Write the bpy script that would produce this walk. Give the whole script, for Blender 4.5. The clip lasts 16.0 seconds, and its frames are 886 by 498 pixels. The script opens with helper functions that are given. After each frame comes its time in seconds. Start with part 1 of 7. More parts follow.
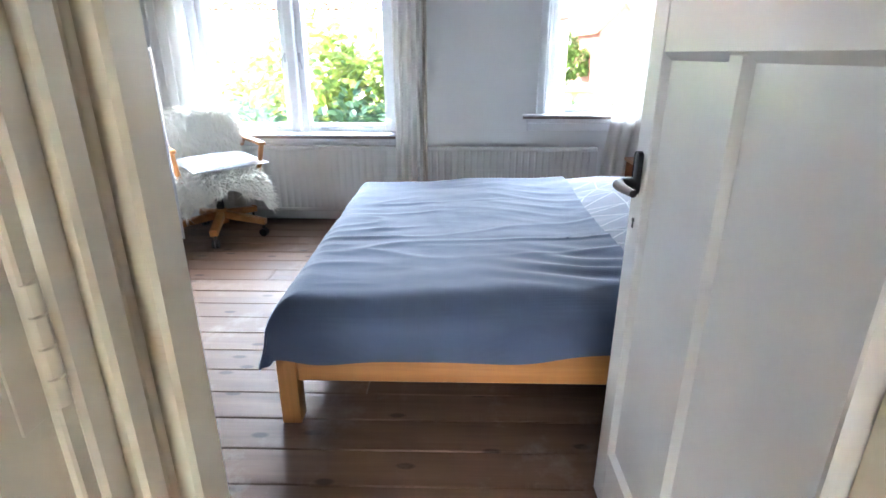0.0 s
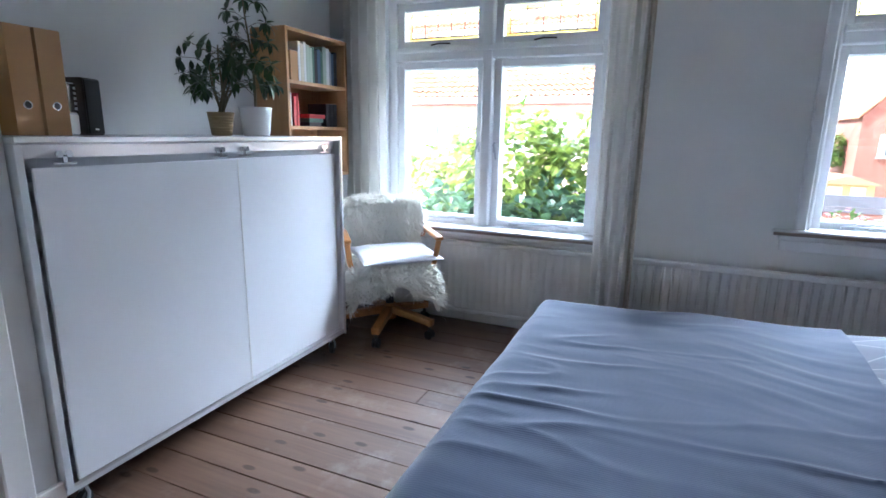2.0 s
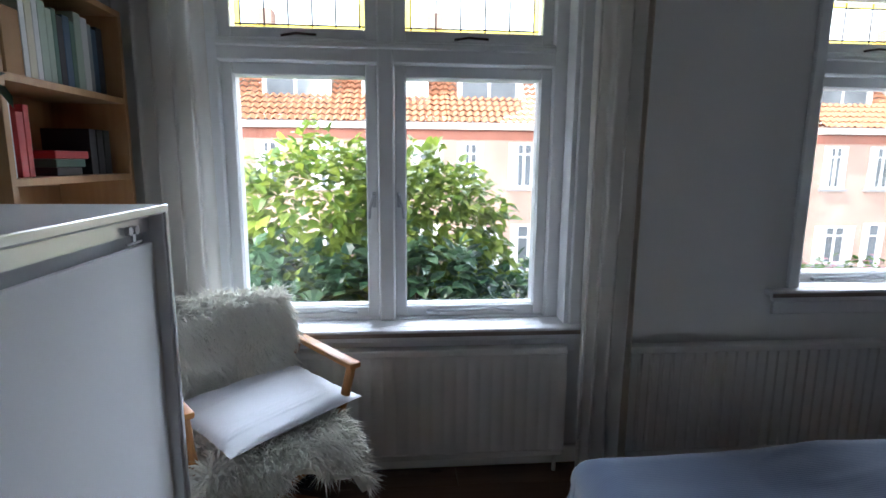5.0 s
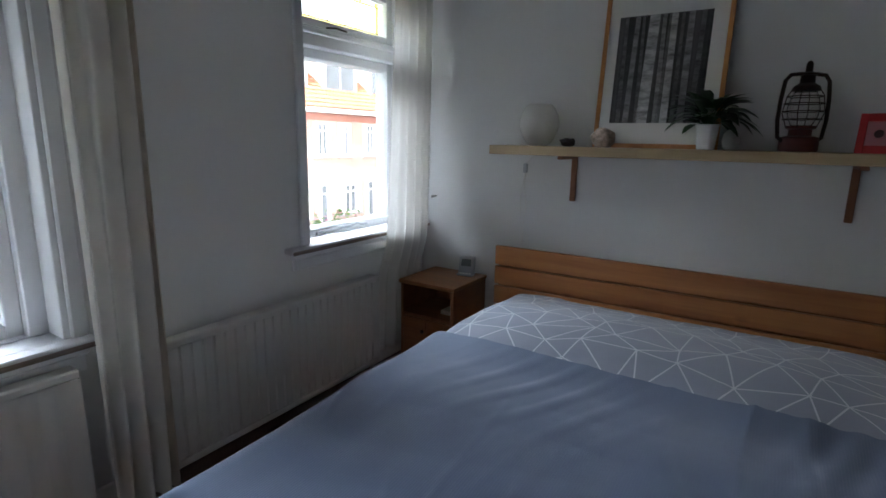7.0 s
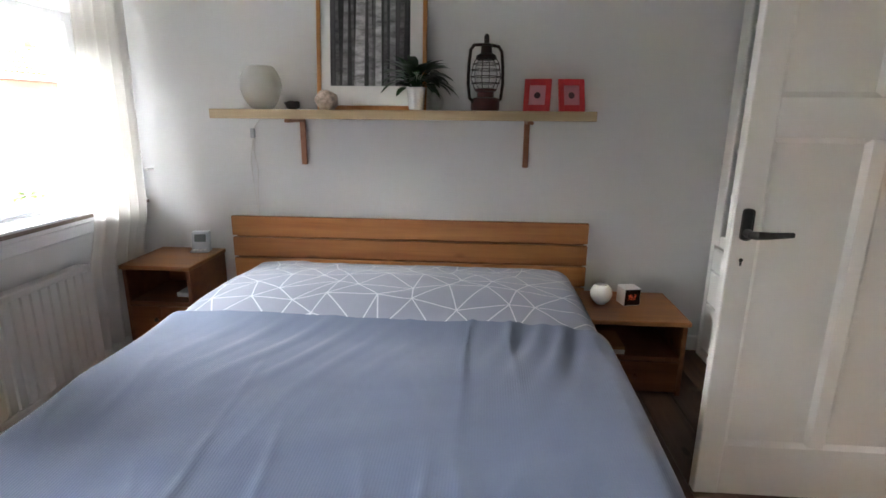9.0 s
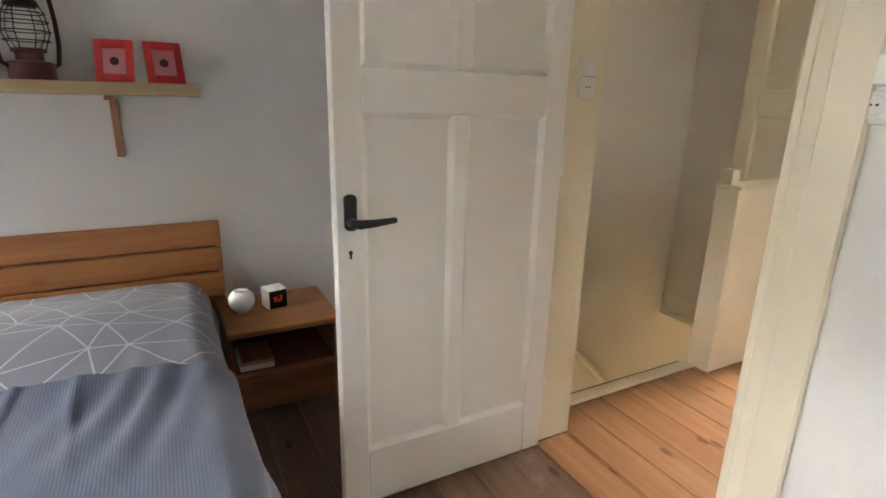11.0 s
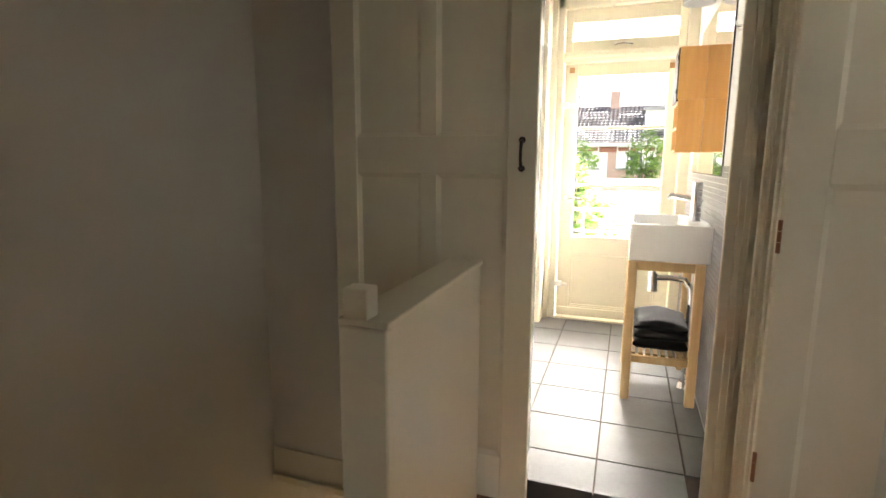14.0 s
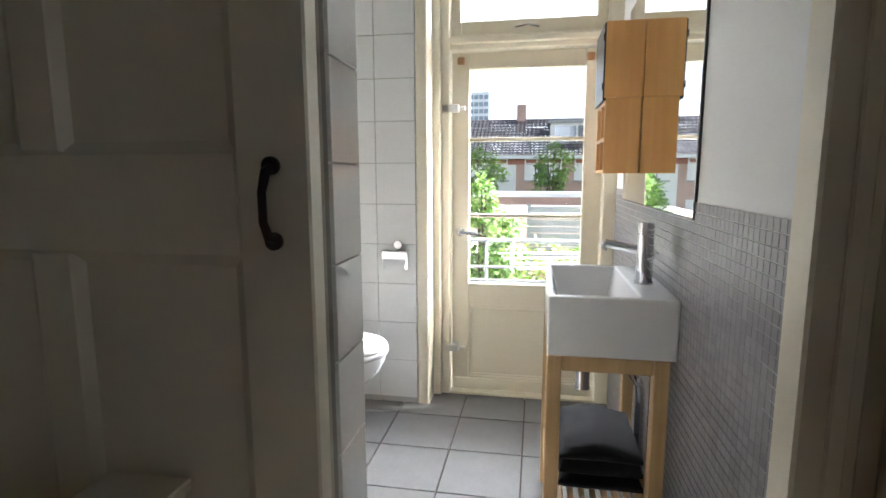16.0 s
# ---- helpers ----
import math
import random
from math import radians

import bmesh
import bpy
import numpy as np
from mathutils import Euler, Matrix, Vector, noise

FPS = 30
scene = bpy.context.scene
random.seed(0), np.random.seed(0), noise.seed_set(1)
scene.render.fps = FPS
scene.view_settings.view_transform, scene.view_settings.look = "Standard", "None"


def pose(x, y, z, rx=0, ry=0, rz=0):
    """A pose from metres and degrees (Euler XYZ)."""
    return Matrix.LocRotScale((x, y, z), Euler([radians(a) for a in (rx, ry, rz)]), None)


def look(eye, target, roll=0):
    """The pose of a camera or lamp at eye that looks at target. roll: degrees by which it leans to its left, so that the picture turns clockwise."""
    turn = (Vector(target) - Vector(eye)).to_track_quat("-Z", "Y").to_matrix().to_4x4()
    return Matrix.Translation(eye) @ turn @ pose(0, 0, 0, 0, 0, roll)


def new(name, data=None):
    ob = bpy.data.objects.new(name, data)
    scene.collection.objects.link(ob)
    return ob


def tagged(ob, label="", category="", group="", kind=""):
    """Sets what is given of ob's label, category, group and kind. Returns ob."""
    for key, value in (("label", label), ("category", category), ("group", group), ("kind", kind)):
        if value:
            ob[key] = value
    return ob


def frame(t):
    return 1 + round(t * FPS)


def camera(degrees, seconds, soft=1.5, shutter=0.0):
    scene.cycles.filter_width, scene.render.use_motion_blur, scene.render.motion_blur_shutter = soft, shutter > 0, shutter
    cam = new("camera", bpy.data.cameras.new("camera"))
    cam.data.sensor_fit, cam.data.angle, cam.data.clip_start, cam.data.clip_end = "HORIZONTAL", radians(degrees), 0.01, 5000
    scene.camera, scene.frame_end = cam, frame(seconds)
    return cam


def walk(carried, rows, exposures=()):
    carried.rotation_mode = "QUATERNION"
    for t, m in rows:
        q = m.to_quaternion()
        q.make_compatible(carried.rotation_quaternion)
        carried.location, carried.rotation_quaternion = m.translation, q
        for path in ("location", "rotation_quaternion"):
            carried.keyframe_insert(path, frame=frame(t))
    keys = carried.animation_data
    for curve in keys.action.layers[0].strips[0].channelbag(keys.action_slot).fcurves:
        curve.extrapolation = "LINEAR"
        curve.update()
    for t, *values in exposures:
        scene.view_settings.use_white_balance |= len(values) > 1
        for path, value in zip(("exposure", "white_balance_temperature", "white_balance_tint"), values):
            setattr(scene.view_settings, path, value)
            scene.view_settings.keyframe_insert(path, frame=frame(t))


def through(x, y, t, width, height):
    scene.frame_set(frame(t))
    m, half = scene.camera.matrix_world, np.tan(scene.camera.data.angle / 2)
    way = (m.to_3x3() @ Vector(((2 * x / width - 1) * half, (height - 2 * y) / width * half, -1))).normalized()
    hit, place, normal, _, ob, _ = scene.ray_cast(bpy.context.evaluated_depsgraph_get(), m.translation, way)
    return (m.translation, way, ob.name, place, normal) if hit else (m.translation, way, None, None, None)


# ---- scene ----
cam = camera(80.52, 16.0, soft=1.6)
# seconds, place in metres, turn in degrees
PATH = [
    (0, pose(0.522, 0.939, 1.194, 69.53, -0.06, 1.31)),
    (0.5, pose(0.537, 1.075, 1.232, 71.58, -0.25, 8.43)),
    (1, pose(0.593, 1.253, 1.282, 72.42, -0.62, 15.21)),
    (1.5, pose(0.570, 1.418, 1.290, 74.23, -0.67, 21.67)),
    (2, pose(0.478, 1.583, 1.252, 77.55, -0.91, 23.45)),
    (2.5, pose(0.368, 1.782, 1.280, 80.01, -0.81, 23.59)),
    (3, pose(0.233, 2.003, 1.285, 82.12, -0.90, 23.69)),
    (3.2, pose(0.151, 2.090, 1.291, 82.48, -0.99, 23.21)),
    (5.3, pose(-0.634, 2.739, 1.337, 80.01, -0.39, -12.48)),
    (5.5, pose(-0.629, 2.778, 1.326, 79.63, -0.42, -17.94)),
    (6, pose(-0.595, 2.894, 1.299, 78.68, -0.99, -32.72)),
    (6.5, pose(-0.553, 2.919, 1.297, 78.37, -1.07, -45.21)),
    (7, pose(-0.588, 2.943, 1.294, 78.11, -1.02, -57.66)),
    (7.5, pose(-0.641, 2.945, 1.274, 77.76, -1.21, -67.85)),
    (8, pose(-0.672, 2.925, 1.253, 77.39, -0.67, -74.59)),
    (8.2, pose(-0.673, 2.911, 1.261, 76.97, -0.51, -76.45)),
    (10.3, pose(-0.514, 2.758, 1.239, 74.34, -1.12, -105.73)),
    (10.5, pose(-0.483, 2.696, 1.236, 74.32, -1.16, -109.22)),
    (11, pose(-0.365, 2.514, 1.236, 74.00, -1.27, -117.60)),
    (11.5, pose(-0.206, 2.335, 1.228, 75.30, -1.24, -125.35)),
    (12, pose(0.002, 2.171, 1.215, 76.77, -1.01, -132.53)),
    (12.5, pose(0.226, 1.943, 1.222, 77.66, -0.72, -138.45)),
    (13, pose(0.395, 1.695, 1.230, 78.74, -0.35, -144.92)),
    (13.5, pose(0.490, 1.508, 1.231, 79.75, -0.34, -152.56)),
    (14, pose(0.581, 1.255, 1.224, 80.54, -0.28, -160.69)),
    (14.5, pose(0.597, 0.991, 1.241, 81.04, -0.04, -166.77)),
    (15, pose(0.607, 0.705, 1.246, 81.24, -0.13, -169.29)),
    (15.5, pose(0.616, 0.398, 1.265, 81.42, 0.13, -169.98)),
    (16, pose(0.598, 0.138, 1.284, 81.84, 0.13, -169.99)),
]
EXPOSURES = [(0, 3.0, 5800, 10), (1.0, 2.7, 5600, 11), (1.6, 2.3, 5400, 11), (2.2, 1.95, 5500, 11), (3.0, 1.55, 5800, 11), (5.5, 0.6, 5900, 10), (6.0, 0.6, 5900, 10), (6.5, 0.8, 5950, 10),
             (7.0, 1.1, 6100, 10), (8.0, 1.95, 6400, 12), (10.5, 2.8, 7300, 14), (12.5, 2.45, 7400, 13), (13.5, 1.9, 7300, 12), (14.0, 1.5, 7000, 12), (15.0, 0.65, 6200, 11), (16.0, 0.25, 5900, 11)]
walk(cam, PATH, EXPOSURES)

# ---- world and light ----
world = bpy.data.worlds.new("sky")
scene.world = world
world.use_nodes = True
wn = world.node_tree
sky = wn.nodes.new("ShaderNodeTexSky")
sky.sky_type, sky.sun_disc = "NISHITA", False
sky.dust_density = 2.0
SUN_EL, SUN_AZ = 46, 250
sky.sun_elevation, sky.sun_rotation = radians(SUN_EL), radians(SUN_AZ)
wn.links.new(sky.outputs[0], wn.nodes["Background"].inputs[0])
wn.nodes["Background"].inputs[1].default_value = 0.15
sun = new("sun", bpy.data.lights.new("sun", "SUN"))
sun.data.energy, sun.data.angle, sun.data.color = 5.0, radians(0.55), (1.0, 0.95, 0.86)
sun_dir = Vector((math.sin(radians(SUN_AZ)) * math.cos(radians(SUN_EL)), math.cos(radians(SUN_AZ)) * math.cos(radians(SUN_EL)), math.sin(radians(SUN_EL))))
sun.matrix_basis = look(sun_dir * 30, (0, 0, 0))


def window_lamp(name, at, target, w, h, watts, color):
    """An area lamp aimed at target; outdoors it stands in for daylight through openings."""
    lamp = new(name, bpy.data.lights.new(name, "AREA"))
    lamp.data.shape, lamp.data.size, lamp.data.size_y = "RECTANGLE", w, h
    lamp.data.energy, lamp.data.color = watts, color
    lamp.matrix_basis = look(at, target)
    return lamp


# lamps added outside windows and balcony door for daylight; the downstairs hall lamp
window_lamp("sky_light_street", (1.7, 14.0, 7.3), (0.5, 4.8, 1.3), 12.0, 4.2, 2150, (0.84, 0.92, 1.0))
window_lamp("sky_light_garden", (-2.5, -12.0, 8.2), (0.66, -2.4, 1.2), 12.0, 5.0, 9500, (0.98, 0.97, 0.95))
# low unseen fill lamp, added to brighten the toilet alcove from the side
window_lamp("added_side_fill", (-6.0, -9.0, 4.2), (0.7, -2.4, 1.2), 7.0, 5.0, 11000, (1.0, 0.98, 0.95))
window_lamp("hall_lamp_downstairs", (1.62, -0.9, -2.2), (2.0, 0.2, -0.4), 0.35, 0.35, 15, (1.0, 0.77, 0.52))

# ---- materials ----
def node_mat(name, base, rough=0.6, metal=0.0, vary=0.06, scale=6.0, fine=90.0, bump=0.06, stretch=(1, 1, 1), spec=0.5, island=0.0):
    """A painted or plain surface: two scales of tone, and a fine relief."""
    m = bpy.data.materials.new(name)
    m.use_nodes = True
    n, l = m.node_tree.nodes, m.node_tree.links
    b = n["Principled BSDF"]
    tc, mp = n.new("ShaderNodeTexCoord"), n.new("ShaderNodeMapping")
    mp.inputs["Scale"].default_value = stretch
    l.new(tc.outputs["Object"], mp.inputs[0])
    big, small = n.new("ShaderNodeTexNoise"), n.new("ShaderNodeTexNoise")
    for tex, sc, det in ((big, scale, 3), (small, fine, 4)):
        tex.inputs["Scale"].default_value, tex.inputs["Detail"].default_value = sc, det
        l.new(mp.outputs[0], tex.inputs["Vector"])
    mix = n.new("ShaderNodeMath")
    mix.operation = "MULTIPLY_ADD"
    l.new(big.outputs[0], mix.inputs[0])
    mix.inputs[1].default_value = 0.7
    half = n.new("ShaderNodeMath")
    half.operation = "MULTIPLY"
    l.new(small.outputs[0], half.inputs[0])
    half.inputs[1].default_value = 0.3
    l.new(half.outputs[0], mix.inputs[2])
    ramp = n.new("ShaderNodeMapRange")
    ramp.inputs[1].default_value, ramp.inputs[2].default_value = 0.3, 0.7
    ramp.inputs[3].default_value, ramp.inputs[4].default_value = 1 - vary, 1 + vary
    l.new(mix.outputs[0], ramp.inputs[0])
    hsv = n.new("ShaderNodeHueSaturation")
    hsv.inputs["Color"].default_value = (*base, 1)
    l.new(ramp.outputs[0], hsv.inputs["Value"])
    last = hsv
    if island:
        info, mr = n.new("ShaderNodeObjectInfo"), n.new("ShaderNodeMapRange")
        mr.inputs[3].default_value, mr.inputs[4].default_value = 1 - island, 1 + island
        l.new(info.outputs["Random"], mr.inputs[0])
        h2 = n.new("ShaderNodeHueSaturation")
        l.new(hsv.outputs[0], h2.inputs["Color"])
        l.new(mr.outputs[0], h2.inputs["Value"])
        last = h2
    l.new(last.outputs[0], b.inputs["Base Color"])
    rr = n.new("ShaderNodeMapRange")
    rr.inputs[3].default_value, rr.inputs[4].default_value = max(0.0, rough - 0.03), min(1, rough + 0.03)
    l.new(big.outputs[0], rr.inputs[0])
    l.new(rr.outputs[0], b.inputs["Roughness"])
    b.inputs["Metallic"].default_value = metal
    b.inputs["Specular IOR Level"].default_value = spec
    if bump:
        bp = n.new("ShaderNodeBump")
        bp.inputs["Strength"].default_value, bp.inputs["Distance"].default_value = bump, 0.004
        l.new(mix.outputs[0], bp.inputs["Height"])
        l.new(bp.outputs[0], b.inputs["Normal"])
    return m


def wood_mat(name, dark, light, axis=0, rough=0.45, ring=9.0, knots=0.6, island=0.12, bump=0.15, spec=0.5, worn=0.0, flat=False):
    """Planed softwood: streaks along one axis, knots, worn pale patches, each piece of its own tone."""
    m = bpy.data.materials.new(name)
    m.use_nodes = True
    n, l = m.node_tree.nodes, m.node_tree.links
    b = n["Principled BSDF"]
    tc, mp, info = n.new("ShaderNodeTexCoord"), n.new("ShaderNodeMapping"), n.new("ShaderNodeObjectInfo")
    sc = [ring, ring, ring]
    sc[axis] = ring * 0.06
    mp.inputs["Scale"].default_value = sc
    off = n.new("ShaderNodeVectorMath")
    off.operation = "MULTIPLY_ADD"
    off.inputs[1].default_value = (1, 1, 1)
    comb = n.new("ShaderNodeCombineXYZ")
    tens = n.new("ShaderNodeMath")
    tens.operation = "MULTIPLY"
    tens.inputs[1].default_value = 37.0
    l.new(info.outputs["Random"], tens.inputs[0])
    for k in range(3):
        l.new(tens.outputs[0], comb.inputs[k])
    l.new(tc.outputs["Object"], off.inputs[0])
    l.new(comb.outputs[0], off.inputs[2])
    l.new(off.outputs[0], mp.inputs[0])
    grain = n.new("ShaderNodeTexNoise")
    grain.inputs["Scale"].default_value, grain.inputs["Detail"].default_value, grain.inputs["Distortion"].default_value = 2.2, 6, 0.6
    l.new(mp.outputs[0], grain.inputs["Vector"])
    fine = n.new("ShaderNodeTexNoise")
    fine.inputs["Scale"].default_value, fine.inputs["Detail"].default_value = 11, 3
    l.new(mp.outputs[0], fine.inputs["Vector"])
    add = n.new("ShaderNodeMath")
    add.operation = "MULTIPLY_ADD"
    add.inputs[1].default_value = 0.35
    l.new(fine.outputs[0], add.inputs[0])
    l.new(grain.outputs[0], add.inputs[2])
    cr = n.new("ShaderNodeValToRGB")
    cr.color_ramp.elements[0].position, cr.color_ramp.elements[1].position = 0.42, 0.85
    cr.color_ramp.elements[0].color, cr.color_ramp.elements[1].color = (*dark, 1), (*light, 1)
    l.new(add.outputs[0], cr.inputs[0])
    # knots: sparse stretched cells
    mk = n.new("ShaderNodeMapping")
    ks = [5.5, 5.5, 5.5]
    ks[axis] = 2.4
    mk.inputs["Scale"].default_value = ks
    l.new(off.outputs[0], mk.inputs[0])
    vor = n.new("ShaderNodeTexVoronoi")
    vor.inputs["Scale"].default_value = 1.0
    if flat:
        vor.voronoi_dimensions = "2D"
    l.new(mk.outputs[0], vor.inputs["Vector"])
    kr = n.new("ShaderNodeMapRange")
    kr.inputs[1].default_value, kr.inputs[2].default_value = (0.05, 0.085) if flat else (0.06, 0.13)
    kr.inputs[3].default_value, kr.inputs[4].default_value = knots, 0.0
    l.new(vor.outputs["Distance"], kr.inputs[0])
    mx = n.new("ShaderNodeMix")
    mx.data_type = "RGBA"
    l.new(kr.outputs[0], mx.inputs[0])
    l.new(cr.outputs[0], mx.inputs[6])
    mx.inputs[7].default_value = (dark[0] * 0.35, dark[1] * 0.28, dark[2] * 0.22, 1)
    hv, mr = n.new("ShaderNodeHueSaturation"), n.new("ShaderNodeMapRange")
    mr.inputs[3].default_value, mr.inputs[4].default_value = 1 - island, 1 + island
    l.new(info.outputs["Random"], mr.inputs[0])
    l.new(mr.outputs[0], hv.inputs["Value"])
    l.new(mx.outputs[2], hv.inputs["Color"])
    b.inputs["Specular IOR Level"].default_value = spec
    last = hv
    if worn:
        rub, wr, wm = n.new("ShaderNodeTexNoise"), n.new("ShaderNodeMapRange"), n.new("ShaderNodeMix")
        rub.inputs["Scale"].default_value, rub.inputs["Detail"].default_value, rub.inputs["Roughness"].default_value = 3.2, 7, 0.68
        l.new(tc.outputs["Object"], rub.inputs["Vector"])
        wr.inputs[1].default_value, wr.inputs[2].default_value = 0.55, 0.72
        wr.inputs[3].default_value, wr.inputs[4].default_value = 0.0, worn
        l.new(rub.outputs[0], wr.inputs[0])
        wm.data_type = "RGBA"
        l.new(wr.outputs[0], wm.inputs[0])
        l.new(hv.outputs[0], wm.inputs[6])
        wm.inputs[7].default_value = (0.26, 0.20, 0.165, 1)
        last = wm
    l.new(last.outputs[2 if worn else 0], b.inputs["Base Color"])
    rr = n.new("ShaderNodeMapRange")
    rr.inputs[3].default_value, rr.inputs[4].default_value = rough - 0.1, rough + 0.12
    l.new(grain.outputs[0], rr.inputs[0])
    l.new(rr.outputs[0], b.inputs["Roughness"])
    bp = n.new("ShaderNodeBump")
    bp.inputs["Strength"].default_value, bp.inputs["Distance"].default_value = bump, 0.003
    l.new(add.outputs[0], bp.inputs["Height"])
    l.new(bp.outputs[0], b.inputs["Normal"])
    return m


def glass_mat(name, tint=(1, 1, 1), rough=0.0):
    m = bpy.data.materials.new(name)
    m.use_nodes = True
    b = m.node_tree.nodes["Principled BSDF"]
    b.inputs["Base Color"].default_value = (*tint, 1)
    b.inputs["Roughness"].default_value = rough
    b.inputs["Transmission Weight"].default_value = 1.0
    b.inputs["IOR"].default_value = 1.45
    return m


def glow_mat(name, color, strength):
    m = bpy.data.materials.new(name)
    m.use_nodes = True
    b = m.node_tree.nodes["Principled BSDF"]
    b.inputs["Base Color"].default_value = (*color, 1)
    b.inputs["Emission Color"].default_value = (*color, 1)
    b.inputs["Emission Strength"].default_value = strength
    return m


M_WALL = node_mat("wall_paint", (0.74, 0.74, 0.73), 0.85, vary=0.02, scale=1.5, fine=160, bump=0.12)
M_HALLWALL = node_mat("hall_wall_paint", (0.72, 0.69, 0.62), 0.85, vary=0.02, scale=1.5, fine=160, bump=0.12)
M_CEIL = node_mat("ceiling_paint", (0.8, 0.8, 0.79), 0.9, vary=0.02, scale=1.0, fine=120, bump=0.1)
M_GLOSS = node_mat("gloss_paint", (0.78, 0.77, 0.74), 0.3, vary=0.02, scale=2, fine=60, bump=0.02)
M_RADIATOR = node_mat("aged_radiator_enamel", (0.60, 0.59, 0.56), 0.4, vary=0.04, scale=3, fine=60, bump=0.04)
M_CREAM = node_mat("cream_gloss_paint", (0.76, 0.70, 0.56), 0.32, vary=0.02, scale=2, fine=60, bump=0.02)
M_WINWHITE = node_mat("window_white_paint", (0.8, 0.81, 0.82), 0.35, vary=0.03, scale=4, fine=70, bump=0.12)
M_FLOOR = wood_mat("floor_pine", (0.090, 0.047, 0.028), (0.155, 0.088, 0.055), 0, 0.48, 7, 0.85, 0.16, spec=0.34, worn=0.6, flat=True)
# the floor's pine again, with the landing's warm light put into its colour
M_HALLFLOOR = wood_mat("warm_lit_landing_pine", (0.24, 0.10, 0.042), (0.37, 0.185, 0.085), 0, 0.36, 7, 0.85, 0.14, spec=0.4, flat=True)
M_SUBFLOOR = node_mat("gap_dark", (0.06, 0.04, 0.03), 0.9)
M_PINE = wood_mat("oiled_pine", (0.36, 0.145, 0.038), (0.52, 0.235, 0.075), 1, 0.4, 8, 0.6, 0.08)
M_PINE_X = wood_mat("oiled_pine_crosswise", (0.36, 0.145, 0.038), (0.52, 0.235, 0.075), 0, 0.4, 8, 0.6, 0.08)
M_PINE_Z = wood_mat("oiled_pine_upright", (0.36, 0.145, 0.038), (0.52, 0.235, 0.075), 2, 0.4, 8, 0.6, 0.08)
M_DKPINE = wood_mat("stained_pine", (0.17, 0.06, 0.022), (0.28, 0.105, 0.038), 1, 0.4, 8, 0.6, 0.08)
M_GLASS = glass_mat("window_glass")

def fabric_mat(name, color, rib=0.0, axis=0, rough=0.95, sheen=0.3, bump=0.25, freq=260.0):
    """Cloth: a weave, with ribs across one axis where asked."""
    m = node_mat(name, color, rough, vary=0.07, scale=5, fine=240, bump=bump, spec=0.2)
    n, l = m.node_tree.nodes, m.node_tree.links
    b = n["Principled BSDF"]
    b.inputs["Sheen Weight"].default_value = sheen
    if rib:
        tc, w = n.new("ShaderNodeTexCoord"), n.new("ShaderNodeTexWave")
        w.bands_direction = "XYZ"[axis]
        w.inputs["Scale"].default_value, w.inputs["Distortion"].default_value = freq / 20, 0.6
        l.new(tc.outputs["Object"], w.inputs["Vector"])
        bp = n.new("ShaderNodeBump")
        bp.inputs["Strength"].default_value, bp.inputs["Distance"].default_value = rib, 0.003
        l.new(w.outputs["Fac"], bp.inputs["Height"])
        old = b.inputs["Normal"].links[0].from_socket
        l.new(old, bp.inputs["Normal"])
        l.new(bp.outputs[0], b.inputs["Normal"])
    return m


def sheer_mat(name, color, through=0.22):
    """Thin curtain cloth that lets light through."""
    m = fabric_mat(name, color, bump=0.1, sheen=0.1)
    n, l = m.node_tree.nodes, m.node_tree.links
    tr, mix = n.new("ShaderNodeBsdfTranslucent"), n.new("ShaderNodeMixShader")
    tr.inputs[0].default_value = (*color, 1)
    mix.inputs[0].default_value = through
    l.new(n["Principled BSDF"].outputs[0], mix.inputs[1])
    l.new(tr.outputs[0], mix.inputs[2])
    l.new(mix.outputs[0], n["Material Output"].inputs[0])
    return m


def leaf_mat(name, dark, light, through=0.3, rough=0.4):
    """Leaves, each of its own tone, that let some light through."""
    m = bpy.data.materials.new(name)
    m.use_nodes = True
    n, l = m.node_tree.nodes, m.node_tree.links
    b = n["Principled BSDF"]
    g, cr = n.new("ShaderNodeNewGeometry"), n.new("ShaderNodeValToRGB")
    cr.color_ramp.elements[0].color, cr.color_ramp.elements[1].color = (*dark, 1), (*light, 1)
    l.new(g.outputs["Random Per Island"], cr.inputs[0])
    l.new(cr.outputs[0], b.inputs["Base Color"])
    b.inputs["Roughness"].default_value = rough
    tr, mix = n.new("ShaderNodeBsdfTranslucent"), n.new("ShaderNodeMixShader")
    l.new(cr.outputs[0], tr.inputs[0])
    mix.inputs[0].default_value = through
    l.new(b.outputs[0], mix.inputs[1])
    l.new(tr.outputs[0], mix.inputs[2])
    l.new(mix.outputs[0], n["Material Output"].inputs[0])
    return m


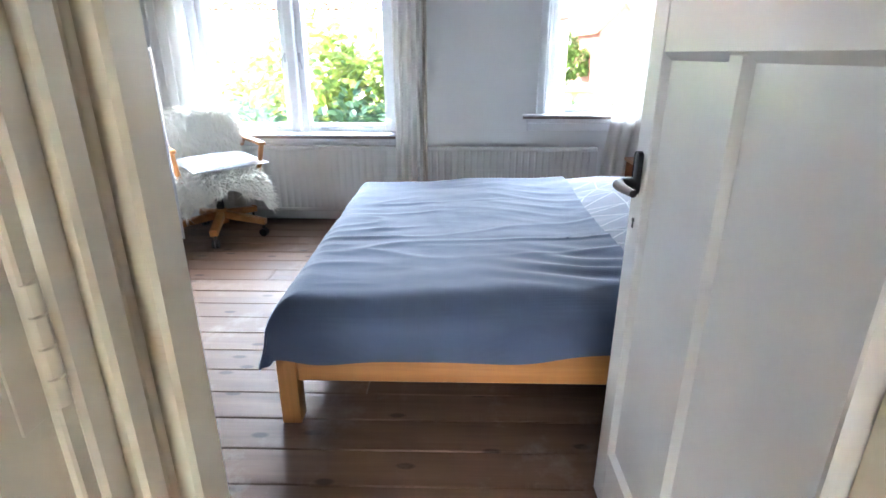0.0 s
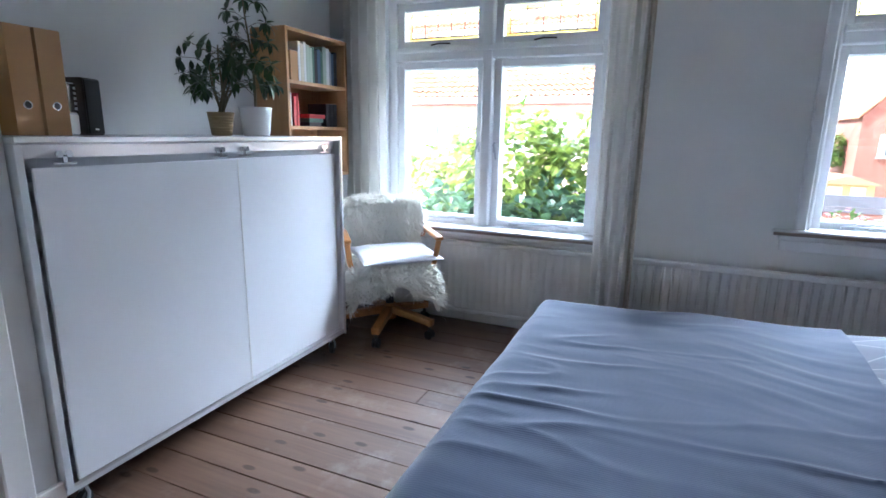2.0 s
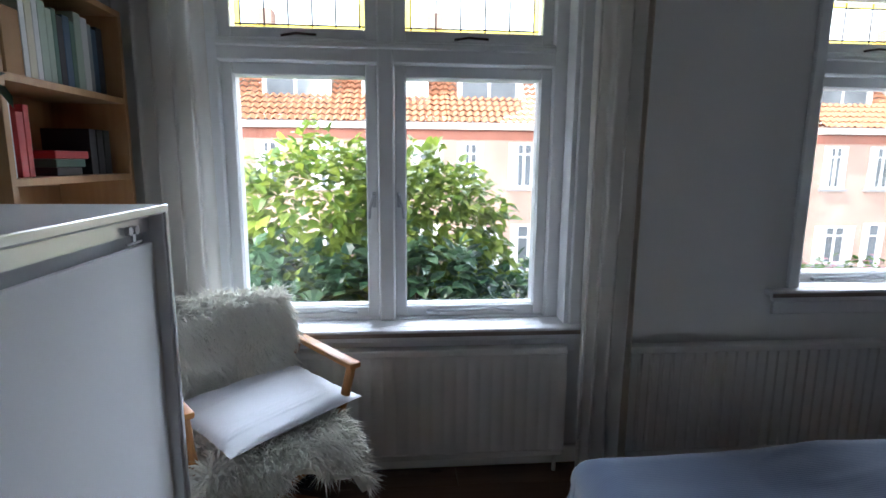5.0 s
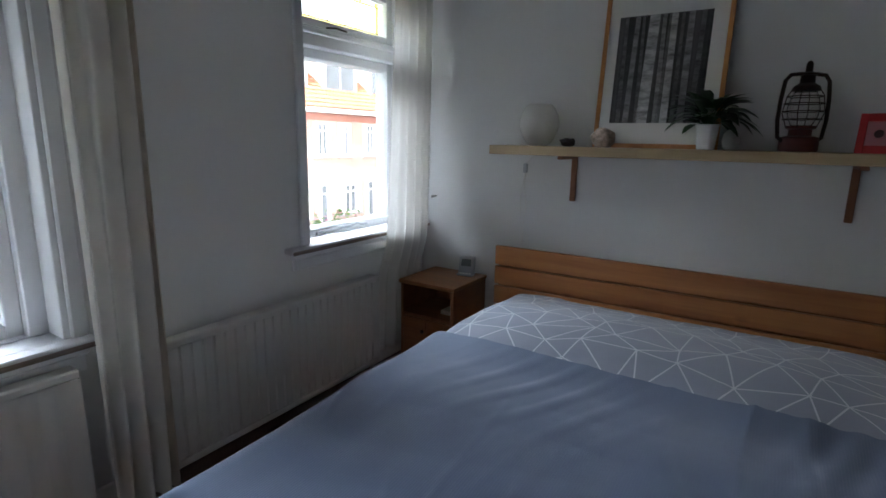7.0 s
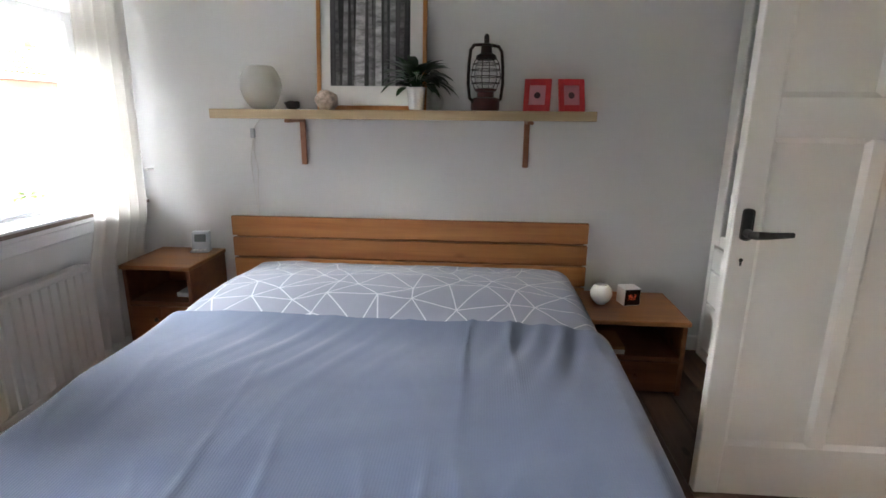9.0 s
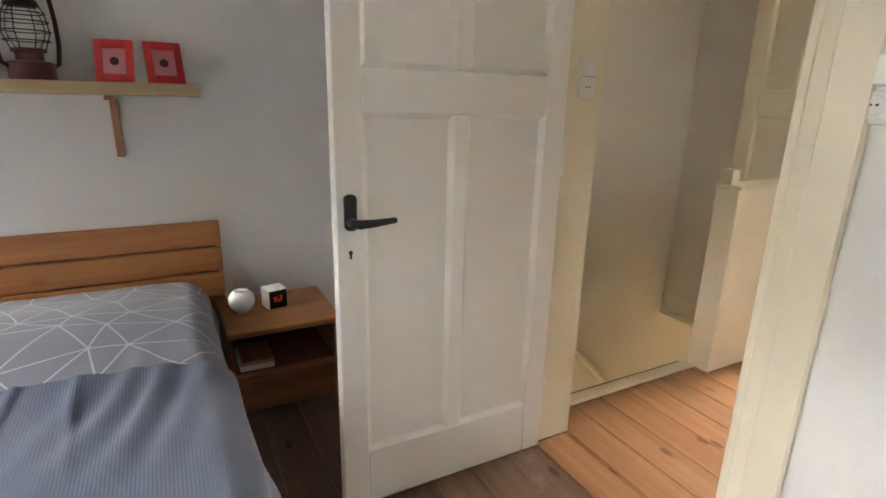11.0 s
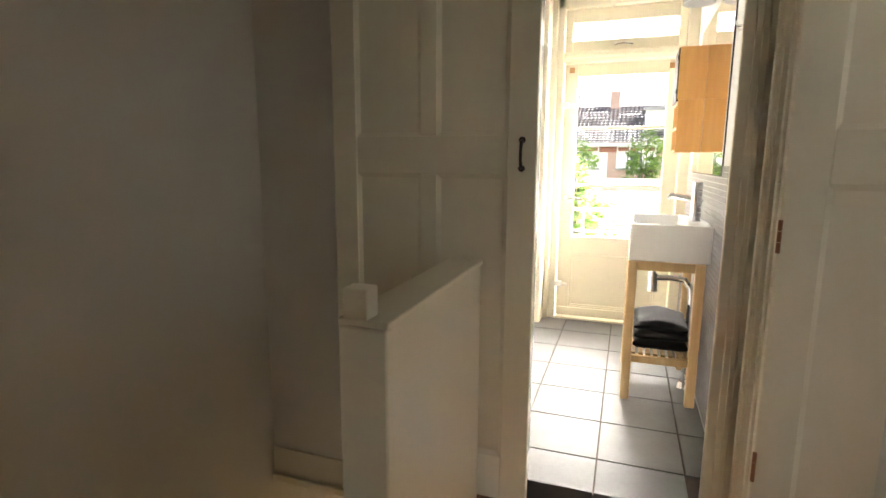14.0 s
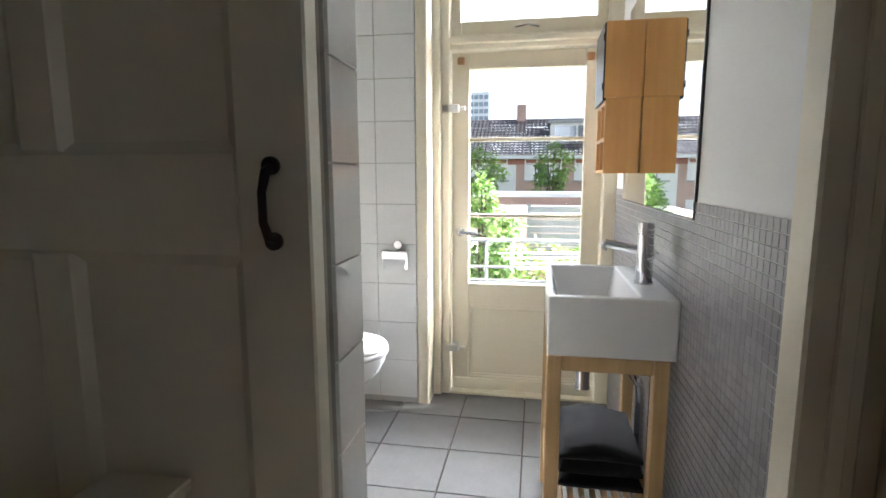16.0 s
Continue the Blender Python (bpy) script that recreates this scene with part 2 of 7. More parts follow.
def birch_photo_mat(name):
    """A black and white photograph of birch trunks, as tones."""
    m = bpy.data.materials.new(name)
    m.use_nodes = True
    n, l = m.node_tree.nodes, m.node_tree.links
    b = n["Principled BSDF"]
    tc, mp = n.new("ShaderNodeTexCoord"), n.new("ShaderNodeMapping")
    mp.inputs["Scale"].default_value = (1, 16, 0.5)
    l.new(tc.outputs["Object"], mp.inputs[0])
    nz, bark = n.new("ShaderNodeTexNoise"), n.new("ShaderNodeTexNoise")
    nz.inputs["Scale"].default_value, nz.inputs["Detail"].default_value = 1.6, 3
    l.new(mp.outputs[0], nz.inputs["Vector"])
    mp2 = n.new("ShaderNodeMapping")
    mp2.inputs["Scale"].default_value = (1, 12, 40)
    l.new(tc.outputs["Object"], mp2.inputs[0])
    bark.inputs["Scale"].default_value, bark.inputs["Detail"].default_value = 1.5, 4
    l.new(mp2.outputs[0], bark.inputs["Vector"])
    ad = n.new("ShaderNodeMath")
    ad.operation = "MULTIPLY_ADD"
    ad.inputs[1].default_value = 0.3
    l.new(bark.outputs[0], ad.inputs[0])
    l.new(nz.outputs[0], ad.inputs[2])
    cr = n.new("ShaderNodeValToRGB")
    for e, p, v in zip(cr.color_ramp.elements, (0.55, 0.85), (0.012, 0.085)):
        e.position, e.color = p, (v, v, v, 1)
    l.new(ad.outputs[0], cr.inputs[0])
    l.new(cr.outputs[0], b.inputs["Base Color"])
    b.inputs["Roughness"].default_value = 0.3
    return m


M_BLANKET = fabric_mat("blue_grey_blanket", (0.076, 0.102, 0.166), sheen=0.42, rib=0.11, axis=1, freq=260 * 3.2)
M_DUVET = fabric_mat("grey_duvet", (0.20, 0.215, 0.26), bump=0.15)
M_PRINT = fabric_mat("white_fabric_print", (0.46, 0.47, 0.51), bump=0.1)
M_SHEET = fabric_mat("white_cotton", (0.75, 0.75, 0.76))
M_CUSHION = fabric_mat("white_cushion_cotton", (0.74, 0.75, 0.80), bump=0.15)
M_CURTAIN = sheer_mat("white_curtain", (0.70, 0.68, 0.64))
M_LINING = fabric_mat("beige_curtain_lining", (0.55, 0.48, 0.40))
M_FLEECE = node_mat("sheepskin", (0.88, 0.86, 0.78), 0.9, vary=0.08, scale=9, fine=120, bump=0.3)
M_PANEL = node_mat("white_laminate", (0.74, 0.75, 0.77), 0.42, vary=0.015, scale=2, fine=200, bump=0.03)
M_ALU = node_mat("brushed_aluminium", (0.62, 0.62, 0.63), 0.32, metal=1.0, vary=0.03, scale=4, fine=150, bump=0.03)
M_CHROME = node_mat("chrome", (0.75, 0.76, 0.78), 0.08, metal=1.0, vary=0.02, bump=0)
M_BLACK = node_mat("black_plastic", (0.012, 0.012, 0.013), 0.4, vary=0.1, bump=0.04)
M_BLACKGLOSS = node_mat("black_enamel", (0.010, 0.010, 0.012), 0.2, vary=0.1, bump=0.02)
M_RUST = node_mat("dark_lantern_iron", (0.035, 0.018, 0.014), 0.5, metal=0.4, vary=0.3, scale=40, bump=0.2)
M_REDWOOD = node_mat("dark_red_tin", (0.09, 0.018, 0.015), 0.45, vary=0.3, scale=40, bump=0.15)
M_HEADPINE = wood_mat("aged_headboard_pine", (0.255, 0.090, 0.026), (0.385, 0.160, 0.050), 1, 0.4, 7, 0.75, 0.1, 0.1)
M_BOOKCASE = wood_mat("beech_veneer", (0.42, 0.22, 0.09), (0.55, 0.32, 0.15), 2, 0.45, 6, 0.0, 0.04, 0.05)
M_SHELF = wood_mat("light_oak", (0.34, 0.24, 0.13), (0.46, 0.34, 0.20), 1, 0.5, 9, 0.0, 0.03, 0.06)
M_BRACKET = wood_mat("reddish_bracket_wood", (0.25, 0.10, 0.05), (0.36, 0.16, 0.085), 2, 0.5, 9, 0.0)
M_CARD = node_mat("brown_card", (0.42, 0.23, 0.10), 0.7, vary=0.05, scale=8, fine=140, bump=0.05)
M_POTGOLD = node_mat("ochre_ceramic_pot", (0.34, 0.24, 0.12), 0.4, vary=0.1, scale=14, bump=0.1)
M_POTWHITE = node_mat("white_ceramic_pot", (0.78, 0.78, 0.78), 0.25, vary=0.02, bump=0.03)
M_SOIL = node_mat("potting_soil", (0.03, 0.02, 0.013), 0.95, vary=0.4, scale=40, bump=0.8)
M_STEM = node_mat("plant_stem", (0.12, 0.10, 0.05), 0.7, vary=0.2, scale=30, bump=0.3)
M_LEAF = leaf_mat("house_plant_leaf", (0.012, 0.035, 0.012), (0.04, 0.085, 0.022), 0.2, 0.3)
M_LILY = leaf_mat("dark_green_leaf", (0.01, 0.035, 0.012), (0.025, 0.07, 0.02), 0.2, 0.3)
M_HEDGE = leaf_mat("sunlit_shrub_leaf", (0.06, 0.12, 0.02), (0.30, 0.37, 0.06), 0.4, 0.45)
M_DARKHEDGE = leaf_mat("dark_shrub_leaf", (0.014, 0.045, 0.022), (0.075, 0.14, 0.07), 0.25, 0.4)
M_GARDEN = leaf_mat("garden_leaf", (0.06, 0.13, 0.025), (0.20, 0.32, 0.06), 0.35, 0.5)
M_BARK = node_mat("bark", (0.10, 0.075, 0.05), 0.9, vary=0.3, scale=12, bump=0.7)
M_PHOTO = birch_photo_mat("birch_photograph")
M_MAT = node_mat("picture_mount", (0.72, 0.71, 0.68), 0.8, vary=0.01, bump=0.02)
M_RED = node_mat("red_lacquer", (0.52, 0.02, 0.025), 0.35, vary=0.04, bump=0.03)
M_PINK = node_mat("pink_paper", (0.62, 0.26, 0.30), 0.7, vary=0.03, bump=0.02)
M_DARKDOT = node_mat("dark_print", (0.06, 0.02, 0.03), 0.7)
M_CLEAR = glass_mat("clear_glass")
M_MILK = glass_mat("frosted_glass", (0.93, 0.92, 0.90), 0.35)
M_YELLOWGLASS = glass_mat("yellow_leaded_glass", (1.0, 0.86, 0.18), 0.15)
M_LEAD = node_mat("lead_came", (0.03, 0.03, 0.03), 0.5, metal=0.6)
M_SCREEN = node_mat("grey_display", (0.10, 0.12, 0.12), 0.25)
M_GREYPLASTIC = node_mat("grey_plastic", (0.45, 0.47, 0.50), 0.4, vary=0.04, bump=0.03)
M_WHITEPLASTIC = node_mat("white_plastic", (0.76, 0.75, 0.72), 0.3, vary=0.02, bump=0.02)
M_DIGIT = glow_mat("orange_digits", (0.6, 0.07, 0.015), 0.06)
M_FTILE = node_mat("grey_floor_tile", (0.165, 0.163, 0.158), 0.55, vary=0.09, scale=9, fine=70, bump=0.12, spec=0.25, island=0.05)
M_DKTILE = node_mat("dark_step_tile", (0.075, 0.073, 0.072), 0.4, vary=0.1, scale=9, fine=70, bump=0.12, island=0.06)
M_WTILE = node_mat("white_wall_tile", (0.76, 0.76, 0.75), 0.12, vary=0.015, scale=3, fine=30, bump=0.05, island=0.015)
M_MOSAIC = node_mat("grey_mosaic_tile", (0.22, 0.212, 0.216), 0.36, vary=0.05, scale=9, fine=60, bump=0, island=0.14)
M_GROUT = node_mat("pale_grout", (0.42, 0.41, 0.39), 0.9, vary=0.08, scale=14, bump=0.3)
M_DKGROUT = node_mat("dark_grout", (0.16, 0.15, 0.14), 0.9, vary=0.12, scale=14, bump=0.3)
M_CERAMIC = node_mat("white_glazed_ceramic", (0.8, 0.8, 0.8), 0.08, vary=0.01, bump=0.0)
M_BIRCH = wood_mat("birch_frame", (0.42, 0.26, 0.12), (0.56, 0.38, 0.20), 2, 0.45, 8, 0.35, 0.06)
M_CABPINE = wood_mat("orange_plywood", (0.50, 0.24, 0.07), (0.62, 0.34, 0.12), 2, 0.4, 6, 0.3, 0.05)
M_TOWEL = fabric_mat("black_towelling", (0.010, 0.010, 0.012), bump=0.9, sheen=0.08)
M_MIRROR = node_mat("mirror_silver", (0.9, 0.9, 0.9), 0.01, metal=1.0, vary=0.0, bump=0)
M_BRICK = node_mat("brick_facade", (0.42, 0.29, 0.235), 0.9, vary=0.18, scale=1.2, fine=40, bump=0.5)
M_ROOFTILE = node_mat("orange_roof_tile", (0.52, 0.235, 0.125), 0.75, vary=0.2, scale=2.5, fine=30, bump=0.3)
M_SLATE = node_mat("dark_roof_tile", (0.10, 0.09, 0.10), 0.7, vary=0.2, scale=2.5, fine=30, bump=0.3)
M_EXTWHITE = node_mat("exterior_white_paint", (0.66, 0.66, 0.64), 0.6, vary=0.05, scale=2)
M_EXTGLASS = node_mat("street_window_glass", (0.12, 0.135, 0.15), 0.08, vary=0.35, scale=1.5)
M_NET = node_mat("net_curtain", (0.66, 0.66, 0.64), 0.9, vary=0.08, scale=6, fine=60, bump=0.3)
M_REDBRICK = node_mat("red_brick", (0.30, 0.125, 0.09), 0.9, vary=0.2, scale=1.5, fine=40, bump=0.5)
M_TOWER = node_mat("pale_tower_cladding", (0.78, 0.80, 0.84), 0.6, vary=0.05, scale=0.5)
M_TOWERGLASS = node_mat("tower_window_glass", (0.26, 0.31, 0.38), 0.15, vary=0.2, scale=1.0)
M_PAVING = node_mat("street_paving", (0.24, 0.20, 0.18), 0.9, vary=0.15, scale=1.5, fine=30, bump=0.4)
M_GRASS = node_mat("garden_ground", (0.08, 0.12, 0.035), 0.95, vary=0.3, scale=0.6, fine=12, bump=0.5)
M_BITUMEN = node_mat("flat_roof_felt", (0.30, 0.30, 0.30), 0.9, vary=0.15, scale=1.5, fine=20, bump=0.3)
M_IRON = node_mat("grey_painted_iron", (0.16, 0.165, 0.175), 0.5, vary=0.05, bump=0.05)
M_BASKET = node_mat("woven_basket", (0.42, 0.32, 0.20), 0.9, vary=0.5, scale=60, fine=160, bump=0.9)


def islands(m, spread):
    """Gives each loose piece of a joined mesh its own tone."""
    n, l = m.node_tree.nodes, m.node_tree.links
    b = n["Principled BSDF"]
    src = b.inputs["Base Color"].links[0].from_socket
    g, mr, h = n.new("ShaderNodeNewGeometry"), n.new("ShaderNodeMapRange"), n.new("ShaderNodeHueSaturation")
    mr.inputs[3].default_value, mr.inputs[4].default_value = 1 - spread, 1 + spread
    l.new(g.outputs["Random Per Island"], mr.inputs[0])
    l.new(mr.outputs[0], h.inputs["Value"])
    l.new(src, h.inputs["Color"])
    l.new(h.outputs[0], b.inputs["Base Color"])
    return m


M_MOSAIC_FAR = islands(node_mat("grey_mosaic_field", (0.22, 0.212, 0.216), 0.36, vary=0.05, scale=9, fine=60, bump=0), 0.14)

# ---- building helpers ----
def box(bm, x0, x1, y0, y1, z0, z1, bevel=0.0, seg=1):
    """A box between two corners, its edges eased."""
    r = bmesh.ops.create_cube(bm, size=1)
    vs = r["verts"]
    for v in vs:
        v.co = Vector(((x0 + x1) / 2 + v.co.x * (x1 - x0), (y0 + y1) / 2 + v.co.y * (y1 - y0), (z0 + z1) / 2 + v.co.z * (z1 - z0)))
    if bevel > 0:
        es = list({e for v in vs for e in v.link_edges})
        out = bmesh.ops.bevel(bm, geom=es, offset=bevel, segments=seg, affect="EDGES", profile=0.5)
        vs = list({v for f in out["faces"] for v in f.verts} | {v for v in vs if v.is_valid})
    return vs


def cyl(bm, a, b, r0, r1=None, seg=16, caps=True):
    """A round bar from a to b."""
    a, b = Vector(a), Vector(b)
    d = b - a
    m = Matrix.Translation((a + b) / 2) @ d.to_track_quat("Z", "Y").to_matrix().to_4x4()
    return bmesh.ops.create_cone(bm, cap_ends=caps, segments=seg, radius1=r0, radius2=r0 if r1 is None else r1, depth=d.length, matrix=m)["verts"]


def lathe(bm, profile, at=(0, 0, 0), seg=32):
    """A turned body: (radius, height) pairs about an upright axis."""
    rings = []
    for r, z in profile:
        rings.append([bm.verts.new((at[0] + r * math.cos(2 * math.pi * i / seg), at[1] + r * math.sin(2 * math.pi * i / seg), at[2] + z)) for i in range(seg)])
    for p, q in zip(rings, rings[1:]):
        for i in range(seg):
            bm.faces.new((p[i], p[(i + 1) % seg], q[(i + 1) % seg], q[i]))
    if profile[0][0] > 1e-4:
        bm.faces.new(rings[0][::-1])
    if profile[-1][0] > 1e-4:
        bm.faces.new(rings[-1])


def tube(bm, pts, r, seg=10, closed=False):
    """A bent round bar through points; r a number or one per point."""
    pts = [Vector(p) for p in pts]
    n = len(pts)
    rings = []
    up = None
    for i, p in enumerate(pts):
        a, b = (pts[i - 1] if i or closed else p), (pts[(i + 1) % n] if i < n - 1 or closed else p)
        d = (b - a).normalized()
        if up is None:
            up = d.orthogonal().normalized()
        up = (up - d * up.dot(d)).normalized()
        side = d.cross(up)
        rad = r[i] if isinstance(r, (list, tuple)) else r
        rings.append([bm.verts.new(p + (up * math.cos(2 * math.pi * k / seg) + side * math.sin(2 * math.pi * k / seg)) * rad) for k in range(seg)])
    pairs = list(zip(rings, rings[1:])) + ([(rings[-1], rings[0])] if closed else [])
    for p, q in pairs:
        for k in range(seg):
            bm.faces.new((p[k], p[(k + 1) % seg], q[(k + 1) % seg], q[k]))
    if not closed:
        bm.faces.new(rings[0][::-1])
        bm.faces.new(rings[-1])


def sheet(bm, f, nu, nv, thick=0.0):
    """A surface f(u, v) over the unit square, given thickness where asked."""
    g = [[bm.verts.new(f(i / nu, j / nv)) for j in range(nv + 1)] for i in range(nu + 1)]
    fs = [bm.faces.new((g[i][j], g[i + 1][j], g[i + 1][j + 1], g[i][j + 1])) for i in range(nu) for j in range(nv)]
    if thick:
        bmesh.ops.recalc_face_normals(bm, faces=fs)
        bmesh.ops.solidify(bm, geom=fs, thickness=thick)


def mesh_of(bm, name, material, smooth=30):
    bmesh.ops.recalc_face_normals(bm, faces=bm.faces)
    me = bpy.data.meshes.new(name)
    bm.to_mesh(me)
    bm.free()
    for mat in (material if isinstance(material, (list, tuple)) else [material]):
        me.materials.append(mat)
    if smooth:
        me.polygons.foreach_set("use_smooth", [True] * len(me.polygons))
        me.set_sharp_from_angle(angle=radians(smooth))
    return me


def part(name, bm, material, parent=None, label="", smooth=30):
    """Links a bmesh as one mesh object under a thing or a part."""
    ob = new(name, mesh_of(bm, name, material, smooth))
    if parent is not None:
        ob.parent = parent
        ob.matrix_parent_inverse = parent.matrix_basis.inverted() if parent.parent is None else (parent.parent.matrix_basis @ parent.matrix_basis).inverted()
        ob.matrix_parent_inverse = Matrix.Identity(4)
    if label:
        ob["label"] = label
    return ob


def thing(name, label, category, m=None, group="", kind=""):
    """An Empty at a thing's base; its parts are built in its own space."""
    ob = new(name)
    ob.empty_display_size = 0.05
    ob.matrix_basis = m if m is not None else Matrix.Identity(4)
    return tagged(ob, label, category, group, kind)


def one(name, bm, material, label, category, group="", kind="", smooth=30, m=None):
    ob = part(name, bm, material, None, "", smooth)
    if m is not None:
        ob.matrix_basis = m
    return tagged(ob, label, category, group, kind)


def bx(name, dims, material, parent=None, label="", bevel=0.0, seg=1):
    """One box as a part."""
    bm = bmesh.new()
    box(bm, *dims, bevel=bevel, seg=seg)
    return part(name, bm, material, parent, label)


def structure(name, boxes, material, label, category, bevel=0.0):
    bm = bmesh.new()
    for b in boxes:
        box(bm, *b, bevel=bevel)
    return one(name, bm, material, label, category, kind="structure")


# ---- the large structure ----
X0, X1, Y0, Y1, H = -1.78, 2.12, 1.40, 4.80, 2.65      # the bedroom's inner faces
YH = 1.24                                               # the landing's face of the bedroom wall
BZ = 0.075                                              # the bathroom's floor

structure("wall_window", [(X0 - 0.3, X1 + 0.3, Y1, Y1 + 0.3, -0.3, 0.60), (X0 - 0.3, X1 + 0.3, Y1, Y1 + 0.3, 2.17, H + 0.1),
                          (X0 - 0.3, -1.39, Y1, Y1 + 0.3, 0.60, 2.17), (0.12, 1.147, Y1, Y1 + 0.3, 0.60, 2.17), (2.04, X1 + 0.3, Y1, Y1 + 0.3, 0.60, 2.17),
                          (1.147, 2.04, Y1, Y1 + 0.3, 0.60, 0.775)], M_WALL, "white plastered bedroom wall with two window openings", "wall")
structure("wall_head", [(X1, X1 + 0.2, Y0, Y1, -0.3, H)], M_WALL, "white plastered bedroom wall behind the bed", "wall")
structure("wall_left", [(X0 - 0.2, X0, Y0, Y1, -0.3, H)], M_WALL, "white plastered bedroom wall behind the sliding cabinet", "wall")
structure("wall_door", [(X0 - 0.2, 0.20, YH, Y0, -0.3, H), (1.0, X1 + 0.2, YH, Y0, -3.0, H), (0.20, 1.0, YH, Y0, 2.1, H)], M_WALL,
          "white wall with the bedroom doorway", "wall")
structure("wall_closet", [(-1.34, -1.20, 2.30, 2.44, 0, H), (X0, -1.34, 2.38, 2.44, 0, H), (-1.34, -1.20, Y0, 1.52, 0, H), (-1.34, -1.20, 1.52, 2.30, 2.1, H)], M_WALL,
          "white built-in closet wall beside the sliding cabinet", "wall")
structure("ceiling", [(X0 - 0.2, X1 + 0.2, -2.8, Y1 + 0.3, H, H + 0.12)], M_CEIL, "white plastered ceiling", "ceiling")
structure("wall_landing", [(0.06, 0.20, -0.62, -0.42, -0.3, H), (0.06, 0.20, 0.42, YH, -0.3, H), (0.06, 0.20, -0.42, 0.42, 2.1, H), (0.20, 0.236, 0.44, 0.52, 0, H), (0.20, 0.236, 0.52, YH, 2.07, H)], M_HALLWALL,
          "cream painted landing wall with a doorway", "wall")
structure("wall_stairwell", [(2.05, 2.2, -2.6, YH, -3.0, H)], M_HALLWALL, "cream painted wall along the stairs", "wall")
structure("wall_stairwell_end", [(0.905, 2.05, -0.72, -0.60, -0.22, H)], M_HALLWALL, "cream painted end wall above the stairs", "wall")
structure("wall_downstairs", [(1.19, 2.05, -2.0, -1.9, -3.0, -0.2)], M_HALLWALL, "cream wall in the hall downstairs", "wall")
structure("wall_stair_side", [(1.10, 1.19, -1.9, YH, -3.0, -0.205), (1.10, 1.164, -0.60, 0.31, -0.204, -0.001)], M_HALLWALL, "cream wall under the landing beside the stairs", "wall")
structure("floor_downstairs", [(1.19, 2.05, -1.9, YH, -3.0, -2.8)], M_CREAM, "pale floor of the hall downstairs", "floor")
structure("wall_bathroom", [(0.0, 0.20, -2.75, -0.62, -0.3, H), (1.19, 2.05, -2.75, -2.45, -0.3, H), (2.05, 2.2, -2.75, -2.6, -0.3, H), (0.20, 1.19, -2.75, -2.60, 2.35, H),
                            (0.20, 0.905, -0.62, -0.52, 2.1, H)], M_WALL, "white bathroom wall", "wall")
structure("floor", [(X0, X1, Y0, Y1, -0.2, -0.022), (0.20, 1.10, -0.5, Y0, -0.2, -0.022)], M_SUBFLOOR, "dark gaps under the pine floorboards", "floor")
structure("floor_bathroom", [(0.20, 0.905, -2.65, -0.512, -0.2, BZ - 0.008), (0.905, 2.05, -2.65, -0.72, -0.2, BZ - 0.008)], M_SUBFLOOR, "grey grout bed of the bathroom floor", "floor")

structure("wall_side_room", [(-2.2, 0.06, -0.75, -0.62, -0.3, H), (-2.2, -2.06, -0.62, 0.32, -0.3, H), (-2.2, -2.06, 0.68, YH, -0.3, H), (-2.2, -2.06, 0.32, 0.68, -0.3, 1.40), (-2.2, -2.06, 0.32, 0.68, 2.00, H)], M_WALL, "white wall of the side room with a window opening", "wall")
structure("floor_side_room", [(-2.06, 0.20, -0.62, YH, -0.2, 0.0)], M_FLOOR, "pine floor of the room beside the landing", "floor")
def panel_door(name, w, h, rows, material, label, t=0.04, stile=0.1, mid=0.09, rails=(), m=None, kind="", category="door"):
    """A framed door in its own space: x along its width, y its thickness, z up. rows: (bottom, top) of each pair of sunk panels."""
    door = thing(name, label, category, m, kind=kind)
    bx("stile", (0, stile, 0, t, 0, h), material, door, bevel=0.003)
    bx("stile", (w - stile, w, 0, t, 0, h), material, door, bevel=0.003)
    edges = [0] + [v for r in rows for v in r] + [h]
    for lo, hi in zip(edges[::2], edges[1::2]):
        bx("rail", (stile, w - stile, 0.0015, t - 0.0015, lo, hi), material, door, bevel=0.003)
    for lo, hi in rows:
        bx("muntin", (w / 2 - mid / 2, w / 2 + mid / 2, 0.0015, t - 0.0015, lo, hi), material, door, bevel=0.003)
        for a, b in ((stile, w / 2 - mid / 2), (w / 2 + mid / 2, w - stile)):
            bm = bmesh.new()
            box(bm, a, b, t / 2 - 0.006, t / 2 + 0.006, lo, hi)
            for y0, y1 in ((0.004, t / 2 - 0.006), (t / 2 + 0.006, t - 0.004)):
                outer = y0 < t / 2
                yo, yi = (y0, y1) if outer else (y1, y0)
                q = 0.013
                ring = [[(a, lo), (b, lo), (b, hi), (a, hi)], [(a + q, lo + q), (b - q, lo + q), (b - q, hi - q), (a + q, hi - q)]]
                vo = [bm.verts.new((x, yo, z)) for x, z in ring[0]]
                vi = [bm.verts.new((x, yi, z)) for x, z in ring[1]]
                for k in range(4):
                    bm.faces.new((vo[k], vo[(k + 1) % 4], vi[(k + 1) % 4], vi[k]))
            part("panel", bm, material, door)
    return door


def skirting(name, boxes, label):
    bm = bmesh.new()
    for b in boxes:
        box(bm, *b, bevel=0.004)
    return one(name, bm, M_GLOSS, label, "baseboard", kind="structure")


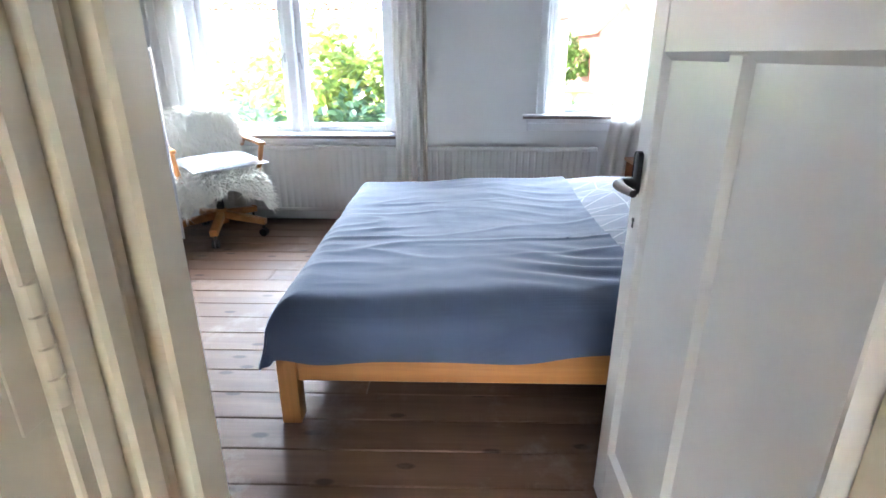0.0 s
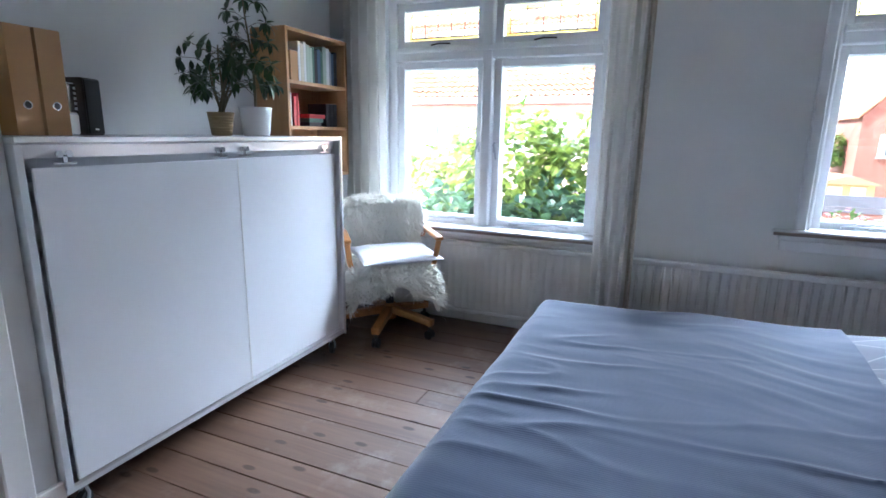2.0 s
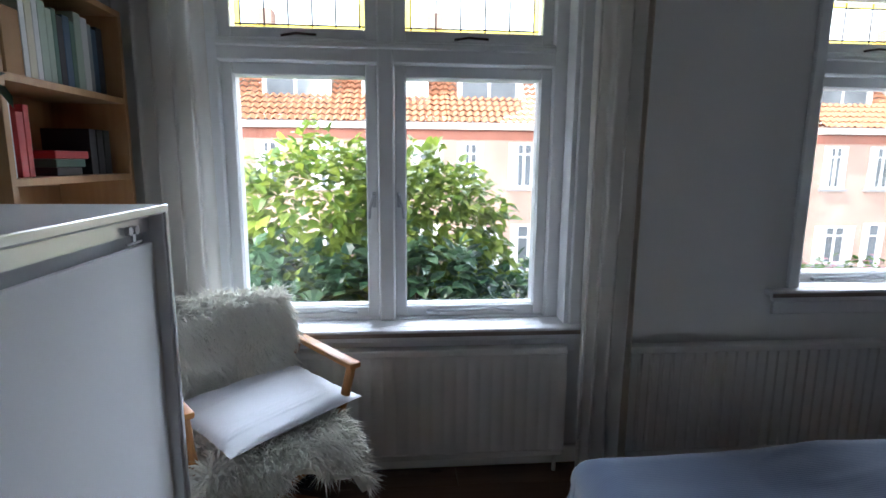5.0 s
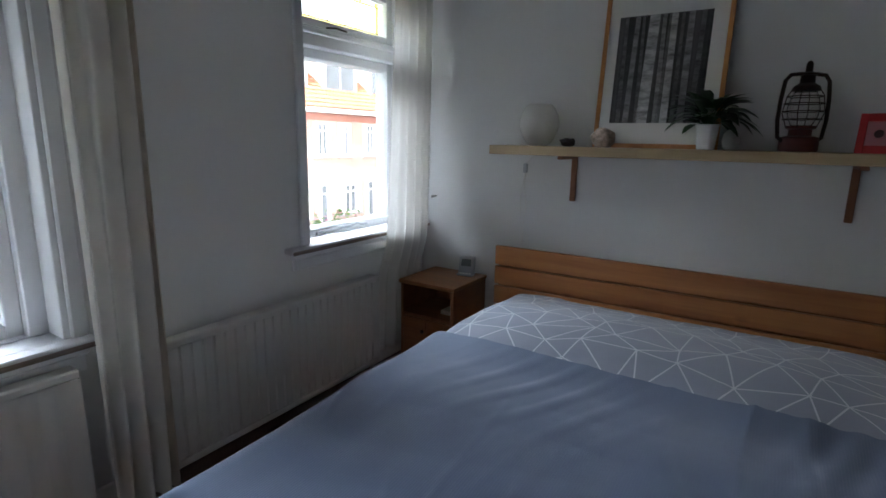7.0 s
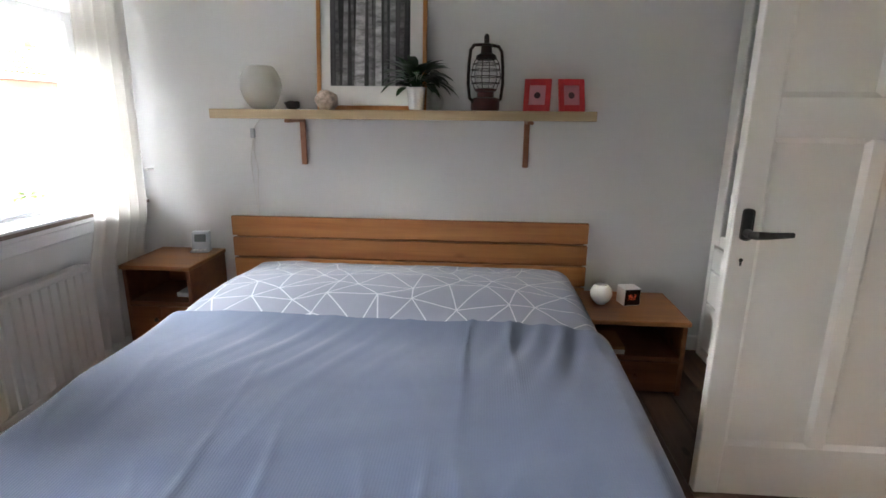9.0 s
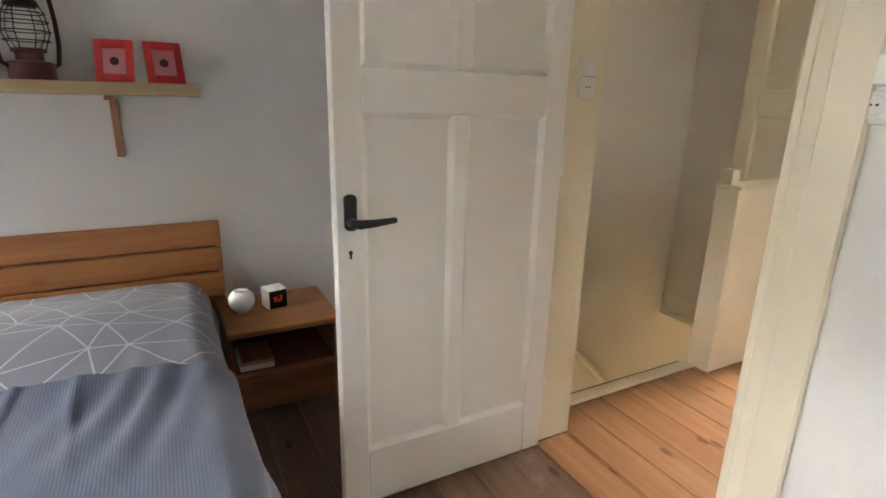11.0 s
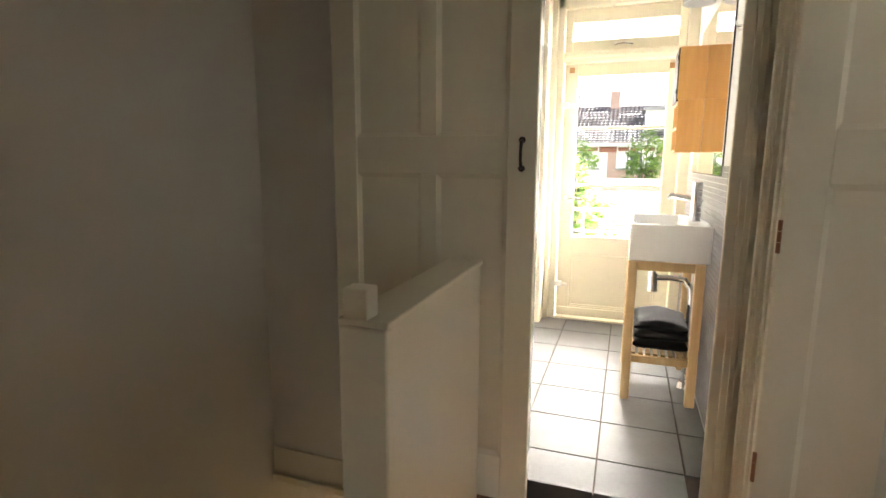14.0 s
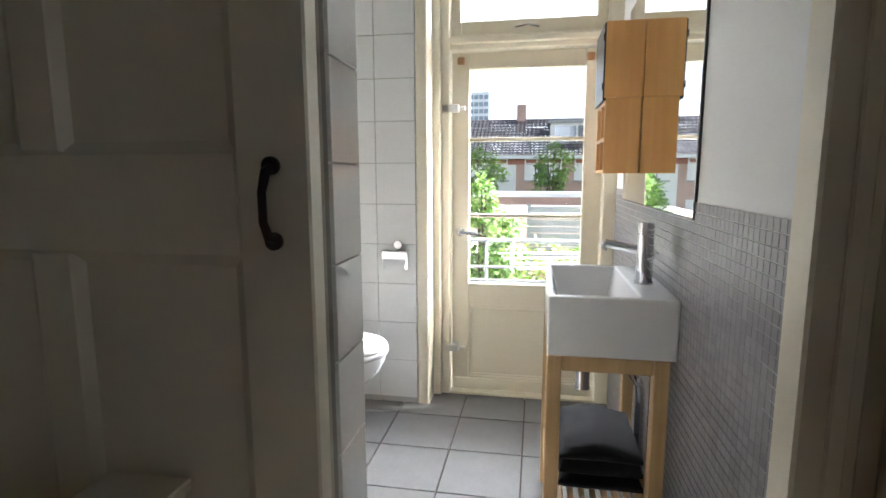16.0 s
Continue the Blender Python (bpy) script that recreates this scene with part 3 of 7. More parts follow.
# skirting, door frames, thresholds
skirting("baseboard", [(X0, X1, Y1 - 0.02, Y1 - 0.001, 0.001, 0.085), (X1 - 0.018, X1 - 0.001, Y0, Y1 - 0.02, 0.001, 0.085), (X0 + 0.001, X0 + 0.018, 2.44, Y1 - 0.02, 0.001, 0.085),
                       (-1.2, 0.12, Y0 + 0.001, Y0 + 0.018, 0.001, 0.085), (1.08, X1 - 0.02, Y0 + 0.001, Y0 + 0.018, 0.001, 0.085), (-1.2 + 0.001, -1.18, 2.36, 2.45, 0.001, 0.16)],
         "white painted skirting board round the bedroom")

bm = bmesh.new()
# bedroom door frame: stops, casing towards the room and the landing
for x0, x1 in ((0.20, 0.245), (0.965, 1.0)):
    box(bm, x0, x1, YH - 0.002, Y0 + 0.002, 0, 2.1, bevel=0.002)
box(bm, 0.245, 0.965, YH - 0.002, Y0 + 0.002, 2.05, 2.1)
for x0, x1 in ((0.125, 0.205), (0.985, 1.07)):
    box(bm, x0, x1, Y0 + 0.002, Y0 + 0.02, 0, 2.14, bevel=0.005)
box(bm, 0.125, 1.07, Y0 + 0.002, Y0 + 0.02, 2.1, 2.18, bevel=0.005)
box(bm, 0.240, 0.250, YH + 0.012, YH + 0.04, 0, 2.05, bevel=0.004)
box(bm, 0.240, 0.257, YH + 0.045, YH + 0.075, 0, 2.05, bevel=0.004)
box(bm, 0.240, 0.251, YH + 0.08, YH + 0.10, 0, 2.05, bevel=0.004)
box(bm, 0.240, 0.266, YH + 0.105, Y0 + 0.004, 0, 2.05, bevel=0.005)
tagged(part("door_frame", bm, M_CREAM), "cream painted frame of the bedroom doorway", "door frame", kind="structure")

bm = bmesh.new()
# landing doorway beside it, moulded in steps
for k, (d, w) in enumerate(((0.014, 0.075), (0.022, 0.05), (0.030, 0.022))):
    y = -0.398 - 0.003 * k
    x = 0.192 + 0.008 * k
    box(bm, x, 0.2 + d, y - w, y, 0, 2.1 + w, bevel=0.002)
    box(bm, x, 0.2 + d, y + 0.001, 0.42, 2.1 - 0.003 * k, 2.1 + w, bevel=0.002)
box(bm, 0.07, 0.2015, -0.425, -0.372, 0, 2.1, bevel=0.003)
tagged(part("door_frame", bm, M_CREAM), "cream moulded casing of the landing doorway", "door frame", kind="structure")

bm = bmesh.new()
# bathroom doorway posts
box(bm, 0.2, 0.282, -0.585, -0.50, 0, 2.1, bevel=0.004)
box(bm, 0.232, 0.30, -0.50, -0.485, 0, 2.12, bevel=0.004)
box(bm, 0.25, 0.27, -0.485, -0.478, 0, 2.12, bevel=0.002)
box(bm, 0.282, 0.90, -0.585, -0.50, 2.05, 2.1, bevel=0.004)
tagged(part("door_frame", bm, M_CREAM), "cream painted frame of the bathroom doorway", "door frame", kind="structure")

# the open bedroom door, against the bed's corner
door = panel_door("door_1", 0.735, 2.03, ((0.19, 1.185), (1.30, 1.92)), M_GLOSS, "cream painted panelled bedroom door, standing open", t=0.04, stile=0.078, mid=0.046,
                  m=pose(0.975, 1.405, 0.01, 0, 0, 90), kind="structure")


def lever(parent, x, y, z, side, reach, material=M_BLACK):
    """A lever handle on an oblong plate: side is the way it stands off along y."""
    bm = bmesh.new()
    box(bm, x - 0.016, x + 0.016, min(y, y + side * 0.012), max(y, y + side * 0.012), z - 0.048, z + 0.048, bevel=0.0115, seg=3)
    plate = part("handle_plate", bm, material, parent, "black handle plate")
    bm = bmesh.new()
    zl = z - 0.024
    tube(bm, [(x, y + side * 0.01, zl), (x, y + side * 0.038, zl), (x + reach * 0.012, y + side * 0.048, zl), (x + reach * 0.05, y + side * 0.05, zl + 0.001), (x + reach * 0.112, y + side * 0.047, zl + 0.004)],
         [0.013, 0.0115, 0.0125, 0.0105, 0.008], 12)
    part("lever", bm, material, plate)
    bm = bmesh.new()
    cyl(bm, (x, y, z - 0.11), (x, y + side * 0.002, z - 0.11), 0.006, seg=12)
    box(bm, x - 0.003, x + 0.003, min(y, y + side * 0.002), max(y, y + side * 0.002), z - 0.128, z - 0.11)
    part("keyhole", bm, M_BLACK, parent, "dark keyhole")


lever(door, 0.735 - 0.037, 0.04, 0.935, 1, -1)
lever(door, 0.735 - 0.037, 0.0, 0.935, -1, -1)
for z in (0.25, 1.0, 1.75):
    bm = bmesh.new()
    for k in range(3):
        cyl(bm, (-0.003, 0.042, z + k * 0.027), (-0.003, 0.042, z + k * 0.027 + 0.025), 0.0048, seg=10)
    part("hinge", bm, M_GLOSS, door, "painted-over hinge")
bx("latch_plate", (0.735, 0.7365, 0.01, 0.03, 0.87, 1.02), M_WHITEPLASTIC, door)

# the door of the room beside the landing, open into that room
side = panel_door("door_2", 0.72, 2.03, ((0.2, 1.16), (1.30, 1.90)), M_CREAM, "cream painted panelled door, open into a side room", t=0.038, m=pose(0.196, -0.332, 0.01, 0, 0, 179), kind="structure")
for z in (0.32, 0.98, 1.72):
    bm = bmesh.new()
    for k in range(3):
        cyl(bm, (0, -0.008, z + k * 0.03), (0, -0.008, z + k * 0.03 + 0.028), 0.0055, seg=10)
    part("hinge", bm, M_BRACKET, side, "worn brass hinge")

# shut cupboard door on the landing, hinged by the bedroom doorway
cup = panel_door("door_6", 0.72, 2.05, ((0.2, 1.16), (1.30, 1.92)), M_CREAM, "cream painted cupboard door on the landing, shut", t=0.036, m=pose(0.238, 0.522, 0.01, 0, 0, 90), kind="structure")
for z in (0.30, 0.95, 1.72):
    bm = bmesh.new()
    for k in range(4):
        cyl(bm, (0.722, -0.006, z + k * 0.024), (0.722, -0.006, z + k * 0.024 + 0.022), 0.0065, seg=12)
    box(bm, 0.690, 0.715, -0.002, 0.0, z - 0.004, z + 0.098, bevel=0.0008)
    part("hinge", bm, M_CREAM, cup, "painted-over butt hinge")

# closet door in the bump of the bedroom wall
closet = panel_door("door_3", 0.76, 2.06, ((0.2, 1.16), (1.30, 1.92)), M_GLOSS, "white painted built-in closet door, shut", m=pose(-1.235, 1.53, 0.01, 0, 0, 90), kind="structure")
bm = bmesh.new()
for y0, y1 in ((1.46, 1.525), (2.295, 2.37)):
    box(bm, -1.199, -1.178, y0, y1, 0.0, 2.14, bevel=0.005)
box(bm, -1.199, -1.178, 1.46, 2.37, 2.09, 2.16, bevel=0.005)
tagged(part("trim", bm, M_GLOSS), "white casing round the closet door", "trim", kind="structure")

# bathroom door leaf, slid in front of the stairwell wall
slide = panel_door("door_4", 0.74, 2.06, ((0.17, 1.17), (1.30, 1.93)), M_CREAM, "cream panelled bathroom door slid open along the landing", t=0.036, stile=0.095, mid=0.061,
                   m=pose(1.60, -0.445, 0.012, 0, 0, 180), kind="structure")
bm = bmesh.new()
xh = 0.74 - 0.047
tube(bm, [(xh, 0.0, 1.195), (xh, -0.016, 1.199), (xh, -0.027, 1.217), (xh, -0.027, 1.252), (xh, -0.016, 1.275), (xh, 0.0, 1.279)], [0.008, 0.006, 0.005, 0.005, 0.006, 0.008], 10)
for z in (1.192, 1.282):
    cyl(bm, (xh, 0.0, z), (xh, -0.006, z), 0.011, seg=14)
part("pull_handle", bm, M_RUST, slide, "dark iron pull handle")

# balustrade with its post
bal = thing("balustrade", "cream boxed-in balustrade beside the stairwell", "balustrade")
bx("panel", (1.03, 1.135, -0.415, 0.30, 0.0, 0.882), M_CREAM, bal, bevel=0.003)
bx("cap", (1.024, 1.143, -0.42, 0.322, 0.8825, 0.899), M_CREAM, bal, bevel=0.003)
bx("post", (1.027, 1.14, 0.300, 0.326, 0.0, 0.882), M_CREAM, bal, bevel=0.004)
bx("post_block", (1.068, 1.126, 0.278, 0.330, 0.8995, 0.966), M_CREAM, bal, bevel=0.003)

# edge of the stairwell
bm = bmesh.new()
box(bm, 1.10, 1.165, 0.32, YH, -0.18, 0.006, bevel=0.004)
tagged(part("trim", bm, M_CREAM), "grey-white painted nosing at the stair edge", "trim", kind="structure")
bm = bmesh.new()
box(bm, 1.165, 1.18, 0.34, YH, -0.05, -0.004)
tagged(part("trim", bm, M_BLACK), "dark rubber strip along the stair edge", "trim", kind="structure")
bm = bmesh.new()
box(bm, 1.03, 2.05, -0.60, -0.588, -0.20, -0.07, bevel=0.003)
box(bm, 1.03, 2.05, -0.60, -0.575, -0.235, -0.20, bevel=0.003)
tagged(part("trim", bm, M_CREAM), "cream skirting at the foot of the stairwell wall", "trim", kind="structure")

# the stair that winds down, with its curved string
stair = thing("staircase", "cream painted winding staircase going down", "staircase", kind="structure")
for k in range(12):
    z = -0.19 * (k + 1)
    y = 1.22 - 0.2 * k if k < 3 else 0.62 - 0.2 * (k - 3)
    bx("step", (1.26, 2.04, y - 0.24, y, z - 0.03, z), M_CREAM, stair, bevel=0.006)
bm = bmesh.new()
tube(bm, [(1.98, 0.75, -0.06), (2.01, 0.5, -0.17), (2.02, 0.3, -0.31), (2.02, 0.18, -0.41), (2.02, 0.06, -0.52), (2.02, -0.06, -0.65), (2.02, -0.2, -0.82), (2.02, -0.38, -1.04), (2.02, -0.7, -1.45)], 0.026, 12)
part("handrail", bm, M_CREAM, stair, "white curved handrail")

# floors: boards, tiles
floor_ob = bpy.data.objects["floor"]


def boards(parent, x0, x1, y0, y1, width, material=M_FLOOR):
    rng = random.Random(4)
    y = y1
    while y > y0 + 0.01:
        w = min(width, y - y0)
        cuts = [x0]
        if x1 - x0 > 2:
            cuts.append(rng.choice((x0 + 1.35, x0 + 2.05, x1 - 0.9)) + rng.uniform(-0.15, 0.15)) if rng.random() < 0.45 else None
        cuts.append(x1)
        for a, b in zip(cuts, cuts[1:]):
            bmb = bmesh.new()
            box(bmb, a + 0.0008, b - 0.0008, y - w + 0.0014, y - 0.0014, -0.021, rng.uniform(-0.0015, 0.0005), bevel=0.0022)
            part("floorboard", bmb, material, parent)
        y -= w


boards(floor_ob, X0 + 0.001, X1 - 0.001, Y0, Y1 - 0.001, 0.148)
boards(floor_ob, 0.246, 0.964, YH, Y0 - 0.001, 0.148, M_HALLFLOOR)
boards(floor_ob, 0.20, 1.10, -0.50, YH, 0.148, M_HALLFLOOR)

# ---- windows ----
def bar(bm, x0, x1, y0, y1, z0, z1, b=0.004):
    box(bm, x0, x1, y0, y1, z0, z1, bevel=b)


def frame_ring(bm, x0, x1, z0, z1, y0, y1, w, b=0.004, wt=None, wb=None):
    """Four bars round an opening."""
    wt, wb = wt or w, wb or w
    bar(bm, x0, x0 + w, y0, y1, z0, z1, b)
    bar(bm, x1 - w, x1, y0, y1, z0, z1, b)
    bar(bm, x0 + w, x1 - w, y0 + 0.001, y1 - 0.001, z0, z0 + wb, b)
    bar(bm, x0 + w, x1 - w, y0 + 0.001, y1 - 0.001, z1 - wt, z1, b)


def stained_pane(win, x0, x1, z0, z1):
    """Leaded light: a yellow border of small panes round clear ones."""
    q = 0.024
    n = 5
    for a, b, c, d in ((x0, x1, z0, z0 + q), (x0, x1, z1 - q, z1), (x0, x0 + q, z0 + q, z1 - q), (x1 - q, x1, z0 + q, z1 - q)):
        p = bx("yellow_pane", (a, b, 4.999, 5.003, c, d), M_YELLOWGLASS, win, "yellow leaded border glass")
        p.visible_shadow = False
    for k in range(n):
        a, b = x0 + q + (x1 - x0 - 2 * q) * k / n, x0 + q + (x1 - x0 - 2 * q) * (k + 1) / n
        p = bx("clear_pane", (a, b, 4.999, 5.003, z0 + q, z1 - q), M_GLASS, win)
        p.visible_shadow = False
    bm = bmesh.new()
    for k in range(n + 1):
        x = x0 + q + (x1 - x0 - 2 * q) * k / n
        cyl(bm, (x, 4.999, z0), (x, 4.999, z1), 0.0032, seg=8)
    for z in (z0 + q, z1 - q):
        cyl(bm, (x0, 4.999, z), (x1, 4.999, z), 0.0032, seg=8)
    part("lead_came", bm, M_LEAD, win)


def window(name, x0, x1, z0, z1, lights, glass_z, top_z, label, ear=0.10):
    """An old wooden window: fixed frame, opening sashes below, leaded lights above."""
    win = thing(name, label, "window", kind="structure")
    bm = bmesh.new()
    jl, jr = lights[0][0] - 0.046 - x0, x1 - lights[-1][1] - 0.046
    bar(bm, x0, x0 + jl, 4.90, 5.06, z0, z1)
    bar(bm, x1 - jr, x1, 4.90, 5.06, z0, z1)
    bar(bm, x0 + jl, x1 - jr, 4.901, 5.059, z0, glass_z[0] - 0.046)
    bar(bm, x0 + jl, x1 - jr, 4.901, 5.059, top_z[1] + 0.047, z1)
    bar(bm, x0 + jl, x1 - jr, 4.885, 5.06, glass_z[1] + 0.046, top_z[0] - 0.049, 0.006)
    bar(bm, x0 + jl, x1 - jr, 4.872, 4.9, top_z[0] - 0.085, top_z[0] - 0.062, 0.005)
    for (a0, a1), (b0, b1) in zip(lights, lights[1:]):
        bar(bm, a1 + 0.048, b0 - 0.048, 4.88, 5.06, z0, z1, 0.008)
    part("window_frame", bm, M_WINWHITE, win)
    for a, b in lights:
        bm = bmesh.new()
        frame_ring(bm, a - 0.047, b + 0.047, glass_z[0] - 0.048, glass_z[1] + 0.047, 4.935, 4.99, 0.047)
        frame_ring(bm, a - 0.012, b + 0.012, glass_z[0] - 0.012, glass_z[1] + 0.012, 4.955, 5.02, 0.015, 0.002)
        part("sash", bm, M_WINWHITE, win)
        p = bx("pane", (a - 0.004, b + 0.004, 4.998, 5.002, glass_z[0] - 0.004, glass_z[1] + 0.004), M_GLASS, win)
        p.visible_shadow = False
        bm = bmesh.new()
        frame_ring(bm, a - 0.05, b + 0.05, top_z[0] - 0.05, top_z[1] + 0.048, 4.935, 4.99, 0.05)
        part("top_sash", bm, M_WINWHITE, win)
        stained_pane(win, a, b, top_z[0], top_z[1])
        # stay bar along the bottom rail, and a small catch above
        bm = bmesh.new()
        xs = a + 0.12
        tube(bm, [(xs, 4.925, glass_z[0] - 0.022), (xs + 0.22, 4.918, glass_z[0] - 0.016), (xs + 0.27, 4.912, glass_z[0] - 0.006), (xs + 0.30, 4.914, glass_z[0] - 0.014), (xs + 0.36, 4.918, glass_z[0] - 0.02)], 0.006, 8)
        box(bm, xs - 0.03, xs + 0.03, 4.915, 4.935, glass_z[0] - 0.034, glass_z[0] - 0.018, bevel=0.002)
        part("stay_bar", bm, M_GREYPLASTIC, win, "worn metal casement stay")
        bm = bmesh.new()
        tube(bm, [(a + 0.2, 4.925, top_z[0] - 0.034), (a + 0.26, 4.915, top_z[0] - 0.026), (a + 0.34, 4.918, top_z[0] - 0.03)], 0.005, 8)
        part("fanlight_catch", bm, M_RUST, win, "dark fanlight catch")
    bm = bmesh.new()
    bar(bm, x0 - 0.05, x0 + 0.002, Y1 - 0.022, Y1 - 0.002, z0, z1 + 0.05, 0.006)
    bar(bm, x1 - 0.002, x1 + 0.05, Y1 - 0.022, Y1 - 0.002, z0, z1 + 0.05, 0.006)
    bar(bm, x0 - 0.05, x1 + 0.05, Y1 - 0.028, Y1 - 0.002, z1, z1 + 0.05, 0.006)
    for xa, xb in ((x0 - 0.002, x0 + 0.02), (x1 - 0.02, x1 + 0.002)):
        bar(bm, xa, xb, Y1 - 0.002, 4.9, z0, z1, 0.003)
    bar(bm, x0, x1, Y1 - 0.002, 4.9, z1 - 0.018, z1, 0.003)
    part("casing", bm, M_WINWHITE, win)
    bm = bmesh.new()
    bar(bm, x0 - ear, x1 + 0.06, Y1 - 0.065, Y1 - 0.001, z0 - 0.028, z0, 0.006)
    bar(bm, x0, x1, Y1 - 0.001, 4.94, z0 - 0.026, z0 - 0.001, 0.002)
    sill = part("window_sill", bm, node_sill, win, "worn white window sill")
    bm = bmesh.new()
    bar(bm, x0 - ear - 0.001, x1 + 0.061, Y1 - 0.0675, Y1 - 0.0655, z0 - 0.027, z0 - 0.010, 0.0008)
    part("bare_edge", bm, M_BAREWOOD, sill, "bare brown wood where paint wore off")
    bm = bmesh.new()
    bar(bm, x0 - ear + 0.03, x1 + 0.04, Y1 - 0.035, Y1 - 0.001, z0 - 0.06, z0 - 0.028, 0.008)
    bar(bm, x0 - ear + 0.04, x1 + 0.03, Y1 - 0.02, Y1 - 0.001, z0 - 0.115, z0 - 0.06, 0.004)
    part("apron", bm, M_WINWHITE, win)
    return win


M_BAREWOOD = wood_mat("bare_sill_wood", (0.10, 0.065, 0.05), (0.34, 0.27, 0.23), 0, 0.6, 16, 0.3)
node_sill = node_mat("worn_sill_paint", (0.64, 0.63, 0.64), 0.45, vary=0.20, scale=7, fine=40, bump=0.2)
w1 = window("window_1", -1.39, 0.12, 0.645, 2.16, ((-1.268, -0.738), (-0.572, 0.0)), (0.695, 1.672), (1.856, 2.042),
            "white painted double casement window with leaded yellow fanlights")
w2 = window("window_2", 1.147, 2.04, 0.79, 2.16, ((1.24, 1.935),), (0.825, 1.668), (1.857, 2.043),
            "white painted single casement window with a leaded fanlight", ear=0.147)
for x, s in ((-0.738 + 0.03, 1), (-0.572 - 0.03, -1)):
    bm = bmesh.new()
    box(bm, x - 0.008, x + 0.008, 4.915, 4.935, 1.135, 1.20, bevel=0.003)
    tube(bm, [(x, 4.915, 1.19), (x, 4.895, 1.185), (x - s * 0.015, 4.892, 1.14), (x - s * 0.02, 4.895, 1.09)], 0.006, 8)
    part("window_handle", bm, M_GREYPLASTIC, w1, "small metal window handle")
bm = bmesh.new()
tube(bm, [(1.97, 4.93, 1.22), (1.97, 4.905, 1.22), (1.965, 4.90, 1.20), (1.95, 4.90, 1.16)], 0.007, 8)
box(bm, 1.96, 1.98, 4.918, 4.935, 1.17, 1.25, bevel=0.003)
part("window_handle", bm, M_WHITEPLASTIC, w2, "white window handle")


def radiator(name, x0, x1, z0, z1, y, label, pitch, dip=0.007):
    """A pressed panel radiator with upright flutes."""
    rad = thing(name, label, "radiator", group="radiators under the windows")
    bm = bmesh.new()
    n = int((x1 - x0 - 0.06) / pitch)
    prof = [(x0, y + 0.02), (x0, y), (x0 + 0.03, y)]
    for k in range(n):
        xa = x0 + 0.03 + (x1 - x0 - 0.06) * k / n
        p = (x1 - x0 - 0.06) / n
        prof += [(xa + p * 0.12, y), (xa + p * 0.24, y + dip), (xa + p * 0.4, y + dip), (xa + p * 0.52, y)]
    prof += [(x1 - 0.03, y), (x1, y), (x1, y + 0.02)]
    lo = [bm.verts.new((a, b, z0 + 0.03)) for a, b in prof]
    hi = [bm.verts.new((a, b, z1 - 0.03)) for a, b in prof]
    for i in range(len(prof) - 1):
        bm.faces.new((lo[i], lo[i + 1], hi[i + 1], hi[i]))
    box(bm, x0, x1, y, y + 0.022, z1 - 0.03, z1, bevel=0.005)
    box(bm, x0, x1, y, y + 0.022, z0, z0 + 0.03, bevel=0.005)
    part("front_panel", bm, M_RADIATOR, rad)
    bx("back_panel", (x0 + 0.01, x1 - 0.01, y + 0.05, y + 0.065, z0, z1 - 0.01), M_RADIATOR, rad)
    bx("top_grille", (x0, x1, y + 0.022, y + 0.065, z1 - 0.012, z1 - 0.004), M_RADIATOR, rad)
    for x in (x0 + 0.15, x1 - 0.15):
        bx("bracket", (x - 0.015, x + 0.015, y + 0.066, Y1 - 0.001, z0 + 0.05, z1 - 0.05), M_RADIATOR, rad)
    bm = bmesh.new()
    cyl(bm, (x1 - 0.03, y + 0.03, 0.0), (x1 - 0.03, y + 0.03, z0 + 0.01), 0.009, seg=10)
    part("pipe", bm, M_RADIATOR, rad)
    return rad


radiator("radiator", -1.32, 0.095, 0.085, 0.572, 4.70, "white panel radiator below the double window", 0.05, 0.003)
radiator("radiator", 0.31, 1.535, 0.075, 0.572, 4.68, "white fluted panel radiator below the single window", 0.045)


def curtain(name, x0, x1, z0, z1, y, folds, label, seed, amp0=0.026, taper=(0.0, 0.0), over=0.0):
    """A gathered curtain hanging in folds; over: how far the sill holds it off below."""
    rng = random.Random(seed)
    ph = [rng.uniform(0, 6) for _ in range(4)]
    bm = bmesh.new()

    def f(u, v):
        xa, xb = x0 + taper[0] * (1 - v), x1 + taper[1] * (1 - v)
        x = xa + (xb - xa) * (u + 0.02 * math.sin(9 * u + ph[0]) * (1 - v))
        amp = amp0 + amp0 * 0.45 * math.sin(5 * u + ph[1]) + 0.008 * (1 - v)
        yy = y + amp * math.sin(2 * math.pi * folds * (u + 0.035 * math.sin(2.2 * v + ph[2])) + ph[3]) + 0.006 * math.sin(31 * u + 4 * v)
        k = min(1, max(0, (v - 0.17) / 0.12))
        return Vector((x, yy - over * k * k * (3 - 2 * k), z0 + (z1 - z0) * v))

    sheet(bm, f, 90, 30)
    return one(name, bm, M_CURTAIN, label, "curtain", group="white window curtains", smooth=80)


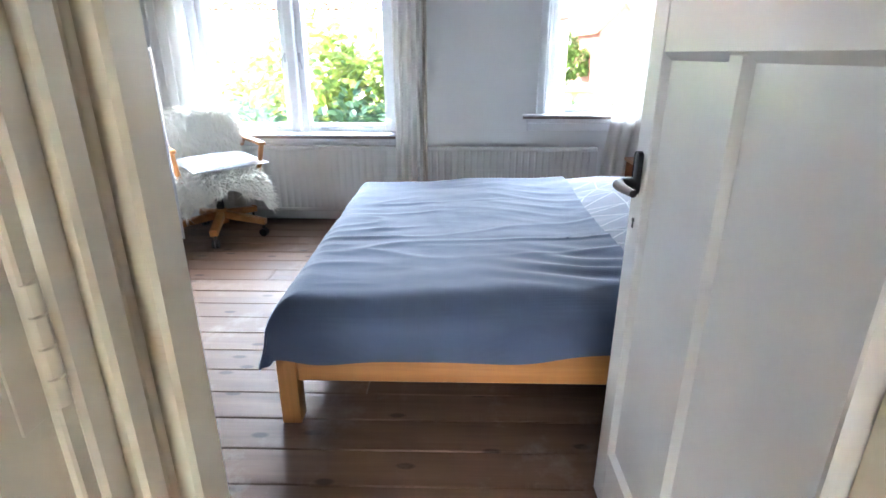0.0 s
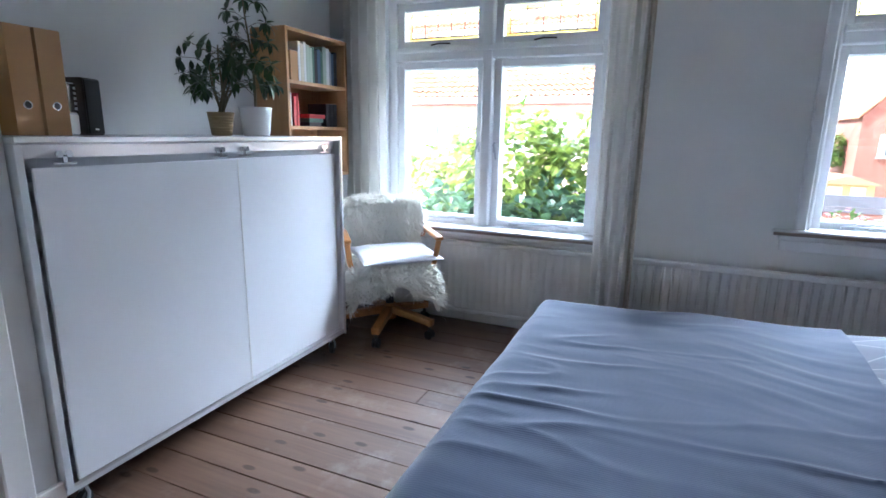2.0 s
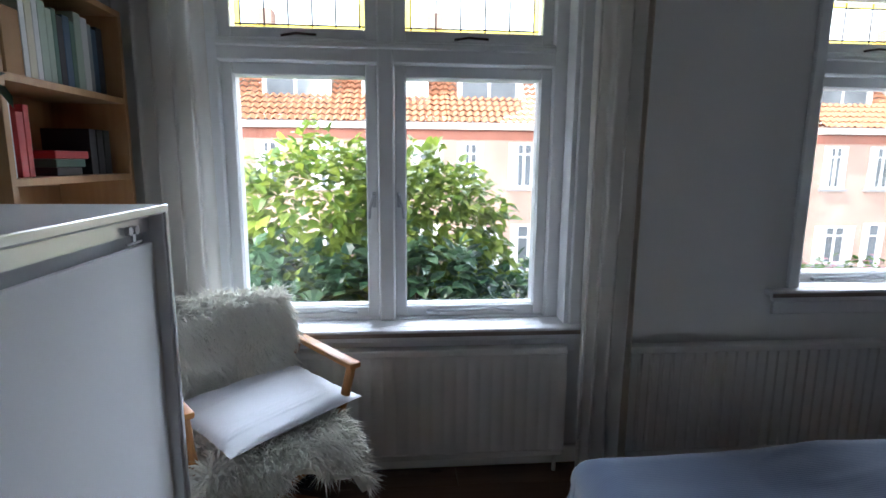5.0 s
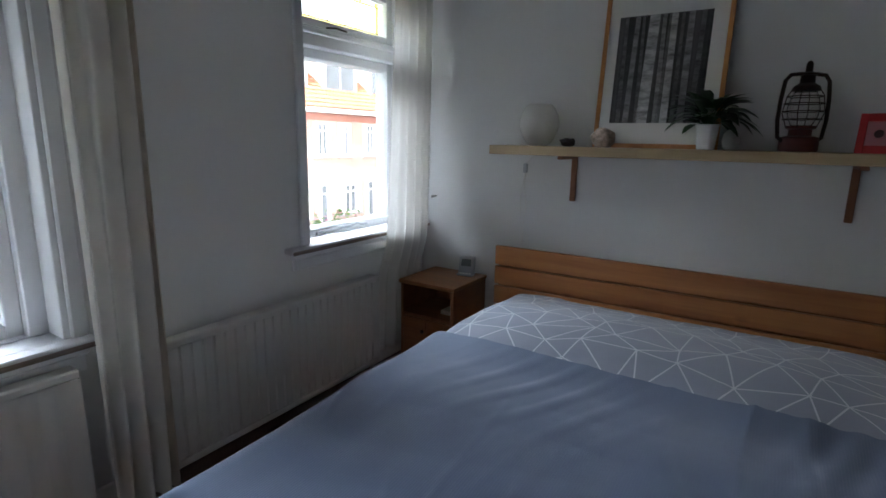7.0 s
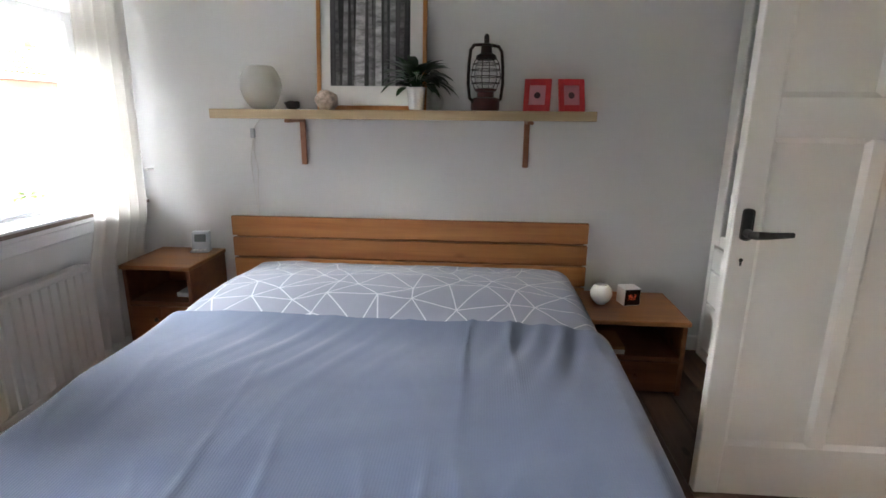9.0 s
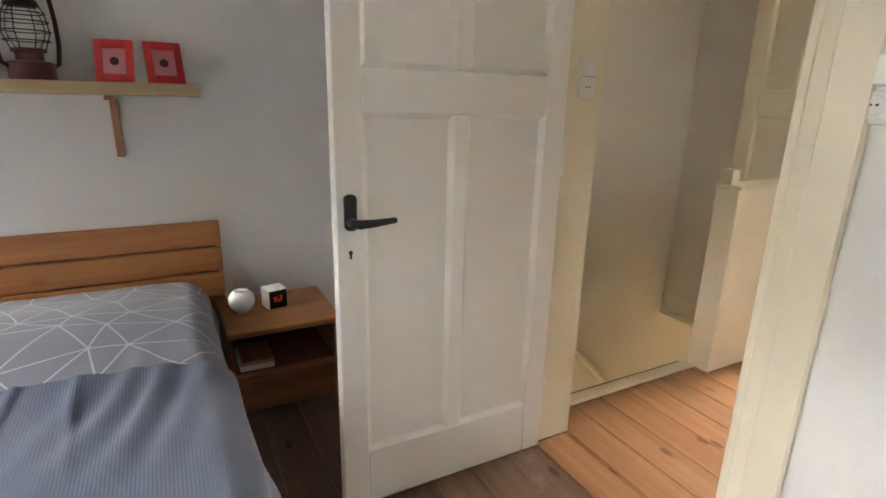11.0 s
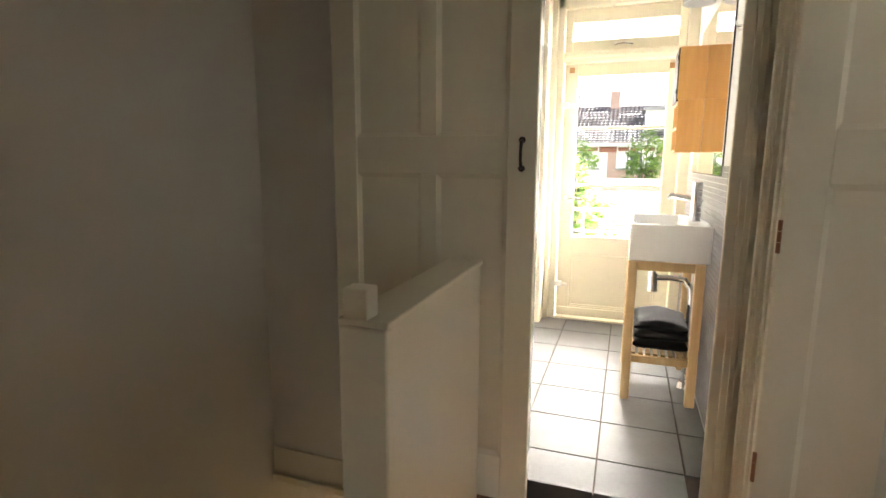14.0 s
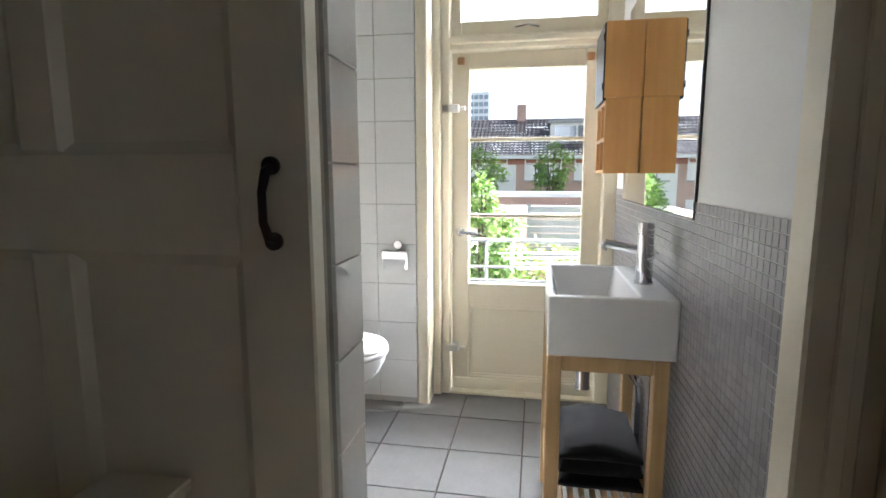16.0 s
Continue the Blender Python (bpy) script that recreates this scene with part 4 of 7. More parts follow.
curtain("curtain", -1.60, -1.285, 0.12, 2.42, 4.675, 5, "white gathered curtain beside the bookcase", 2)
curtain("curtain", 0.105, 0.30, 0.06, 2.42, 4.62, 3.5, "white gathered curtain beside the double window", 3)
curtain("curtain", 1.72, 2.06, 0.10, 2.42, 4.738, 5.5, "white gathered curtain beside the nightstand", 5, 0.016, (-0.16, -0.08), over=0.05)
bm = bmesh.new()
sheet(bm, lambda u, v: Vector((0.298 + 0.03 * u, 4.625 + 0.02 * math.sin(6 * u) + 0.012 * math.sin(3 * v), 0.06 + 2.36 * v)), 8, 20, 0.002)
one("curtain", bm, M_LINING, "beige edge lining of a drawn curtain", "curtain", group="white window curtains", smooth=80)
rail = thing("curtain_rail", "white curtain rail above the windows", "curtain rail")
bm = bmesh.new()
cyl(bm, (-1.72, 4.68, 2.44), (2.09, 4.66, 2.44), 0.012, seg=12)
part("pole", bm, M_WHITEPLASTIC, rail)
for x in (-1.66, 0.2, 2.05):
    bx("bracket", (x - 0.008, x + 0.008, 4.67, Y1 - 0.001, 2.43, 2.45), M_WHITEPLASTIC, rail)
bm = bmesh.new()
cyl(bm, (2.07, 4.70, 0.95), (2.119, 4.70, 0.95), 0.006, seg=10)
bmesh.ops.create_uvsphere(bm, u_segments=12, v_segments=8, radius=0.011, matrix=Matrix.Translation((2.066, 4.70, 0.95)))
one("curtain_holdback", bm, M_WHITEPLASTIC, "small white curtain holdback on the wall", "holdback")

from mathutils.bvhtree import BVHTree

# ---- bedroom: bed ----
def smooth01(a, b, v):
    t = min(1, max(0, (v - a) / (b - a)))
    return t * t * (3 - 2 * t)


bed = thing("bed", "oiled pine double bed with a slatted headboard, made up", "bed")
BX0, BX1, BY0, BY1 = -0.062, 1.955, 2.405, 4.12
for x in (BX0, BX1 - 0.066):
    for y in (BY0, BY1 - 0.066):
        bx("leg", (x, x + 0.066, y, y + 0.066, 0, 0.262), M_PINE_Z, bed, bevel=0.005, seg=2)
for y in (BY0 + 0.012, BY1 - 0.045):
    bx("side_rail", (BX0 + 0.066, BX1 - 0.066, y, y + 0.033, 0.165, 0.285), M_PINE_X, bed, bevel=0.004)
bx("foot_rail", (BX0 + 0.012, BX0 + 0.045, BY0 + 0.066, BY1 - 0.066, 0.165, 0.285), M_PINE, bed, bevel=0.004)
for lo, hi in ((0.616, 0.722), (0.503, 0.607), (0.390, 0.494), (0.28, 0.381)):
    bx("headboard_plank", (1.975, 2.0, 2.345, 4.21, lo, hi), M_HEADPINE, bed, bevel=0.004)
for y in (2.62, 3.28, 3.94):
    bx("headboard_post", (2.0045, 2.035, y - 0.035, y + 0.035, 0.0, 0.68), M_PINE_Z, bed, bevel=0.004)
# thin dark board, added so the gaps between the planks look shaded
bx("headboard_back", (2.0005, 2.004, 2.36, 4.195, 0.30, 0.70), M_DKPINE, bed, "added dark board standing in for shade in the plank gaps")
bx("slat_base", (BX0 + 0.05, BX1 - 0.02, BY0 + 0.05, BY1 - 0.05, 0.20, 0.235), M_PINE, bed)


def bed_top(x, y):
    """Height of the made bed under its covers."""
    w = (y - (BY0 + BY1) / 2) / ((BY1 - BY0) / 2)
    z = 0.436 + 0.03 * smooth01(0.1, 0.9, x)
    z += 0.078 * smooth01(0.95, 1.42, x) * (1 - 0.8 * smooth01(1.52, 1.93, x)) * (1 - 0.85 * abs(w) ** 3)
    return z


def cover(name, x0, x1, hang, material, label, seed, lift, foot, wrinkle, nx=130, ny=230, inset=0.0, slant=0.0):
    """Cloth over the bed: s runs along the bed, t across; beyond the edges it rounds over and hangs."""
    yc, hw = (BY0 + BY1) / 2, (BY1 - BY0) / 2 + 0.012 - inset
    r = 0.105
    rng = random.Random(seed)
    off = Vector((rng.uniform(0, 50), rng.uniform(0, 50), 0))
    bm = bmesh.new()

    def edge(d):
        """Flat distance past the turn -> (outward, down)."""
        if d < -r:
            return d, 0.0
        a = (d + r) / r
        if a < math.pi / 2:
            return -r + r * math.sin(a), r * (1 - math.cos(a))
        rest = d + r - r * math.pi / 2
        return 0.045 * smooth01(0, 0.2, rest), r + rest

    def f(u, v):
        s0 = x0 - (hang if foot else 0)
        s = s0 + (x1 + slant * v + 0.012 * math.sin(9 * v) - s0) * u
        h = hang * (1 + 0.10 * math.sin(5 * s + seed) * 0.5)
        t = (-hw - h) + (2 * hw + 2 * h) * v
        dy = abs(t) - hw
        oy, ddy = edge(dy)
        ox, ddx = edge(x0 - s) if foot else (x0 - s, 0.0)
        y = yc + math.copysign(hw + oy, t)
        x = x0 - ox
        drop = math.hypot(ddx, ddy) if (ddx > 0 and ddy > 0) else max(ddx, ddy)
        drop = min(drop, max(ddx, ddy) * 1.12 + 0.0)
        z = bed_top(x, max(BY0, min(BY1, y))) + lift - drop
        z = max(z, 0.012 + 0.004 * math.sin(30 * s))
        # creases
        p = Vector((x * 1.3, y * 4.2, 0)) + off
        k = wrinkle * (noise.noise(p) * 0.32 + noise.noise(p * 2.3) * 0.22)
        q = Vector((x * 5.5 + y * 1.2, y * 1.1, 3)) + off
        ridge = max(0.0, noise.noise(q) - 0.12) * (1 - smooth01(0.0, 0.12, dy))
        k += wrinkle * 0.25 * ridge
        g = Vector((x * 1.5 + y * 0.9, y * 6.0 - x * 0.8, 9)) + off
        line = max(0.0, 1 - abs(noise.noise(g)) / 0.24)
        k += wrinkle * 0.36 * line * line * max(0.0, noise.noise(Vector((x * 2.2, y * 2.2, 5)) + off) + 0.12) * 2.0
        c = math.exp(-(((x - 0.98) / 0.24) ** 2 + ((y - 2.64) / 0.17) ** 2))
        k += wrinkle * 0.34 * c * math.sin(58 * (y - 2.4) + 20 * (x - 0.9) + 3 * noise.noise(p))
        c = math.exp(-(((x - 0.92) / 0.22) ** 2 + ((y - 3.5) / 0.30) ** 2))
        k += wrinkle * 0.28 * c * max(0.0, math.sin(44 * (y - 3.1) + 26 * (x - 0.9) + 3 * noise.noise(p * 0.8)))
        c = math.exp(-(((x - 0.35) / 0.45) ** 2 + ((y - 3.1) / 0.40) ** 2))
        k += wrinkle * 0.30 * c * max(0.0, math.sin(62 * (y - 2.7) + 7 * x + 5 * noise.noise(p * 0.7)) - 0.35) * max(0.0, noise.noise(Vector((x * 4, y * 5, 2)) + off) + 0.1) * 2.2
        hang_w = smooth01(0.0, 0.15, max(dy, (x0 - s) if foot else -1))
        wave = 0.016 * math.sin(11 * s + 2.3 * noise.noise(Vector((s * 2, seed, 0)))) if dy > x0 - s else 0.014 * math.sin(12 * t)
        n = Vector((-(0.6 if ddx > 0.02 else 0), math.copysign(1, t) if ddy > 0.02 else 0, 0))
        pt = Vector((x, y, z + k * (1 - hang_w)))
        if n.length > 0:
            pt += n.normalized() * (wave * hang_w + abs(k) * 0.6 * hang_w)
        return pt

    sheet(bm, f, nx, ny, 0.006)
    return one(name, bm, material, label, "bedding", smooth=60)


bm = bmesh.new()
box(bm, BX0 + 0.02, BX1 - 0.005, BY0 + 0.02, BY1 - 0.02, 0.236, 0.418, bevel=0.04, seg=3)
one("mattress", bm, M_SHEET, "white mattress with a fitted sheet on the bed", "mattress")
duvet = cover("duvet", 0.72, 1.93, 0.12, M_DUVET, "grey cotton duvet printed with white triangle lines", 8, 0.012, False, 0.014, inset=0.022)
# the duvet's print: white lines between scattered nodes, laid on the cloth
tree = BVHTree.FromPolygons([v.co for v in duvet.data.vertices], [tuple(p.vertices) for p in duvet.data.polygons])
rng = random.Random(21)
nodes, STEP = {}, 0.165
for i in range(-6, 16):
    for j in range(0, 14):
        nodes[i, j] = (0.70 + j * STEP * 0.87 + rng.uniform(-0.05, 0.05), 2.30 + (i + 0.5 * (j % 2)) * STEP + rng.uniform(-0.055, 0.055))
bm = bmesh.new()
for (i, j), a in nodes.items():
    k = i + (j % 2)
    for other in ((i + 1, j), (k, j + 1), (k - 1, j + 1)):
        if other not in nodes:
            continue
        b = nodes[other]
        d = Vector((b[0] - a[0], b[1] - a[1], 0))
        side_way = Vector((-d.y, d.x, 0)).normalized() * 0.0026
        last = None
        for n in range(13):
            c = Vector((a[0], a[1], 1.2)) + d * (n / 12)
            hits = [tree.ray_cast(c + side_way * s, (0, 0, -1)) for s in (-1, 1)]
            ok = all(h[0] is not None and h[1].z > 0.25 for h in hits)
            cur = [bm.verts.new(h[0] + h[1] * 0.0007) for h in hits] if ok else None
            if last and cur:
                bm.faces.new((last[0], last[1], cur[1], cur[0]))
            last = cur
for a in nodes.values():
    h = tree.ray_cast(Vector((a[0], a[1], 1.2)), (0, 0, -1))
    if h[0] is not None and h[1].z > 0.4:
        cyl(bm, h[0], h[0] + h[1] * 0.0012, 0.005, seg=8)
tagged(part("print", bm, M_PRINT, duvet), "white printed triangle lines", kind="stuff")
cover("bed_sheet", 0.40, 1.0, 0.131, M_SHEET, "white sheet showing below the blanket", 3, -0.008, False, 0.004, inset=0.03)
cover("blanket", -0.077, 1.12, 0.16, M_BLANKET, "blue-grey ribbed cotton blanket spread over the bed", 5, 0.03, True, 0.019, slant=0.04)
for y, s in ((2.85, 1), (3.74, 2)):
    bm = bmesh.new()
    bmesh.ops.create_uvsphere(bm, u_segments=32, v_segments=18, radius=1)
    for v in bm.verts:
        d = v.co.copy()
        e = (abs(d.x) ** 3 + abs(d.y) ** 3) ** (1 / 3) if d.xy.length > 0 else 1
        k = d.xy.length / e if e else 1
        v.co = Vector((1.72 + d.x * k * 0.21, y + d.y * k * 0.36, 0.438 + d.z * 0.05))
    one("pillow", bm, M_SHEET, "white pillow at the head of the bed", "pillow", group="pillows on the bed")

# ---- bedroom: nightstands ----
ns1 = thing("nightstand", "reddish pine nightstand with an open niche beside the window", "nightstand")
A = (1.745, 2.115, 4.335, 4.69, 0.0, 0.505)
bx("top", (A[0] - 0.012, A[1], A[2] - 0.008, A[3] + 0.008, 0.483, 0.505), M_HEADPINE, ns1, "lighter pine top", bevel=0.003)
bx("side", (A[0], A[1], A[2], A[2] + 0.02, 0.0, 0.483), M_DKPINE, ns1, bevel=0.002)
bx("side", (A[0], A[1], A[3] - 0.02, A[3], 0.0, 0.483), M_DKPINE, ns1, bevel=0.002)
bx("back", (A[1] - 0.012, A[1], A[2] + 0.02, A[3] - 0.02, 0.04, 0.483), M_DKPINE, ns1)
bx("shelf", (A[0] + 0.006, A[1] - 0.012, A[2] + 0.02, A[3] - 0.02, 0.292, 0.31), M_DKPINE, ns1)
bx("door", (A[0] - 0.004, A[0] + 0.015, A[2] + 0.021, 4.511, 0.05, 0.288), M_DKPINE, ns1, bevel=0.002)
bx("door", (A[0] - 0.004, A[0] + 0.015, 4.513, A[3] - 0.021, 0.05, 0.288), M_DKPINE, ns1, bevel=0.002)
bm = bmesh.new()
bmesh.ops.create_uvsphere(bm, u_segments=14, v_segments=10, radius=0.011, matrix=Matrix.Translation((A[0] - 0.016, 4.53, 0.22)))
part("knob", bm, M_RUST, ns1)
bm = bmesh.new()
box(bm, 1.83, 2.0, 4.37, 4.47, 0.311, 0.335, bevel=0.003)
one("book", bm, M_MAT, "closed white paperback in the nightstand niche", "book")

radio = thing("clock_radio", "silver-grey clock radio with a tilted display on the nightstand", "clock", pose(2.03, 4.425, 0.506, 0, 0, -80))
bm = bmesh.new()
box(bm, -0.05, 0.05, -0.03, 0.035, 0.0, 0.012, bevel=0.004)
vs = box(bm, -0.047, 0.047, -0.01, 0.03, 0.01, 0.108, bevel=0.008, seg=2)
for v in vs:
    v.co.y += (v.co.z - 0.01) * 0.25
part("body", bm, M_GREYPLASTIC, radio)
bm = bmesh.new()
vs = box(bm, -0.030, 0.030, -0.013, -0.008, 0.055, 0.095, bevel=0.001)
for v in vs:
    v.co.y += (v.co.z - 0.01) * 0.25
part("display", bm, M_SCREEN, radio)
bm = bmesh.new()
for k in range(4):
    box(bm, -0.033 + k * 0.019, -0.02 + k * 0.019, -0.028, -0.012, 0.012, 0.018, bevel=0.002)
part("buttons", bm, M_WHITEPLASTIC, radio)

ns2 = thing("nightstand", "reddish pine nightstand with an open niche and drawer", "nightstand")
B = (1.595, 1.985, 1.955, 2.385, 0.0, 0.368)
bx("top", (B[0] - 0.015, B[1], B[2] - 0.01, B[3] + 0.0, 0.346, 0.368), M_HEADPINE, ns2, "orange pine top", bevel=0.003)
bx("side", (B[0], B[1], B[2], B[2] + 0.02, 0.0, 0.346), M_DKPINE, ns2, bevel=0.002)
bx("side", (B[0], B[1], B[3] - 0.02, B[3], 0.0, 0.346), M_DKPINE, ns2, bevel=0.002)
bx("back", (B[1] - 0.012, B[1], B[2] + 0.02, B[3] - 0.02, 0.02, 0.346), M_DKPINE, ns2)
bx("shelf", (B[0] + 0.006, B[1] - 0.012, B[2] + 0.02, B[3] - 0.02, 0.17, 0.188), M_DKPINE, ns2)
dr = bx("drawer", (B[0] - 0.004, B[0] + 0.014, B[2] + 0.022, B[3] - 0.022, 0.02, 0.165), M_DKPINE, ns2, bevel=0.002)
bm = bmesh.new()
bmesh.ops.create_uvsphere(bm, u_segments=14, v_segments=10, radius=0.012, matrix=Matrix.Translation((B[0] - 0.016, 2.17, 0.10)))
part("knob", bm, M_DKPINE, dr)
for k, (w, h, mat) in enumerate(((0.13, 0.022, M_MAT), (0.12, 0.016, M_CARD))):
    bm = bmesh.new()
    z = 0.189 + (0.0 if k == 0 else 0.0225)
    box(bm, 1.615, 1.80, 2.215, 2.215 + w, z, z + h, bevel=0.002)
    one("book", bm, mat, "paperback lying in the nightstand niche", "book", group="books in the nightstand")

bm = bmesh.new()
prof = [(0.025 + 0.0, 0.0)] + [(0.052 * math.sin(a), 0.05 - 0.052 * math.cos(a)) for a in [0.55 + i * (2.0 / 14) for i in range(15)]]
prof += [(0.024, 0.092), (0.03, 0.08)]
lathe(bm, prof, (1.80, 2.30, 0.369), 28)
one("tealight_holder", bm, M_POTWHITE, "round frosted glass tealight holder on the nightstand", "candle holder", smooth=60)
clock = thing("alarm_clock", "white cube alarm clock with orange digits", "clock", pose(1.80, 2.165, 0.369, 0, 0, -77))
bx("body", (-0.042, 0.042, -0.028, 0.05, 0, 0.085), M_WHITEPLASTIC, clock, bevel=0.003)
bx("face", (-0.038, 0.038, -0.0305, -0.0285, 0.004, 0.081), M_BLACKGLOSS, clock, "black glossy face")
bm = bmesh.new()


def segments(bm, x, z, on):
    w, h, t = 0.009, 0.011, 0.0022
    spots = {"a": (0, 2 * h, w, t), "g": (0, h, w, t), "d": (0, 0, w, t), "f": (-w / 2, 1.5 * h, t, h), "b": (w / 2, 1.5 * h, t, h), "e": (-w / 2, 0.5 * h, t, h), "c": (w / 2, 0.5 * h, t, h)}
    for s in on:
        dx, dz, sx, sz = spots[s]
        box(bm, x + dx - sx / 2, x + dx + sx / 2, -0.0318, -0.0306, z + dz - sz / 2, z + dz + sz / 2)


for x, on in ((-0.022, "bc"), (-0.007, "acdfg"), (0.010, "abged")):
    segments(bm, x, 0.034, on)
part("digits", bm, M_DIGIT, clock, "glowing orange digits")

# ---- bedroom: wall shelf and what stands on it ----
SZ = 1.268
shelf = thing("wall_shelf", "pale oak floating wall shelf on two wooden brackets", "shelf")
bx("board", (1.85, 2.115, 2.375, 4.205, SZ - 0.045, SZ), M_SHELF, shelf, bevel=0.002)
for y in (3.835, 2.67):
    br = bx("bracket", (2.095, 2.117, y - 0.014, y + 0.014, 0.985, SZ - 0.046), M_BRACKET, shelf, bevel=0.003)
    bx("arm", (1.88, 2.095, y - 0.014, y + 0.014, SZ - 0.062, SZ - 0.046), M_BRACKET, br, bevel=0.003)

bm = bmesh.new()
prof = [(0.04, 0.0), (0.06, 0.012), (0.085, 0.05), (0.100, 0.10), (0.094, 0.15), (0.072, 0.19), (0.058, 0.203), (0.055, 0.20), (0.068, 0.186), (0.089, 0.148), (0.095, 0.10), (0.08, 0.052), (0.05, 0.015)]
lathe(bm, prof, (1.975, 3.99, SZ + 0.001), 40)
one("glass_vase", bm, M_MILK, "round frosted glass lamp bowl on the wall shelf", "lamp", smooth=60)
cord = thing("lamp_cord", "white lamp cord hanging down the wall with a switch", "cord")
bm = bmesh.new()
tube(bm, [(2.108, 4.06, SZ - 0.046), (2.112, 4.10, 1.18), (2.112, 4.11, 1.14), (2.112, 4.115, 1.05), (2.113, 4.10, 0.95), (2.113, 4.11, 0.85), (2.113, 4.115, 0.70), (2.113, 4.12, 0.45)], 0.003, 6)
tube(bm, [(2.112, 4.112, 1.13), (2.113, 4.135, 1.0), (2.113, 4.13, 0.85), (2.113, 4.12, 0.74)], 0.0025, 6)
part("cable", bm, M_WHITEPLASTIC, cord)
bx("switch", (2.10, 2.118, 4.100, 4.122, 1.12, 1.17), M_GREYPLASTIC, cord, bevel=0.003)


def pebble(name, at, r, material, label, seed, cat):
    bm = bmesh.new()
    bmesh.ops.create_icosphere(bm, subdivisions=4, radius=1)
    for v in bm.verts:
        k = 1 + 0.28 * noise.noise(v.co * 1.6 + Vector((seed, 0, 0))) + 0.1 * noise.noise(v.co * 5 + Vector((seed, 0, 0)))
        v.co = Vector((v.co.x * r[0] * k, v.co.y * r[1] * k, v.co.z * r[2] * k))
    lo = min(v.co.z for v in bm.verts)
    for v in bm.verts:
        v.co.z = max(v.co.z, lo * 0.8) - lo * 0.8
        v.co += Vector(at)
    return one(name, bm, material, label, cat, smooth=60)


M_STONE = node_mat("dark_stone", (0.03, 0.022, 0.02), 0.7, vary=0.4, scale=50, bump=0.4)
M_GEODE = node_mat("pale_mineral", (0.42, 0.33, 0.26), 0.5, vary=0.6, scale=45, fine=150, bump=0.6)
pebble("stone", (1.93, 3.82, SZ), (0.028, 0.036, 0.022), M_STONE, "small dark stone on the wall shelf", 2, "stone")
pebble("geode", (1.95, 3.655, SZ), (0.04, 0.055, 0.05), M_GEODE, "pale crystal geode on the wall shelf", 9, "stone")

pic = thing("framed_print", "black and white birch trunk photograph in a pine frame", "picture", pose(1.99, 3.445, SZ + 0.001, 0, 7, 0))
PW, PH = 0.272, 0.76
bm = bmesh.new()
for a in ((-PW, -PW + 0.02, 0, PH), (PW - 0.02, PW, 0, PH), (-PW + 0.02, PW - 0.02, 0, 0.02), (-PW + 0.02, PW - 0.02, PH - 0.02, PH)):
    box(bm, 0, 0.02, a[0], a[1], a[2], a[3], bevel=0.002)
part("frame", bm, M_PINE_Z, pic, "slim pine frame")
bx("mount", (0.009, 0.018, -PW + 0.02, PW - 0.02, 0.02, PH - 0.02), M_MAT, pic, "off-white mount")
bx("photograph", (0.0075, 0.0095, -0.19, 0.205, 0.115, 0.60), M_PHOTO, pic, "dark photograph of birch trunks")
for tone, trunks in ((0.40, ((0.055, 0.022), (-0.035, 0.013))), (0.22, ((0.128, 0.010), (-0.105, 0.012), (0.005, 0.008))), (0.11, ((0.170, 0.007), (0.092, 0.006), (-0.070, 0.006), (-0.150, 0.009), (-0.012, 0.005)))):
    bm = bmesh.new()
    for y, w in trunks:
        lean = 0.012 * math.sin(90 * y)
        vs = box(bm, 0.0066, 0.0076, y - w, y + w, 0.115, 0.60)
        for v in vs:
            v.co.y += lean * (v.co.z - 0.36) * 2 + (0.003 if v.co.z < 0.2 else 0.0) * (1 if v.co.y > y else -1)
    part("birch_trunk", bm, node_mat("printed_trunk", (tone, tone, tone), 0.3, vary=0.75, scale=10, fine=55, bump=0, stretch=(1, 1, 3.2)), pic, "pale printed birch trunks")


def leaf(bm, base, way, up, length, width, droop=0.25, n=4):
    """One pointed leaf blade, bent along its length."""
    way, up = Vector(way).normalized(), Vector(up)
    side = way.cross(up)
    if side.length < 1e-4:
        side = way.orthogonal()
    side.normalize()
    nor = side.cross(way).normalized()
    prev = None
    for i in range(n + 1):
        u = i / n
        c = Vector(base) + way * length * u + nor * (-droop * length * u * u)
        w = width * 0.5 * math.sin(math.pi * min(1, 0.04 + u * 0.96) ** 0.8) if u < 1 else 0
        l, r_ = c + side * w + nor * w * 0.25, c - side * w + nor * w * 0.25
        cur = [bm.verts.new(l), bm.verts.new(c), bm.verts.new(r_)] if 0 < i < n else [bm.verts.new(c)]
        if prev:
            if len(prev) == 1 and len(cur) == 3:
                bm.faces.new((prev[0], cur[1], cur[0])), bm.faces.new((prev[0], cur[2], cur[1]))
            elif len(cur) == 1:
                bm.faces.new((prev[0], prev[1], cur[0])), bm.faces.new((prev[1], prev[2], cur[0]))
            else:
                bm.faces.new((prev[0], prev[1], cur[1], cur[0])), bm.faces.new((prev[1], prev[2], cur[2], cur[1]))
        prev = cur


